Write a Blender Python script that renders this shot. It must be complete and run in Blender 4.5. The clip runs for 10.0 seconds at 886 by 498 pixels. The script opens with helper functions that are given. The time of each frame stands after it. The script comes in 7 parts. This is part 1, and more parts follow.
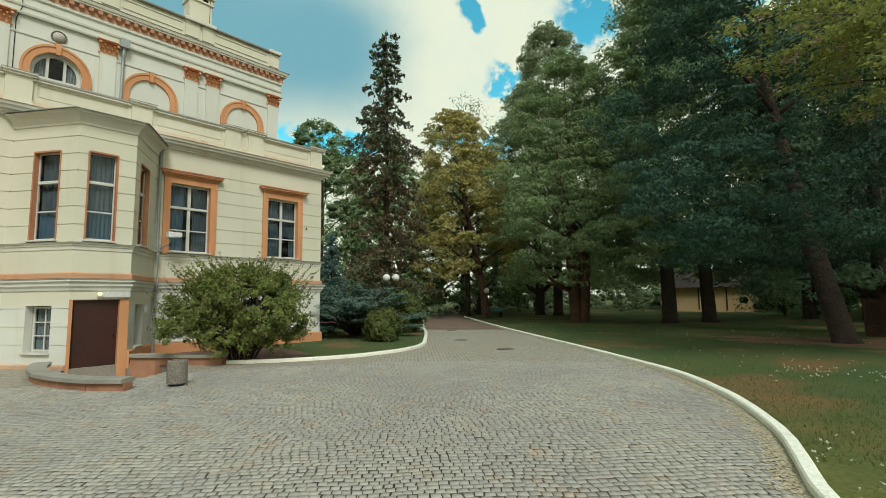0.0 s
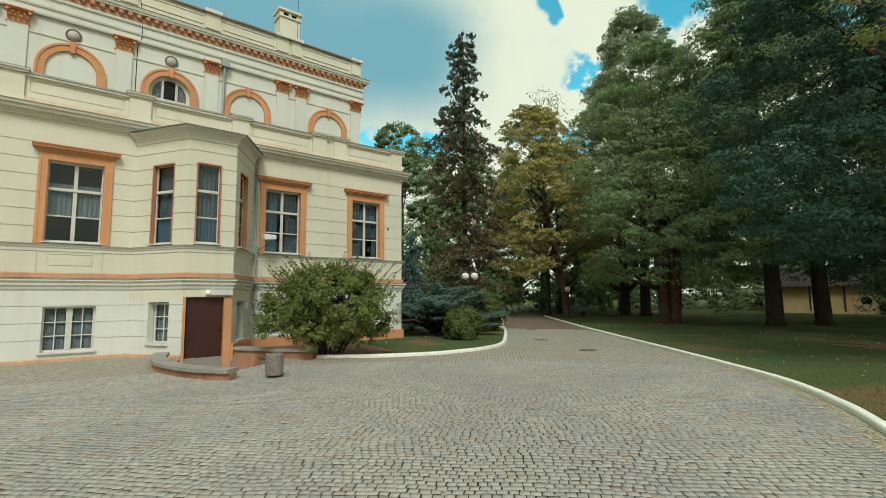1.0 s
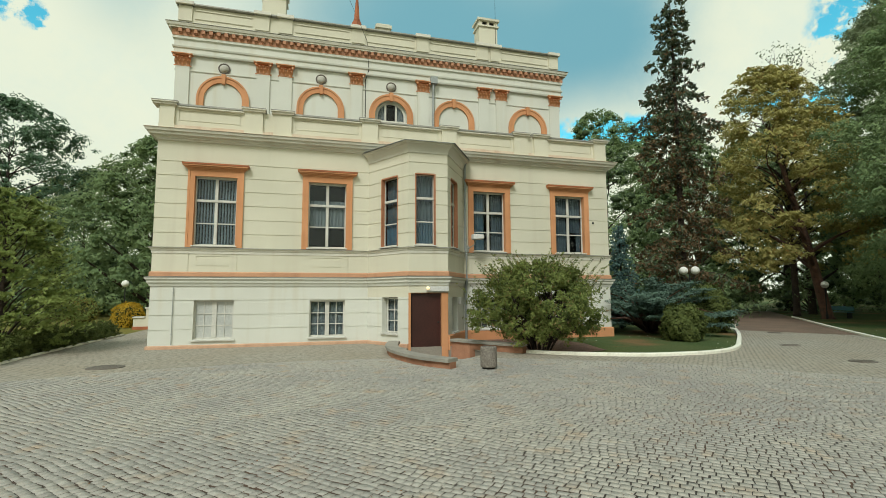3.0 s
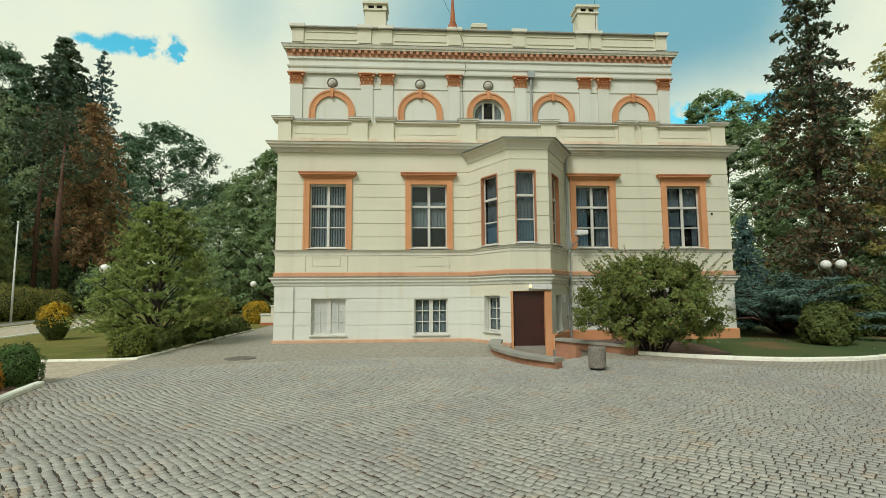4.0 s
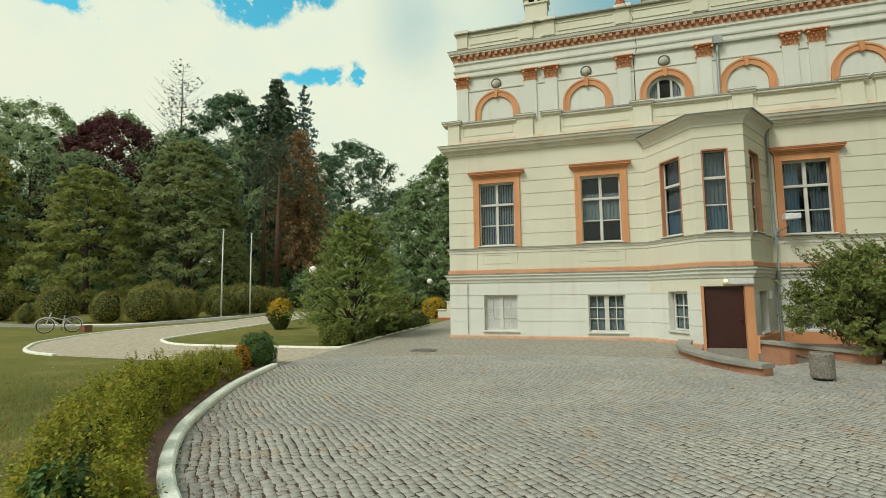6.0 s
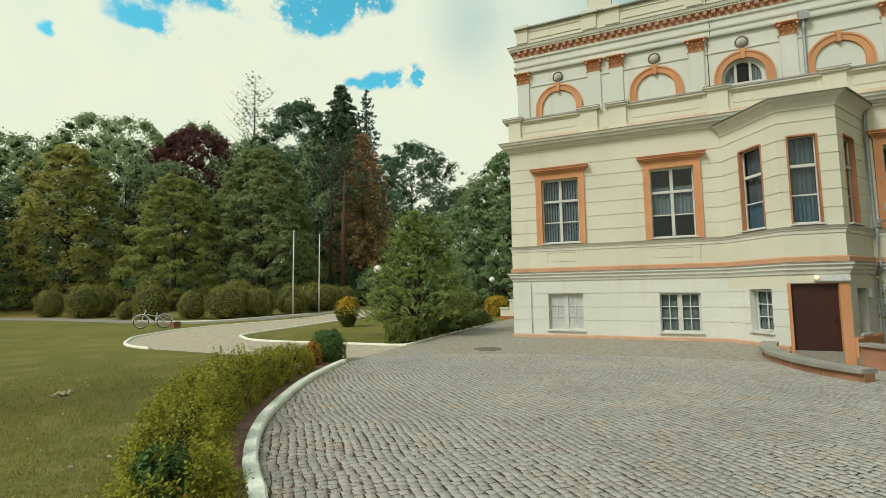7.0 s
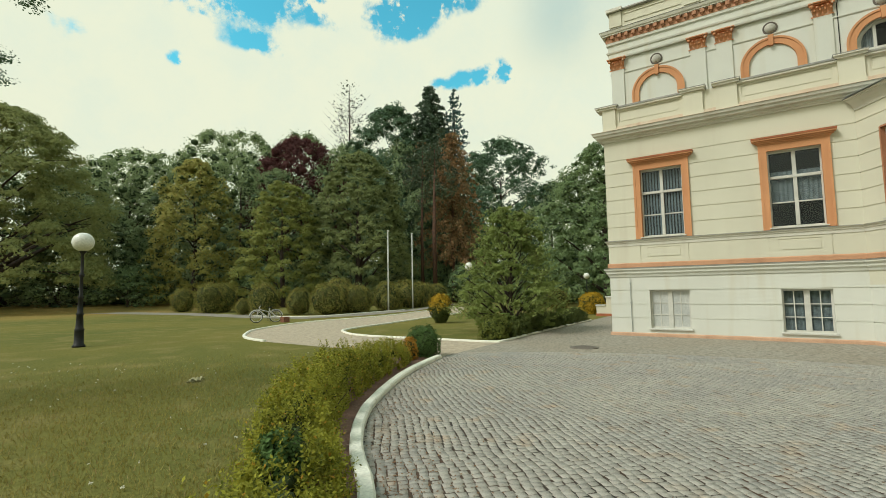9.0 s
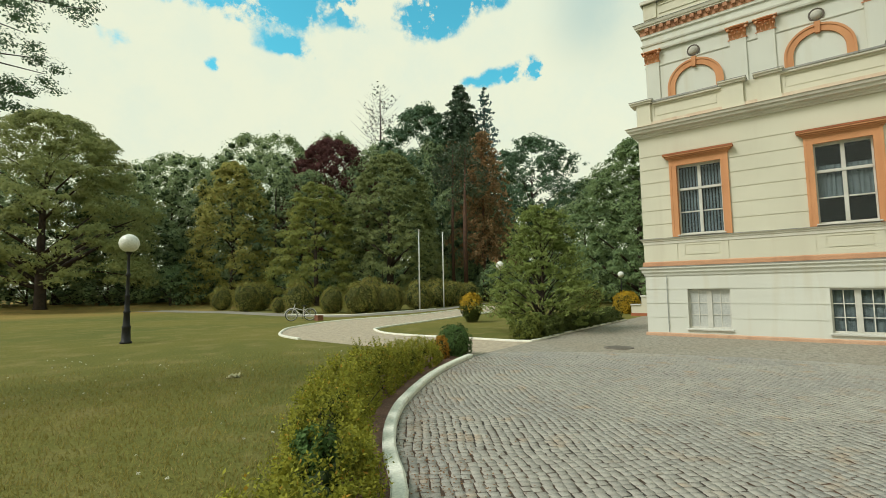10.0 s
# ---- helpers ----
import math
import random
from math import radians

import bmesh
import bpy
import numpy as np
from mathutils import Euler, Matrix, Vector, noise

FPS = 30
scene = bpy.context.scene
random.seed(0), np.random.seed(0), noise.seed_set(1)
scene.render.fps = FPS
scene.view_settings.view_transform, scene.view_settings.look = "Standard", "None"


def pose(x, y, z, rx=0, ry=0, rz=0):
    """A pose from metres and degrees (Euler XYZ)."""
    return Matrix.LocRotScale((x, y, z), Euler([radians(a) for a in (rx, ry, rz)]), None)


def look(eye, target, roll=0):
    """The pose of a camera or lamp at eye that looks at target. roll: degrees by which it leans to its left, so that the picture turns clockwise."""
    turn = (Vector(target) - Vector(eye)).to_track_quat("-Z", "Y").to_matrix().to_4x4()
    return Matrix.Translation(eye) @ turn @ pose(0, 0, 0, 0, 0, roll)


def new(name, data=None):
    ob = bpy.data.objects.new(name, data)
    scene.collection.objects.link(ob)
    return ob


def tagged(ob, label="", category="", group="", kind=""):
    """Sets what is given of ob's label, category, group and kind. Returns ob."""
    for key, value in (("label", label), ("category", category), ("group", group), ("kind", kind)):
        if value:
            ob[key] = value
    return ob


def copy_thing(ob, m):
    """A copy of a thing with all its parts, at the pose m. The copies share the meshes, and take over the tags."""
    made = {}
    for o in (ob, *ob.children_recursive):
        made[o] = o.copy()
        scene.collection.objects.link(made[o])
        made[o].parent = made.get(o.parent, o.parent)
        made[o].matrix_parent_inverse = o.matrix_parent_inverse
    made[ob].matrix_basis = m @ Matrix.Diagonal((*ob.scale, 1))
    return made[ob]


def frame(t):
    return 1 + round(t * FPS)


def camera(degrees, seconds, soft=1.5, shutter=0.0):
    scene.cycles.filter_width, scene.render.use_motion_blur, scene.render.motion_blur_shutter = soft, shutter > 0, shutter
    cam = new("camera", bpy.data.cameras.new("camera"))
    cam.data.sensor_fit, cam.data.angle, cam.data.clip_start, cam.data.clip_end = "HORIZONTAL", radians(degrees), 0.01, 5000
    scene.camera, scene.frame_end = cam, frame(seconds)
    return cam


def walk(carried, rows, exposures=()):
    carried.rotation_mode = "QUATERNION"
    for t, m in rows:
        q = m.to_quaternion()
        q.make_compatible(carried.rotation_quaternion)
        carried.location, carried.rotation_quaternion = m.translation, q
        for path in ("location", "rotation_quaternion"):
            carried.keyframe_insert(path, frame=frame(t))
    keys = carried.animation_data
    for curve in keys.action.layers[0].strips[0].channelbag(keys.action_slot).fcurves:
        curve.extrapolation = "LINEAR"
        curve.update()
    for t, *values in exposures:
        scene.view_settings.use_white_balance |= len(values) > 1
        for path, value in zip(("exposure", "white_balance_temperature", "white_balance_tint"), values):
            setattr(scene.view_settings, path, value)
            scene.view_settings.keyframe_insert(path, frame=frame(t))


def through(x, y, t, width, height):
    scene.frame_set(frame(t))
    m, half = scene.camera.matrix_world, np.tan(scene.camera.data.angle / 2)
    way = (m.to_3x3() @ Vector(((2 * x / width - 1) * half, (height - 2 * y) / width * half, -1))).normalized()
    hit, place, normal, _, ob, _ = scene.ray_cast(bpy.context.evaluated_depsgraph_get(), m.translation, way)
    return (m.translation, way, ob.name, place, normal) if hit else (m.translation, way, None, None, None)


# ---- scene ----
cam = camera(85.6, 10.0, soft=0.75)
PATH = [
    (0, (18.255, 5.441, 1.776), (16.937, 6.93, 1.981), -0.8),
    (0.5, (18.258, 5.435, 1.785), (16.835, 6.826, 1.988), -0.7),
    (1, (18.245, 5.407, 1.79), (16.701, 6.663, 1.992), -0.5),
    (1.5, (18.243, 5.384, 1.791), (16.581, 6.478, 1.992), -0.3),
    (2, (18.23, 5.354, 1.797), (16.462, 6.268, 1.995), -0.2),
    (2.5, (18.23, 5.312, 1.801), (16.376, 6.036, 1.995), -0.2),
    (4, (18.193, 5.217, 1.783), (16.206, 5.335, 1.971), -0.4),
    (4.5, (18.193, 5.187, 1.776), (16.204, 5.112, 1.963), -0.5),
    (5, (18.21, 5.163, 1.778), (16.235, 4.907, 1.962), -0.5),
    (5.5, (18.217, 5.127, 1.8), (16.269, 4.709, 1.98), -0.6),
    (7, (18.264, 5.061, 1.809), (16.44, 4.259, 1.983), -0.8),
    (7.5, (18.28, 5.05, 1.818), (16.501, 4.153, 1.989), -0.9),
    (8, (18.284, 5.023, 1.804), (16.55, 4.041, 1.974), -0.9),
    (8.5, (18.281, 5.026, 1.808), (16.595, 3.964, 1.975), -0.9),
    (9, (18.282, 5.015, 1.806), (16.639, 3.886, 1.973), -1.0),
    (9.5, (18.286, 5.009, 1.809), (16.683, 3.825, 1.975), -1.0),
    (10, (18.288, 5.019, 1.807), (16.722, 3.787, 1.972), -1.0),
]
walk(cam, [(t, look(eye, target, roll)) for t, eye, target, roll in PATH], [(0, 0.0, 6200, 10), (5, 0.0, 6230, 10), (10, 0.0, 6360, 10)])

# ---------------------------------------------------------------- world and light
def sky_world():
    w = bpy.data.worlds.new("sky")
    scene.world = w
    w.use_nodes = True
    nt = w.node_tree
    nt.nodes.clear()
    N, L = nt.nodes.new, nt.links.new
    out, bg = N("ShaderNodeOutputWorld"), N("ShaderNodeBackground")
    co = N("ShaderNodeTexCoord")
    sep = N("ShaderNodeSeparateXYZ")
    L(co.outputs["Generated"], sep.inputs[0])

    def mth(op, a, b=None, c=None):
        n = N("ShaderNodeMath")
        n.operation = op
        for k, v in enumerate((a, b, c)):
            if v is None:
                continue
            if isinstance(v, (int, float)):
                n.inputs[k].default_value = v
            else:
                L(v, n.inputs[k])
        return n.outputs[0]

    nz = N("ShaderNodeTexNoise")
    nz.inputs["Scale"].default_value, nz.inputs["Detail"].default_value, nz.inputs["Roughness"].default_value = 9.0, 9.0, 0.66
    L(co.outputs["Generated"], nz.inputs["Vector"])
    fine = N("ShaderNodeTexNoise")
    fine.inputs["Scale"].default_value, fine.inputs["Detail"].default_value, fine.inputs["Roughness"].default_value = 34.0, 5.0, 0.6
    L(co.outputs["Generated"], fine.inputs["Vector"])
    nzb = N("ShaderNodeTexNoise")
    nzb.inputs["Scale"].default_value, nzb.inputs["Detail"].default_value = 3.2, 5.0
    L(co.outputs["Generated"], nzb.inputs["Vector"])
    # compass angle and height above the horizon, warped by noise so that cloud edges fray
    wob = mth("MULTIPLY", mth("SUBTRACT", nz.outputs["Fac"], 0.5), 0.10)
    wob2 = mth("MULTIPLY", mth("SUBTRACT", nzb.outputs["Fac"], 0.5), 0.09)
    az = mth("ADD", mth("ARCTAN2", mth("MULTIPLY", sep.outputs[1], -1.0), mth("MULTIPLY", sep.outputs[0], -1.0)), wob)
    el = mth("ADD", mth("ARCSINE", sep.outputs[2]), wob2)

    def blobs(rows):
        total = None
        for a, e, ra, re, k in rows:
            da = mth("DIVIDE", mth("SUBTRACT", az, radians(a - 180)), radians(ra))
            de = mth("DIVIDE", mth("SUBTRACT", el, radians(e)), radians(re))
            g = mth("MULTIPLY", mth("EXPONENT", mth("MULTIPLY", mth("ADD", mth("MULTIPLY", da, da), mth("MULTIPLY", de, de)), -1.0)), k)
            total = g if total is None else mth("ADD", total, g)
        return total

    # billows eat into the edges of the gaps
    blue = mth("MULTIPLY", blobs(BLUE_GAPS), mth("MULTIPLY_ADD", mth("SUBTRACT", nz.outputs["Fac"], 0.5), 5.0, mth("MULTIPLY_ADD", mth("SUBTRACT", fine.outputs["Fac"], 0.5), 3.0, 1.0)))
    teal = blobs(GREY_CLOUDS)
    # unseen blue-grey cloud overhead, added to tint the shade teal
    over = mth("MULTIPLY", mth("SMOOTH_MIN", mth("MAXIMUM", mth("DIVIDE", mth("SUBTRACT", el, radians(36)), radians(26)), 0.0), 1.0, 0.1), 0.75)
    teal = mth("ADD", teal, over)

    def ramp(v, lo, hi):
        n = N("ShaderNodeMapRange")
        n.interpolation_type = "SMOOTHSTEP"
        L(v, n.inputs["Value"])
        n.inputs["From Min"].default_value, n.inputs["From Max"].default_value = lo, hi
        return n.outputs["Result"]

    def mix(f, a, b):
        n = N("ShaderNodeMix")
        n.data_type = "RGBA"
        L(f, n.inputs[0])
        for k, v in ((6, a), (7, b)):
            if isinstance(v, tuple):
                n.inputs[k].default_value = (*v, 1)
            else:
                L(v, n.inputs[k])
        return n.outputs[2]

    sky = N("ShaderNodeTexSky")
    sky.sky_type, sky.sun_disc = "NISHITA", False
    sky.sun_elevation, sky.sun_rotation = radians(SUN_HEIGHT), radians(SUN_COMPASS)
    tint = N("ShaderNodeMix")
    tint.data_type, tint.blend_type = "RGBA", "MULTIPLY"
    tint.inputs[0].default_value = 1.0
    L(sky.outputs[0], tint.inputs[6])
    tint.inputs[7].default_value = (*CLEAR_TINT, 1)
    puff = ramp(nz.outputs["Fac"], 0.35, 0.7)
    cloud = mix(puff, CLOUD_BRIGHT, CLOUD_SOFT)
    grey = mix(ramp(teal, 0.15, 0.95), cloud, CLOUD_GREY)
    full = mix(ramp(blue, 0.24, 0.82), grey, tint.outputs[2])
    L(full, bg.inputs["Color"])
    bg.inputs["Strength"].default_value = 1.0
    L(bg.outputs[0], out.inputs[0])


SUN_HEIGHT, SUN_COMPASS = 48.0, 121.0
CLEAR_TINT = (0.080, 0.262, 0.205)
CLOUD_BRIGHT, CLOUD_SOFT, CLOUD_GREY = (0.85, 0.88, 0.66), (0.79, 0.855, 0.67), (0.195, 0.430, 0.480)
# compass angle, height, half widths, weight
BLUE_GAPS = [(219.5, 31.2, 4, 2.3, 1.3), (213.8, 32.6, 4.5, 1.7, 1.3), (229.5, 31.4, 2.2, 1.9, 1.0), (236.5, 31, 5, 2.3, 1.1), (243.5, 29.8, 4.5, 1.7, 0.75), (250, 30.5, 4, 2, 0.5), (237, 26.8, 3.2, 1.0, 0.85), (244.2, 23.9, 1.1, 0.8, 0.9),
             (254, 25, 2.5, 2, 0.35), (226, 39, 18, 4, 0.9), (214, 23.3, 1.9, 0.9, 0.9), (210.5, 24.1, 2.5, 1.1, 1.1), (207, 24.8, 1.9, 1.2, 1.1), (205.8, 23.6, 0.9, 0.9, 0.8),
             (147, 18.6, 5, 1.5, 1.1), (141.5, 17.5, 2.2, 1.2, 1.0), (131, 19.4, 2.4, 1.1, 0.9), (128, 32.8, 1.2, 1.6, 0.9), (126.9, 31, 0.9, 1.0, 0.75), (122.8, 26, 2.7, 1.8, 1.1), (123.2, 21.5, 1.4, 2.4, 1.0), (125.5, 18, 2.2, 1.8, 0.8),
             (124.4, 24.0, 2.0, 1.2, 0.8), (113.5, 30, 4, 3.2, 1.0), (91.6, 21.5, 5, 3, 0.8), (100, 25, 7, 5, 0.8)]
GREY_CLOUDS = [(165, 30, 26, 12, 0.95), (144, 27, 9, 7, 0.5), (201, 30, 6, 7, 0.35), (155, 12, 8, 5, 0.3)]
sky_world()
sun = bpy.data.lights.new("sun", "SUN")
sun.energy, sun.angle, sun.color = 2.6, radians(20), (0.97, 0.965, 0.91)
sun_lamp = new("sun", sun)
_a, _e = radians(-31.0), radians(SUN_HEIGHT)
sun_lamp.matrix_world = look((math.cos(_a) * math.cos(_e) * 50, math.sin(_a) * math.cos(_e) * 50, math.sin(_e) * 50), (0, 0, 0))


# ---------------------------------------------------------------- materials
def material(name, rough=0.8, metal=0.0, spec=0.4):
    m = bpy.data.materials.new(name)
    m.use_nodes = True
    b = m.node_tree.nodes["Principled BSDF"]
    b.inputs["Roughness"].default_value, b.inputs["Metallic"].default_value = rough, metal
    b.inputs["Specular IOR Level"].default_value = spec
    return m, m.node_tree, b


def socket_mix(nt, fac, a, b, blend="MIX"):
    n = nt.nodes.new("ShaderNodeMix")
    n.data_type, n.blend_type = "RGBA", blend
    for k, v in ((0, fac), (6, a), (7, b)):
        if isinstance(v, (int, float)):
            n.inputs[k].default_value = v
        elif isinstance(v, tuple):
            n.inputs[k].default_value = (*v, 1)
        else:
            nt.links.new(v, n.inputs[k])
    return n.outputs[2]


def noise_fac(nt, scale, lo=0.35, hi=0.65, detail=5.0, vec="Object", stretch=None):
    tc = nt.nodes.new("ShaderNodeTexCoord")
    nz = nt.nodes.new("ShaderNodeTexNoise")
    nz.inputs["Scale"].default_value, nz.inputs["Detail"].default_value = scale, detail
    src = tc.outputs[vec]
    if stretch:
        mp = nt.nodes.new("ShaderNodeMapping")
        mp.inputs["Scale"].default_value = stretch
        nt.links.new(src, mp.inputs[0])
        src = mp.outputs[0]
    nt.links.new(src, nz.inputs["Vector"])
    mr = nt.nodes.new("ShaderNodeMapRange")
    nt.links.new(nz.outputs["Fac"], mr.inputs["Value"])
    mr.inputs["From Min"].default_value, mr.inputs["From Max"].default_value = lo, hi
    return mr.outputs["Result"]


def bump(nt, b, height, strength=0.3, distance=0.01):
    n = nt.nodes.new("ShaderNodeBump")
    n.inputs["Strength"].default_value, n.inputs["Distance"].default_value = strength, distance
    nt.links.new(height, n.inputs["Height"])
    nt.links.new(n.outputs[0], b.inputs["Normal"])


def surface(name, c1, c2, c3=None, big=0.6, fine=18.0, rough=0.85, metal=0.0, spec=0.35, bumps=0.25, dist=0.006, streak=None, island=0.0, rand=0.0, grain=0.25):
    """A worn surface: two tones at a large scale, speckle at a fine one, optional rain streaks and piece-to-piece change."""
    m, nt, b = material(name, rough, metal, spec)
    col = socket_mix(nt, noise_fac(nt, big), c1, c2)
    if c3:
        col = socket_mix(nt, noise_fac(nt, big * 5, 0.55, 0.75), col, c3)
    if streak:
        col = socket_mix(nt, noise_fac(nt, 1.0, 0.55, 0.85, stretch=(2.5, 2.5, 0.22)), col, streak)
    f = noise_fac(nt, fine, 0.3, 0.7)
    col = socket_mix(nt, f, socket_mix(nt, grain, col, (0, 0, 0)), col)
    if island or rand:
        if island:
            src = nt.nodes.new("ShaderNodeNewGeometry").outputs["Random Per Island"]
        else:
            src = nt.nodes.new("ShaderNodeObjectInfo").outputs["Random"]
        mr = nt.nodes.new("ShaderNodeMapRange")
        nt.links.new(src, mr.inputs["Value"])
        k = island or rand
        mr.inputs["To Min"].default_value, mr.inputs["To Max"].default_value = 1 - k, 1 + k
        hsv = nt.nodes.new("ShaderNodeHueSaturation")
        nt.links.new(mr.outputs[0], hsv.inputs["Value"])
        nt.links.new(col, hsv.inputs["Color"])
        col = hsv.outputs[0]
    nt.links.new(col, b.inputs["Base Color"])
    if bumps:
        bump(nt, b, f, bumps, dist)
    return m


def leaf_material(name, dark, light, odd=None, odd_share=0.06, through=0.35, rough=0.65, clump=0.45, vary=0.55):
    m, nt, b = material(name, rough, 0.0, 0.10)
    rnd = nt.nodes.new("ShaderNodeNewGeometry").outputs["Random Per Island"]
    span = nt.nodes.new("ShaderNodeMapRange")
    nt.links.new(rnd, span.inputs["Value"])
    span.inputs["To Min"].default_value, span.inputs["To Max"].default_value = 0.5 - vary / 2, 0.5 + vary / 2
    col = socket_mix(nt, span.outputs[0], dark, light)
    col = socket_mix(nt, noise_fac(nt, clump, 0.38, 0.62, 3.0), col, socket_mix(nt, 0.55, col, light))
    if odd:
        mr = nt.nodes.new("ShaderNodeMath")
        mr.operation = "GREATER_THAN"
        nt.links.new(rnd, mr.inputs[0])
        mr.inputs[1].default_value = 1 - odd_share
        col = socket_mix(nt, mr.outputs[0], col, odd)
    nt.links.new(col, b.inputs["Base Color"])
    tr = nt.nodes.new("ShaderNodeBsdfTranslucent")
    nt.links.new(socket_mix(nt, 0.5, col, light), tr.inputs["Color"])
    mx = nt.nodes.new("ShaderNodeMixShader")
    mx.inputs[0].default_value = through
    nt.links.new(b.outputs[0], mx.inputs[1])
    nt.links.new(tr.outputs[0], mx.inputs[2])
    nt.links.new(mx.outputs[0], nt.nodes["Material Output"].inputs[0])
    return m


def glass_material():
    m, nt, b = material("window_glass", 0.05)
    nt.nodes.remove(b)
    tr, gl, lw, pw, ma, mx = (nt.nodes.new(k) for k in ("ShaderNodeBsdfTransparent", "ShaderNodeBsdfGlossy", "ShaderNodeLayerWeight", "ShaderNodeMath", "ShaderNodeMath", "ShaderNodeMixShader"))
    tr.inputs[0].default_value = (0.74, 0.79, 0.80, 1)
    gl.inputs["Roughness"].default_value = 0.02
    lw.inputs["Blend"].default_value = 0.5
    pw.operation, ma.operation = "POWER", "MULTIPLY_ADD"
    pw.inputs[1].default_value = 5.0
    ma.inputs[1].default_value, ma.inputs[2].default_value = 0.9, 0.035
    for a, c in ((lw.outputs["Facing"], pw.inputs[0]), (pw.outputs[0], ma.inputs[0]), (ma.outputs[0], mx.inputs[0]), (tr.outputs[0], mx.inputs[1]), (gl.outputs[0], mx.inputs[2]), (mx.outputs[0], nt.nodes["Material Output"].inputs[0])):
        nt.links.new(a, c)
    return m


STUCCO = surface("cream_stucco", (0.658, 0.622, 0.488), (0.612, 0.578, 0.450), big=0.5, fine=60, bumps=0.12, dist=0.003, streak=(0.585, 0.535, 0.415), grain=0.07)
STUCCO_PALE = surface("pale_stucco", (0.665, 0.660, 0.580), (0.625, 0.618, 0.540), big=0.5, fine=60, bumps=0.12, dist=0.003, streak=(0.59, 0.55, 0.435), grain=0.07)
MOULDING = surface("moulding_stucco", (0.705, 0.672, 0.575), (0.645, 0.615, 0.525), big=0.9, fine=40, bumps=0.12, dist=0.003, streak=(0.57, 0.51, 0.41), grain=0.07)
ORANGE = surface("orange_render", (0.63, 0.30, 0.14), (0.555, 0.258, 0.116), big=0.8, fine=50, bumps=0.12, dist=0.003, streak=(0.50, 0.21, 0.09), grain=0.07)
FADED = surface("faded_orange_render", (0.66, 0.50, 0.36), (0.70, 0.60, 0.46), big=1.5, fine=50, streak=(0.55, 0.36, 0.24))
ORANGE_DARK = surface("weathered_orange_render", (0.50, 0.17, 0.07), (0.37, 0.125, 0.06), big=2.0, fine=40, streak=(0.20, 0.09, 0.05))
FLASHING = surface("zinc_flashing", (0.30, 0.30, 0.27), (0.40, 0.38, 0.33), big=1.2, rough=0.55, metal=0.4)
WHITE_PAINT = surface("white_window_paint", (0.68, 0.66, 0.59), (0.58, 0.56, 0.49), big=3.0, fine=90, rough=0.5, bumps=0.05)
WALNUT = surface("brown_door_paint", (0.060, 0.020, 0.015), (0.045, 0.016, 0.012), big=1.2, rough=0.42, bumps=0.05)
GLASS = glass_material()
# Near-black: the gloom indoors and inside holes is put into the colour.
PAINTED_GLOOM = surface("painted_gloom", (0.045, 0.042, 0.04), (0.03, 0.03, 0.03), rough=0.95, bumps=0)
CURTAIN = surface("blue_grey_curtain", (0.17, 0.20, 0.21), (0.10, 0.125, 0.14), big=2.0, fine=30, rough=0.95, bumps=0.1)
CURTAIN_BLUE = surface("blue_curtain", (0.14, 0.23, 0.29), (0.08, 0.15, 0.20), big=2.0, fine=30, rough=0.95, bumps=0.1)
LACE = surface("grey_lace_curtain", (0.34, 0.36, 0.35), (0.22, 0.24, 0.24), big=9.0, fine=40, rough=0.95, bumps=0.1)
BLIND = surface("pale_blind", (0.34, 0.38, 0.40), (0.25, 0.29, 0.32), big=2.0, rough=0.8, bumps=0)
FROSTED = surface("frosted_pane", (0.55, 0.55, 0.50), (0.48, 0.49, 0.46), big=1.5, rough=0.35, bumps=0)
STONE_GREY = surface("grey_coping_slab", (0.36, 0.33, 0.27), (0.27, 0.25, 0.21), big=1.5, fine=40, bumps=0.3)
SANDSTONE = surface("red_sandstone", (0.44, 0.22, 0.13), (0.34, 0.16, 0.09), big=2.5, fine=40, bumps=0.3, rand=0.18)
KERB_PAINT = surface("whitewashed_kerb", (0.90, 0.87, 0.73), (0.86, 0.83, 0.69), (0.74, 0.69, 0.55), big=1.2, fine=30, bumps=0.3, dist=0.01)
AGGREGATE = surface("exposed_aggregate", (0.20, 0.17, 0.14), (0.34, 0.30, 0.25), big=24.0, fine=60, bumps=0.8, dist=0.02)
IRON = surface("black_iron", (0.018, 0.018, 0.018), (0.03, 0.028, 0.026), rough=0.5, metal=0.3, bumps=0.1)
MANHOLE = surface("rusty_iron_cover", (0.19, 0.165, 0.135), (0.25, 0.215, 0.175), rough=0.7, metal=0.3)
POLE = surface("white_pole_paint", (0.75, 0.74, 0.70), (0.62, 0.61, 0.57), rough=0.4, bumps=0)
ZINC = surface("zinc_pipe", (0.42, 0.44, 0.42), (0.33, 0.35, 0.34), rough=0.5, metal=0.3)
OPAL = surface("opal_globe", (0.86, 0.84, 0.76), (0.82, 0.80, 0.72), rough=0.3, bumps=0)
ROUNDEL = surface("grey_roundel", (0.56, 0.53, 0.45), (0.42, 0.40, 0.34), big=3.0, fine=40)
BARK = surface("brown_bark", (0.075, 0.050, 0.036), (0.045, 0.033, 0.026), big=3.0, fine=14, bumps=0.9, dist=0.04)
BARK_RED = surface("reddish_bark", (0.15, 0.075, 0.045), (0.09, 0.05, 0.035), big=3.0, fine=14, bumps=0.9, dist=0.04)
SOIL = surface("red_brown_soil", (0.30, 0.165, 0.115), (0.21, 0.118, 0.085), (0.37, 0.215, 0.15), big=3.0, fine=30, bumps=0.8, dist=0.03)
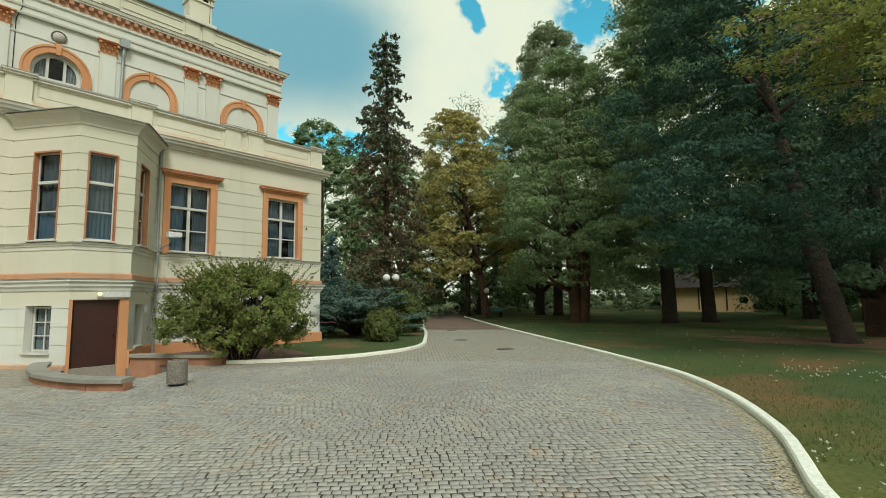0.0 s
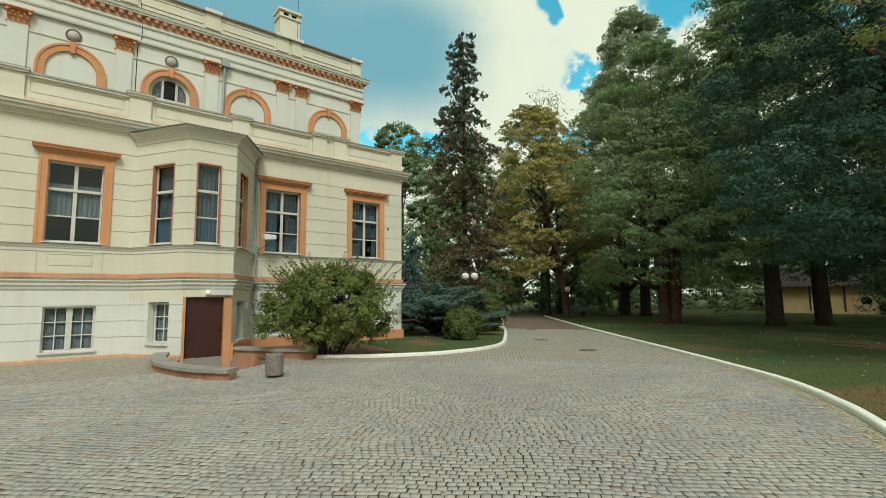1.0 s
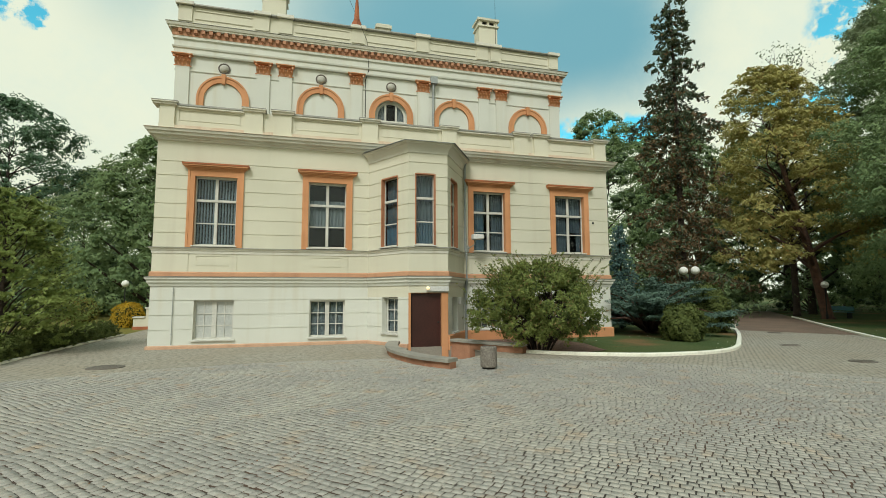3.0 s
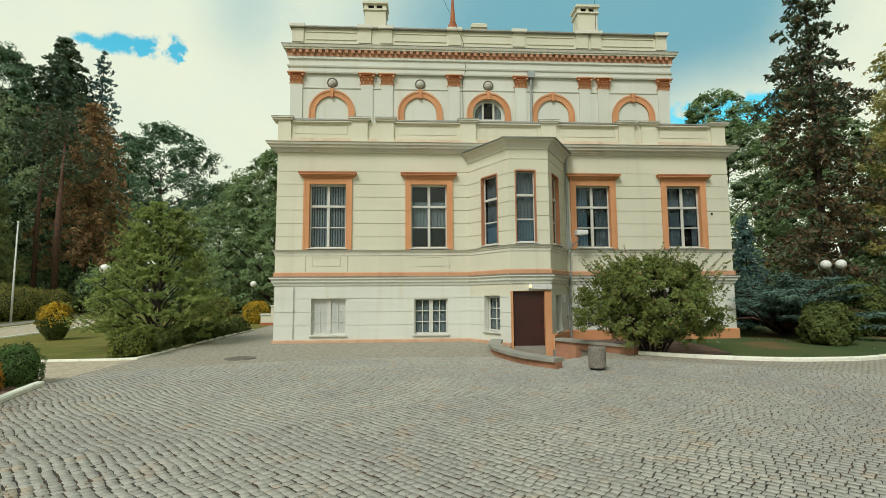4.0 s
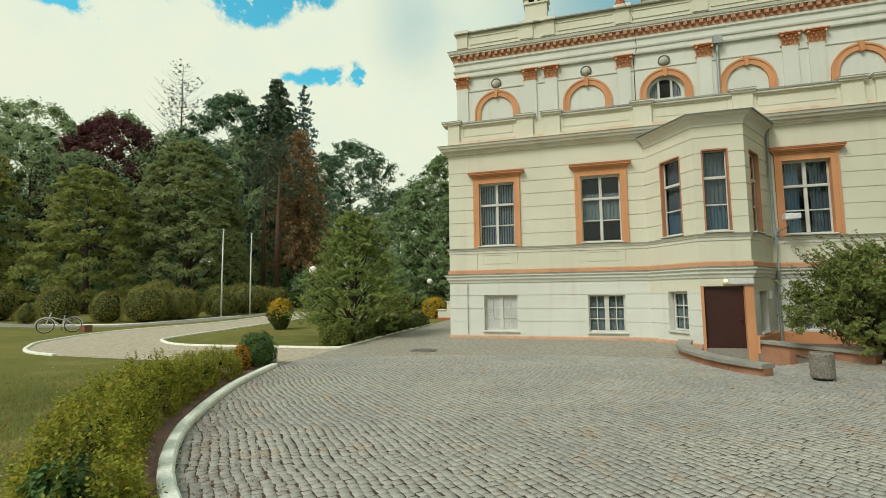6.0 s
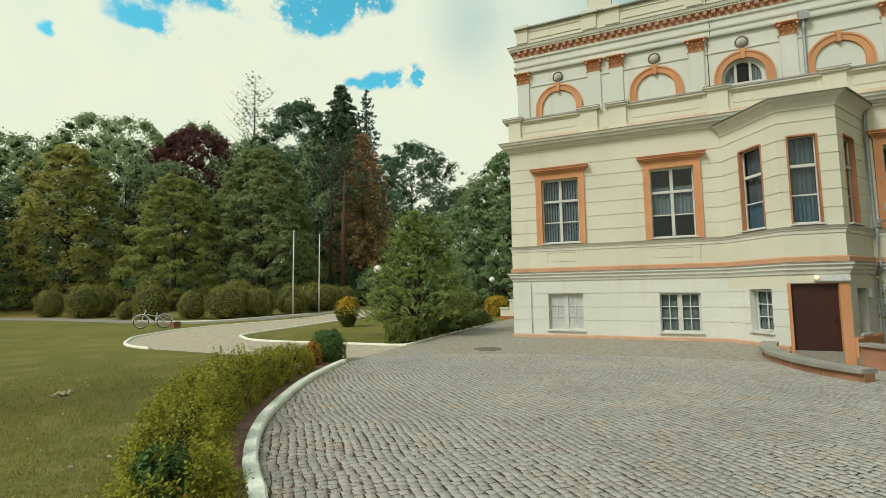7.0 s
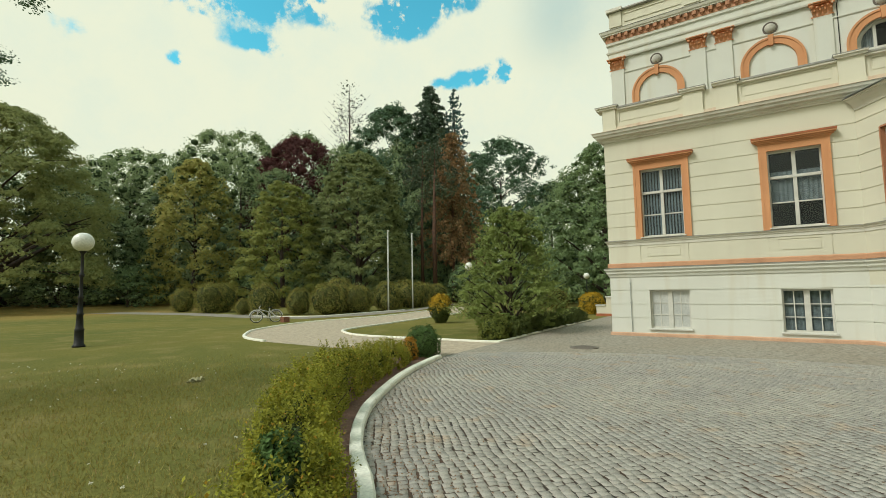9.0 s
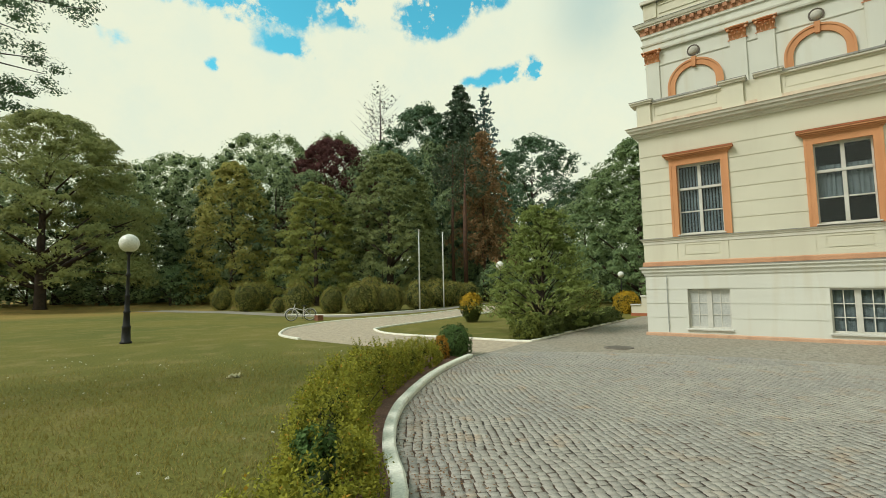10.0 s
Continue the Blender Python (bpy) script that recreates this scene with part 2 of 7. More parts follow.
GRAVEL = surface("beige_gravel", (0.57, 0.465, 0.33), (0.40, 0.325, 0.235), (0.70, 0.60, 0.45), big=5.0, fine=22, bumps=0.8, dist=0.02)
ASPHALT = surface("grey_path_paving", (0.31, 0.275, 0.225), (0.25, 0.22, 0.18), big=0.7, fine=30, bumps=0.4)
RED_ROAD = surface("brown_gravel_road", (0.22, 0.145, 0.10), (0.17, 0.12, 0.085), big=0.7, fine=30, bumps=0.5)


# ---------------------------------------------------------------- building blocks
def W(ob):
    """The world matrix of an object, worked out from its parents."""
    return W(ob.parent) @ ob.matrix_parent_inverse @ ob.matrix_basis if ob.parent else ob.matrix_basis.copy()


def thing(name, label, category, at=(0, 0, 0), group="", kind=""):
    ob = new(name)
    ob.empty_display_size = 0.2
    ob.matrix_basis = Matrix.Translation(at)
    return tagged(ob, label, category, group, kind)


def attach(ob, parent):
    ob.parent = parent
    ob.matrix_parent_inverse = W(parent).inverted()
    return ob


def part(name, bm, mat, parent=None, label="", smooth=False):
    me = bpy.data.meshes.new(name)
    bm.normal_update()
    bm.to_mesh(me)
    bm.free()
    me.materials.append(mat)
    if smooth:
        me.polygons.foreach_set("use_smooth", [True] * len(me.polygons))
    ob = new(name, me)
    if parent:
        attach(ob, parent)
    return tagged(ob, label)


def array_mesh(name, verts, faces, mat):
    """A mesh from numpy arrays: verts (n, 3), faces (m, k)."""
    me = bpy.data.meshes.new(name)
    m, k = faces.shape
    me.vertices.add(len(verts))
    me.vertices.foreach_set("co", np.ascontiguousarray(verts, dtype=np.float32).ravel())
    me.loops.add(m * k)
    me.loops.foreach_set("vertex_index", np.ascontiguousarray(faces, dtype=np.int32).ravel())
    me.polygons.add(m)
    me.polygons.foreach_set("loop_start", np.arange(0, m * k, k, dtype=np.int32))
    me.update(calc_edges=True)
    me.materials.append(mat)
    return me


def box(bm, x0, x1, y0, y1, z0, z1):
    v = [bm.verts.new((x, y, z)) for x in (x0, x1) for y in (y0, y1) for z in (z0, z1)]
    for f in ((0, 1, 3, 2), (4, 6, 7, 5), (0, 4, 5, 1), (2, 3, 7, 6), (0, 2, 6, 4), (1, 5, 7, 3)):
        bm.faces.new([v[k] for k in f])
    return v


def bevel_all(bm, w=0.01, seg=1):
    bmesh.ops.bevel(bm, geom=bm.edges[:] + bm.verts[:], offset=w, segments=seg, affect="EDGES", profile=0.5)


def boxes(*rows, bev=0.0):
    bm = bmesh.new()
    for r in rows:
        box(bm, *r)
    if bev:
        bevel_all(bm, bev)
    return bm


def lathe(profile, seg=16, at=(0, 0, 0), bm=None):
    """Turned solid: profile rows of (radius, z) from bottom to top."""
    bm = bm or bmesh.new()
    rings = []
    for r, z in profile:
        rings.append([bm.verts.new((at[0] + r * math.cos(2 * math.pi * k / seg), at[1] + r * math.sin(2 * math.pi * k / seg), at[2] + z)) for k in range(seg)])
    for a, b in zip(rings, rings[1:]):
        for k in range(seg):
            bm.faces.new((a[k], a[(k + 1) % seg], b[(k + 1) % seg], b[k]))
    bm.faces.new(rings[0][::-1])
    bm.faces.new(rings[-1])
    return bm


def tube(bm, pts, radii, seg=7):
    rings = []
    pts = [Vector(p) for p in pts]
    for k, p in enumerate(pts):
        d = (pts[min(k + 1, len(pts) - 1)] - pts[max(k - 1, 0)]).normalized()
        a = d.orthogonal().normalized() if abs(d.z) < 0.9 else Vector((1, 0, 0))
        a = (a - d * a.dot(d)).normalized()
        b = d.cross(a)
        rings.append([bm.verts.new(p + float(radii[k]) * (a * math.cos(2 * math.pi * j / seg) + b * math.sin(2 * math.pi * j / seg))) for j in range(seg)])
    for a, b in zip(rings, rings[1:]):
        near = min(range(seg), key=lambda j: (a[0].co - b[j].co).length)
        for j in range(seg):
            bm.faces.new((a[j], a[(j + 1) % seg], b[(near + j + 1) % seg], b[(near + j) % seg]))
    bm.faces.new(rings[0][::-1])
    bm.faces.new(rings[-1])


def spline(pts, step=0.5, closed=False):
    """Catmull-Rom points through pts, about step apart."""
    P = [Vector((*p, 0)) if len(p) == 2 else Vector(p) for p in pts]
    out = []
    n = len(P)
    for k in range(n if closed else n - 1):
        g = (lambda j: P[j % n]) if closed else (lambda j: P[max(0, min(n - 1, j))])
        a, b, c, d = g(k - 1), g(k), g(k + 1), g(k + 2)
        m = max(1, int((c - b).length / step))
        for j in range(m):
            t = j / m
            out.append(0.5 * (2 * b + (c - a) * t + (2 * a - 5 * b + 4 * c - d) * t * t + (3 * b - a - 3 * c + d) * t ** 3))
    if not closed:
        out.append(P[-1])
    return [(p.x, p.y) for p in out]


def sweep(path, profile, closed=False, caps=True, bm=None):
    """Run a profile of (out, z) along a plan path; out is to the right of the way, mitred at corners."""
    bm = bm or bmesh.new()
    P = [Vector(p) for p in path]
    rings = []
    for k, p in enumerate(P):
        if closed:
            a, b = P[k - 1], P[(k + 1) % len(P)]
            d1, d2 = (p - a).normalized(), (b - p).normalized()
        else:
            d1 = (p - P[k - 1]).normalized() if k else (P[1] - p).normalized()
            d2 = (P[k + 1] - p).normalized() if k < len(P) - 1 else d1
        n1, n2 = Vector((d1.y, -d1.x)), Vector((d2.y, -d2.x))
        n = (n1 + n2) / max(0.25, 1 + n1.dot(n2))
        rings.append([bm.verts.new((p.x + n.x * o, p.y + n.y * o, z)) for o, z in profile])
    m = len(profile)
    for a, b in list(zip(rings, rings[1:])) + ([(rings[-1], rings[0])] if closed else []):
        for j in range(m):
            bm.faces.new((a[j], b[j], b[(j + 1) % m], a[(j + 1) % m]))
    if caps and not closed:
        bm.faces.new(rings[0])
        bm.faces.new(rings[-1][::-1])
    return bm


def relief(P, Q, z0, z1, rects, bm=None):
    """A wall face from P to Q (its outer side to the right of the way): rects are (s0, s1, z0, z1, depth, open);
    later ones lie over earlier ones. Depth is out from the face; open ones are holes whose reveal runs back to that depth."""
    bm = bm or bmesh.new()
    P, Q = Vector(P), Vector(Q)
    d = (Q - P).normalized()
    n, Ln = Vector((d.y, -d.x)), (Q - P).length
    S = sorted({0.0, round(Ln, 4), *[round(min(max(v, 0), Ln), 4) for r in rects for v in r[:2]]})
    Z = sorted({z0, z1, *[round(min(max(v, z0), z1), 4) for r in rects for v in r[2:4]]})
    cell = {}
    for i in range(len(S) - 1):
        for j in range(len(Z) - 1):
            s, z = (S[i] + S[i + 1]) / 2, (Z[j] + Z[j + 1]) / 2
            v = (0.0, False)
            for r in rects:
                if r[0] < s < r[1] and r[2] < z < r[3]:
                    v = (r[4], r[5] if len(r) > 5 else False)
            cell[i, j] = v
    pt = lambda s, z, o: bm.verts.new((P.x + d.x * s + n.x * o, P.y + d.y * s + n.y * o, z))
    for (i, j), (o, hole) in cell.items():
        s0, s1, a, b = S[i], S[i + 1], Z[j], Z[j + 1]
        if not hole:
            bm.faces.new((pt(s0, a, o), pt(s1, a, o), pt(s1, b, o), pt(s0, b, o)))
        for di, dj, e in ((1, 0, ((s1, a), (s1, b))), (0, 1, ((s1, b), (s0, b)))):
            q = cell.get((i + di, j + dj))
            if q and abs(q[0] - o) > 1e-6:
                (sa, za), (sb, zb) = e
                bm.faces.new((pt(sa, za, o), pt(sa, za, q[0]), pt(sb, zb, q[0]), pt(sb, zb, o)))
    bmesh.ops.remove_doubles(bm, verts=bm.verts[:], dist=0.0005)
    bmesh.ops.recalc_face_normals(bm, faces=bm.faces[:])
    return bm


def inside(x, y, poly):
    """Even-odd test for arrays of points."""
    x, y = np.asarray(x), np.asarray(y)
    r = np.zeros(x.shape, bool)
    for (ax, ay), (bx, by) in zip(poly, poly[1:] + poly[:1]):
        if ay == by:
            continue
        hit = ((ay > y) != (by > y)) & (x < (bx - ax) * (y - ay) / (by - ay) + ax)
        r ^= hit
    return r


def flat_sheet(name, poly, z, mat, label, kind="structure", category="ground", holes=()):
    from mathutils.geometry import tessellate_polygon
    loops = [[Vector((*p, 0)) for p in poly]] + [[Vector((*p, 0)) for p in h] for h in holes]
    pts = [p for l in loops for p in l]
    bm = bmesh.new()
    vs = [bm.verts.new((p.x, p.y, z)) for p in pts]
    for t in tessellate_polygon(loops):
        try:
            bm.faces.new([vs[k] for k in t])
        except ValueError:
            pass
    bmesh.ops.recalc_face_normals(bm, faces=bm.faces[:])
    if bm.faces and sum(f.normal.z for f in bm.faces) < 0:
        bmesh.ops.reverse_faces(bm, faces=bm.faces[:])
    return tagged(part(name, bm, mat), label, category, kind=kind)


# ---------------------------------------------------------------- ground
def lawn_material():
    m, nt, b = material("mown_lawn", 0.95, 0, 0.1)
    col = socket_mix(nt, noise_fac(nt, 0.12), (0.222, 0.192, 0.048), (0.158, 0.160, 0.040))
    col = socket_mix(nt, noise_fac(nt, 0.9, 0.5, 0.75), col, (0.29, 0.235, 0.085))
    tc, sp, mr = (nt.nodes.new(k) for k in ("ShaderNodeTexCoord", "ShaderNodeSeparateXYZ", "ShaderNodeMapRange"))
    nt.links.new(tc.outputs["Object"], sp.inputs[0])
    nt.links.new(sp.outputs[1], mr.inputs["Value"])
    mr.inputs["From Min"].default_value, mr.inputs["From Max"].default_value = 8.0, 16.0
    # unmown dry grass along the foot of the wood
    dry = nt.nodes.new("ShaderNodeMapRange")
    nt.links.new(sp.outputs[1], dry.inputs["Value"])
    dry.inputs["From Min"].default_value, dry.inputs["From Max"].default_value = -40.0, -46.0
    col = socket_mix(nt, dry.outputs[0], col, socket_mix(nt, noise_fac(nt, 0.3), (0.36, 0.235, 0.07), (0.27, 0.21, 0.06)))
    # park side: lusher green grass, its tone darkened to hold the trees' shade too
    lush_shade = socket_mix(nt, noise_fac(nt, 0.25, 0.4, 0.65), (0.075, 0.112, 0.040), (0.115, 0.128, 0.048))
    lush_shade = socket_mix(nt, noise_fac(nt, 0.33, 0.53, 0.66), lush_shade, (0.215, 0.13, 0.06))
    col = socket_mix(nt, mr.outputs[0], col, lush_shade)
    col = socket_mix(nt, noise_fac(nt, 14.0, 0.35, 0.7), socket_mix(nt, 0.35, col, (0.02, 0.03, 0.01)), col)
    nt.links.new(col, b.inputs["Base Color"])
    bump(nt, b, noise_fac(nt, 40.0, 0.2, 0.8), 0.7, 0.03)
    return m


def far_paving_material():
    """Small setts too far off to pick apart: a fine cell pattern laid on the diagonal."""
    m, nt, b = material("far_setts", 0.8, 0, 0.3)
    tc, mp, vo = (nt.nodes.new(k) for k in ("ShaderNodeTexCoord", "ShaderNodeMapping", "ShaderNodeTexVoronoi"))
    mp.inputs["Rotation"].default_value = (0, 0, radians(45))
    nt.links.new(tc.outputs["Object"], mp.inputs[0])
    nt.links.new(mp.outputs[0], vo.inputs["Vector"])
    vo.inputs["Scale"].default_value, vo.inputs["Randomness"].default_value = 9.0, 0.35
    mr = nt.nodes.new("ShaderNodeMapRange")
    nt.links.new(vo.outputs["Distance"], mr.inputs["Value"])
    mr.inputs["From Min"].default_value, mr.inputs["From Max"].default_value = 0.42, 0.62
    bw = nt.nodes.new("ShaderNodeRGBToBW")
    nt.links.new(vo.outputs["Color"], bw.inputs[0])
    col = socket_mix(nt, bw.outputs[0], (0.285, 0.258, 0.205), (0.40, 0.365, 0.295))
    col = socket_mix(nt, noise_fac(nt, 0.35), col, socket_mix(nt, 0.5, col, (0.32, 0.26, 0.18)))
    col = socket_mix(nt, mr.outputs[0], col, (0.18, 0.155, 0.118))
    # under the laid stones the bed is plain dark sand
    ds = nt.nodes.new("ShaderNodeVectorMath")
    ds.operation = "DISTANCE"
    ds.inputs[1].default_value = (18.2, 5.3, 0.012)
    nt.links.new(tc.outputs["Object"], ds.inputs[0])
    st = nt.nodes.new("ShaderNodeMath")
    st.operation = "GREATER_THAN"
    st.inputs[1].default_value = 13.75
    nt.links.new(ds.outputs["Value"], st.inputs[0])
    sand = socket_mix(nt, noise_fac(nt, 0.45, 0.45, 0.62), (0.045, 0.036, 0.028), (0.10, 0.056, 0.034))
    col = socket_mix(nt, st.outputs[0], sand, col)
    nt.links.new(col, b.inputs["Base Color"])
    inv = nt.nodes.new("ShaderNodeMath")
    inv.operation = "MULTIPLY"
    inv.inputs[1].default_value = -1
    nt.links.new(mr.outputs[0], inv.inputs[0])
    bump(nt, b, inv.outputs[0], 0.6, 0.015)
    return m


LAWN, FAR_SETTS = lawn_material(), far_paving_material()
SETT = surface("grey_granite_sett", (0.428, 0.392, 0.325), (0.350, 0.327, 0.285), (0.43, 0.325, 0.225), big=0.45, fine=55, rough=0.8, bumps=0.35, dist=0.008, island=0.12)
SETT_SINGLE = surface("grey_granite_sett_single", (0.428, 0.392, 0.325), (0.350, 0.327, 0.285), (0.43, 0.325, 0.225), big=0.45, fine=55, rough=0.8, bumps=0.35, dist=0.008, rand=0.12)


def rise(x, y):
    """The park climbs a little beyond the lawns."""
    d = math.hypot(x - 18, y - 5)
    t = min(max((d - 60) / 30, 0), 1)
    return (0.55 if y < 0 else 0.25) * t * t * (3 - 2 * t)


def build_ground():
    g = [0, 4, 8, 13, 18, 24, 30, 37, 45, 54, 64, 76, 90, 110, 140, 190, 280, 450, 800, 1600]
    xs = sorted({1.95, 5.6, *[18 + v for v in g], *[18 - v for v in g]})
    ys = sorted({7.9, 10.7, *[5 + v for v in g], *[5 - v for v in g]})
    bm = bmesh.new()
    v = {(i, j): bm.verts.new((x, y, rise(x, y))) for i, x in enumerate(xs) for j, y in enumerate(ys)}
    for i in range(len(xs) - 1):
        for j in range(len(ys) - 1):
            if xs[i] >= 1.95 and xs[i + 1] <= 5.6 and ys[j] >= 7.9 and ys[j + 1] <= 10.7:
                continue
            bm.faces.new((v[i, j], v[i + 1, j], v[i + 1, j + 1], v[i, j + 1]))
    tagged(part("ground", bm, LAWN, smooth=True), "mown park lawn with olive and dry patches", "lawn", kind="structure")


RIGHT_KERB = [(24, 7.4), (20.6, 8.0), (18.6, 9.2), (17.9, 10.6), (17.62, 11.67), (17.27, 12.94), (16.42, 14.82), (15.1, 16.8), (13.5, 18.42), (10.86, 20.86), (6.18, 25.03), (-0.43, 31.07), (-9.85, 40.1)]
LEFT_KERB = [(22, 4.0), (19.5, 3.75), (17.4, 3.35), (16.1, 2.75), (15.18, 2.05), (14.38, 1.13), (13.66, 0.46), (12.90, -0.12), (11.95, -0.68), (10.95, -1.2), (9.9, -1.66), (8.85, -2.02), (7.95, -2.28)]
HOUSE_KERB = [(4.5, 11.68), (5.36, 12.77), (6.15, 14.4), (6.32, 15.6), (6.22, 17.03), (5.5, 18.6), (3.62, 20.74), (1.2, 23.3), (-0.88, 25.32)]
FAR_KERB = [(-2.78, 27.25), (-7.5, 32.1), (-12.46, 37.2), (-17.05, 42.8), (-19.4, 47.7)]
WEDGE_KERB = [(-7.3, -3.12), (-3, -2.98), (0.86, -2.81), (3.4, -2.62), (4.0, -2.62), (4.15, -3.1), (4.2, -4.7), (4.35, -7.0), (4.2, -9.0), (3.4, -10.5), (2.3, -11.4), (-1.8, -12.25), (-6.5, -13.2), (-11.8, -14.2)]
PATH_KERB = [(7.45, -10.4), (7.0, -12.2), (6.0, -13.8), (4.05, -15.7), (-0.4, -17.5), (-6.85, -17.3), (-13.0, -18.7), (-22, -21.5)]
PIT = [(1.95, 8.45), (3.0, 8.12), (4.3, 8.06), (5.3, 8.4), (5.2, 9.5), (4.2, 10.5), (3.0, 10.45), (1.95, 9.95)]
YARD = (spline(RIGHT_KERB, 0.6) + [(-20, 50), (-21, 47.5)] + spline(FAR_KERB, 0.8)[::-1] + spline(HOUSE_KERB, 0.5)[::-1] + [(3.0, 10.4), (0.0, 11.1), (-0.3, 9), (-0.3, 0.0), (-12, 0.0), (-12, -3.3)]
        + [(-7.3, -3.12), (0.86, -2.81), (4.0, -2.6), (7.83, -2.36)] + spline(LEFT_KERB, 0.5)[::-1])


def kerb(name, pts, label, height=0.11, width=0.15, step=0.35):
    w = width / 2
    prof = [(-w, -0.05), (-w, height - 0.02), (-w + 0.02, height), (w - 0.025, height), (w, height - 0.025), (w, -0.05)]
    path = spline(pts, step)
    rr = random.Random(len(pts))
    path = [(x + rr.uniform(-1, 1) * 0.006, y + rr.uniform(-1, 1) * 0.006) for x, y in path]
    return tagged(part(name, sweep(path, prof), KERB_PAINT), label, "kerb", kind="structure")


def build_setting():
    build_ground()
    flat_sheet("pavement_bed", YARD, 0.012, FAR_SETTS, "forecourt paved with small grey granite setts", category="pavement", holes=[PIT])
    # the sunken approach to the basement door
    bm = bmesh.new()
    top = [bm.verts.new((x, y, 0.012)) for x, y in PIT]
    zf = lambda x: -0.48 * min(1, max(0, (5.2 - x) / 2.2))
    low = [bm.verts.new((x, y, zf(x) + 0.004)) for x, y in PIT]
    for k in range(len(PIT)):
        q = (k + 1) % len(PIT)
        bm.faces.new((top[k], low[k], low[q], top[q]))
    bm.faces.new(low)
    tagged(part("door_approach", bm, ASPHALT), "grey slab sloping down to the basement door", "paving", kind="structure")
    kerb("kerb_park", RIGHT_KERB, "whitewashed stone kerb along the park lawn")
    kerb("kerb_hedge", LEFT_KERB, "whitewashed stone kerb beside the hedge bed", height=0.105, width=0.155)
    kerb("kerb_house_lawn", HOUSE_KERB, "whitewashed stone kerb round the small lawn by the house")
    kerb("kerb_far_lawn", FAR_KERB, "whitewashed kerb along the drive")
    kerb("kerb_cross", [(-0.88, 25.32), (-2.4, 26.2), (-4.5, 27.6), (-9, 30.0)], "whitewashed kerb at the far end of the small lawn")
    kerb("kerb_wedge", WEDGE_KERB, "low whitewashed kerb round the lawn wedge", height=0.07, width=0.12)
    kerb("kerb_path", PATH_KERB, "low whitewashed kerb along the gravel path", height=0.07, width=0.12)
    gravel = spline(PATH_KERB, 0.6) + [(-22, -20), (-11.8, -14.2)] + spline(WEDGE_KERB[4:], 0.5)[::-1][1:] + [(4.0, -2.55), (7.83, -2.36), (7.5, -3.4), (7.6, -6.85)]
    flat_sheet("gravel_path", gravel, 0.010, GRAVEL, "beige gravel path curving off the forecourt", category="path")
    far_path = [(2, -60), (-1.2, -48), (-2.6, -36), (-1.9, -25.8), (-2.7, -20.6), (-7.3, -19.4), (-14, -20.2), (-30, -26), (-30, -27.5), (-17, -22.6), (-7.6, -21.6), (-5.2, -23), (-4.2, -27), (-5.2, -38), (-4.0, -48), (-1.5, -60)]
    flat_sheet("grey_path", far_path, 0.014, ASPHALT, "grey paved path beyond the lawn", category="path")
    flat_sheet("red_drive", [(3.2, 27.8), (-0.43, 31.0), (-9.85, 40.0), (-20, 50), (-21, 47.5), (-19.4, 47.7), (-17.05, 42.9), (-12.46, 37.3), (-2.7, 27.3), (-0.8, 25.5)], 0.020, RED_ROAD, "brown gravel drive under the trees", category="road")
    bed = [(p[0], p[1]) for p in spline(LEFT_KERB[1:], 0.5)]
    bed += [(7.2, -2.9), (7.3, -3.7), (9.5, -3.45), (11.6, -2.5), (13.3, -1.2), (14.6, 0.2), (16.0, 1.5), (18, 2.3)]
    flat_sheet("soil_bed", bed, 0.03, SOIL, "red-brown soil under the hedge", category="soil")
    LITTER = surface("brown_leaf_litter", (0.25, 0.135, 0.075), (0.17, 0.105, 0.058), (0.11, 0.12, 0.045), big=1.3, fine=25, bumps=0.8, dist=0.03)
    litter = []
    for k in range(72):
        a = 2 * math.pi * k / 72
        q = 1 + 0.16 * math.sin(5 * a + 1) + 0.10 * math.sin(11 * a) + 0.08 * math.sin(23 * a + 2)
        litter.append((17.6 + 4.2 * q * math.cos(a), 28.0 + 1.9 * q * math.sin(a)))
    flat_sheet("tree_litter", litter, 0.006, LITTER, "brown leaf litter under the leaning tree", category="soil")
    kerb("kerb_shrubs", [(-3.6, -27.5), (-4.0, -23.6), (-5.6, -21.9), (-9.0, -21.9), (-15.0, -22.1)], "low whitewashed kerb before the clipped shrubs", height=0.07, width=0.12)
    flat_sheet("house_soil", [(0.1, 11.15), (3.0, 10.45), (4.6, 11.7), (5.1, 12.7), (4.6, 14.4), (2.5, 14.9), (0.1, 14.5)], 0.022, SOIL, "bare soil under the shrub", category="soil")


build_setting()


# ---------------------------------------------------------------- the house
HOUSE_W, BACK = 17.78, -15.0
A, B, C, D = (0.0, 7.3), (1.95, 8.48), (1.95, 9.9), (0.0, 11.1)
PLAN = [(BACK, 0.0), (0.0, 0.0), A, B, C, D, (0.0, HOUSE_W), (BACK, HOUSE_W)]
GROOVES = [6.49, 5.99, 5.5, 4.99, 4.48, 3.97, 1.64, 1.14, 0.65]
house = thing("house", "two-storey cream stucco mansion with orange trim and a bay", "house", (-7, 8.75, 0))
wall = part("wall", bmesh.new(), STUCCO, house)


def grooved(Ln, extra):
    g = []
    for z in GROOVES:
        g.append((0, Ln, z - 0.014, z + 0.014, -0.018))
    return g + extra


def local(P, Q):
    P, Q = Vector((*P, 0)), Vector((*Q, 0))
    d = (Q - P).normalized()
    n = Vector((d.y, -d.x, 0))
    return Matrix(((d.x, n.x, 0, P.x), (d.y, n.y, 0, P.y), (0, 0, 1, 0), (0, 0, 0, 1)))  # s, out, z


def place(bm, M):
    bmesh.ops.transform(bm, matrix=M, verts=bm.verts[:])
    bmesh.ops.recalc_face_normals(bm, faces=bm.faces[:])
    return bm


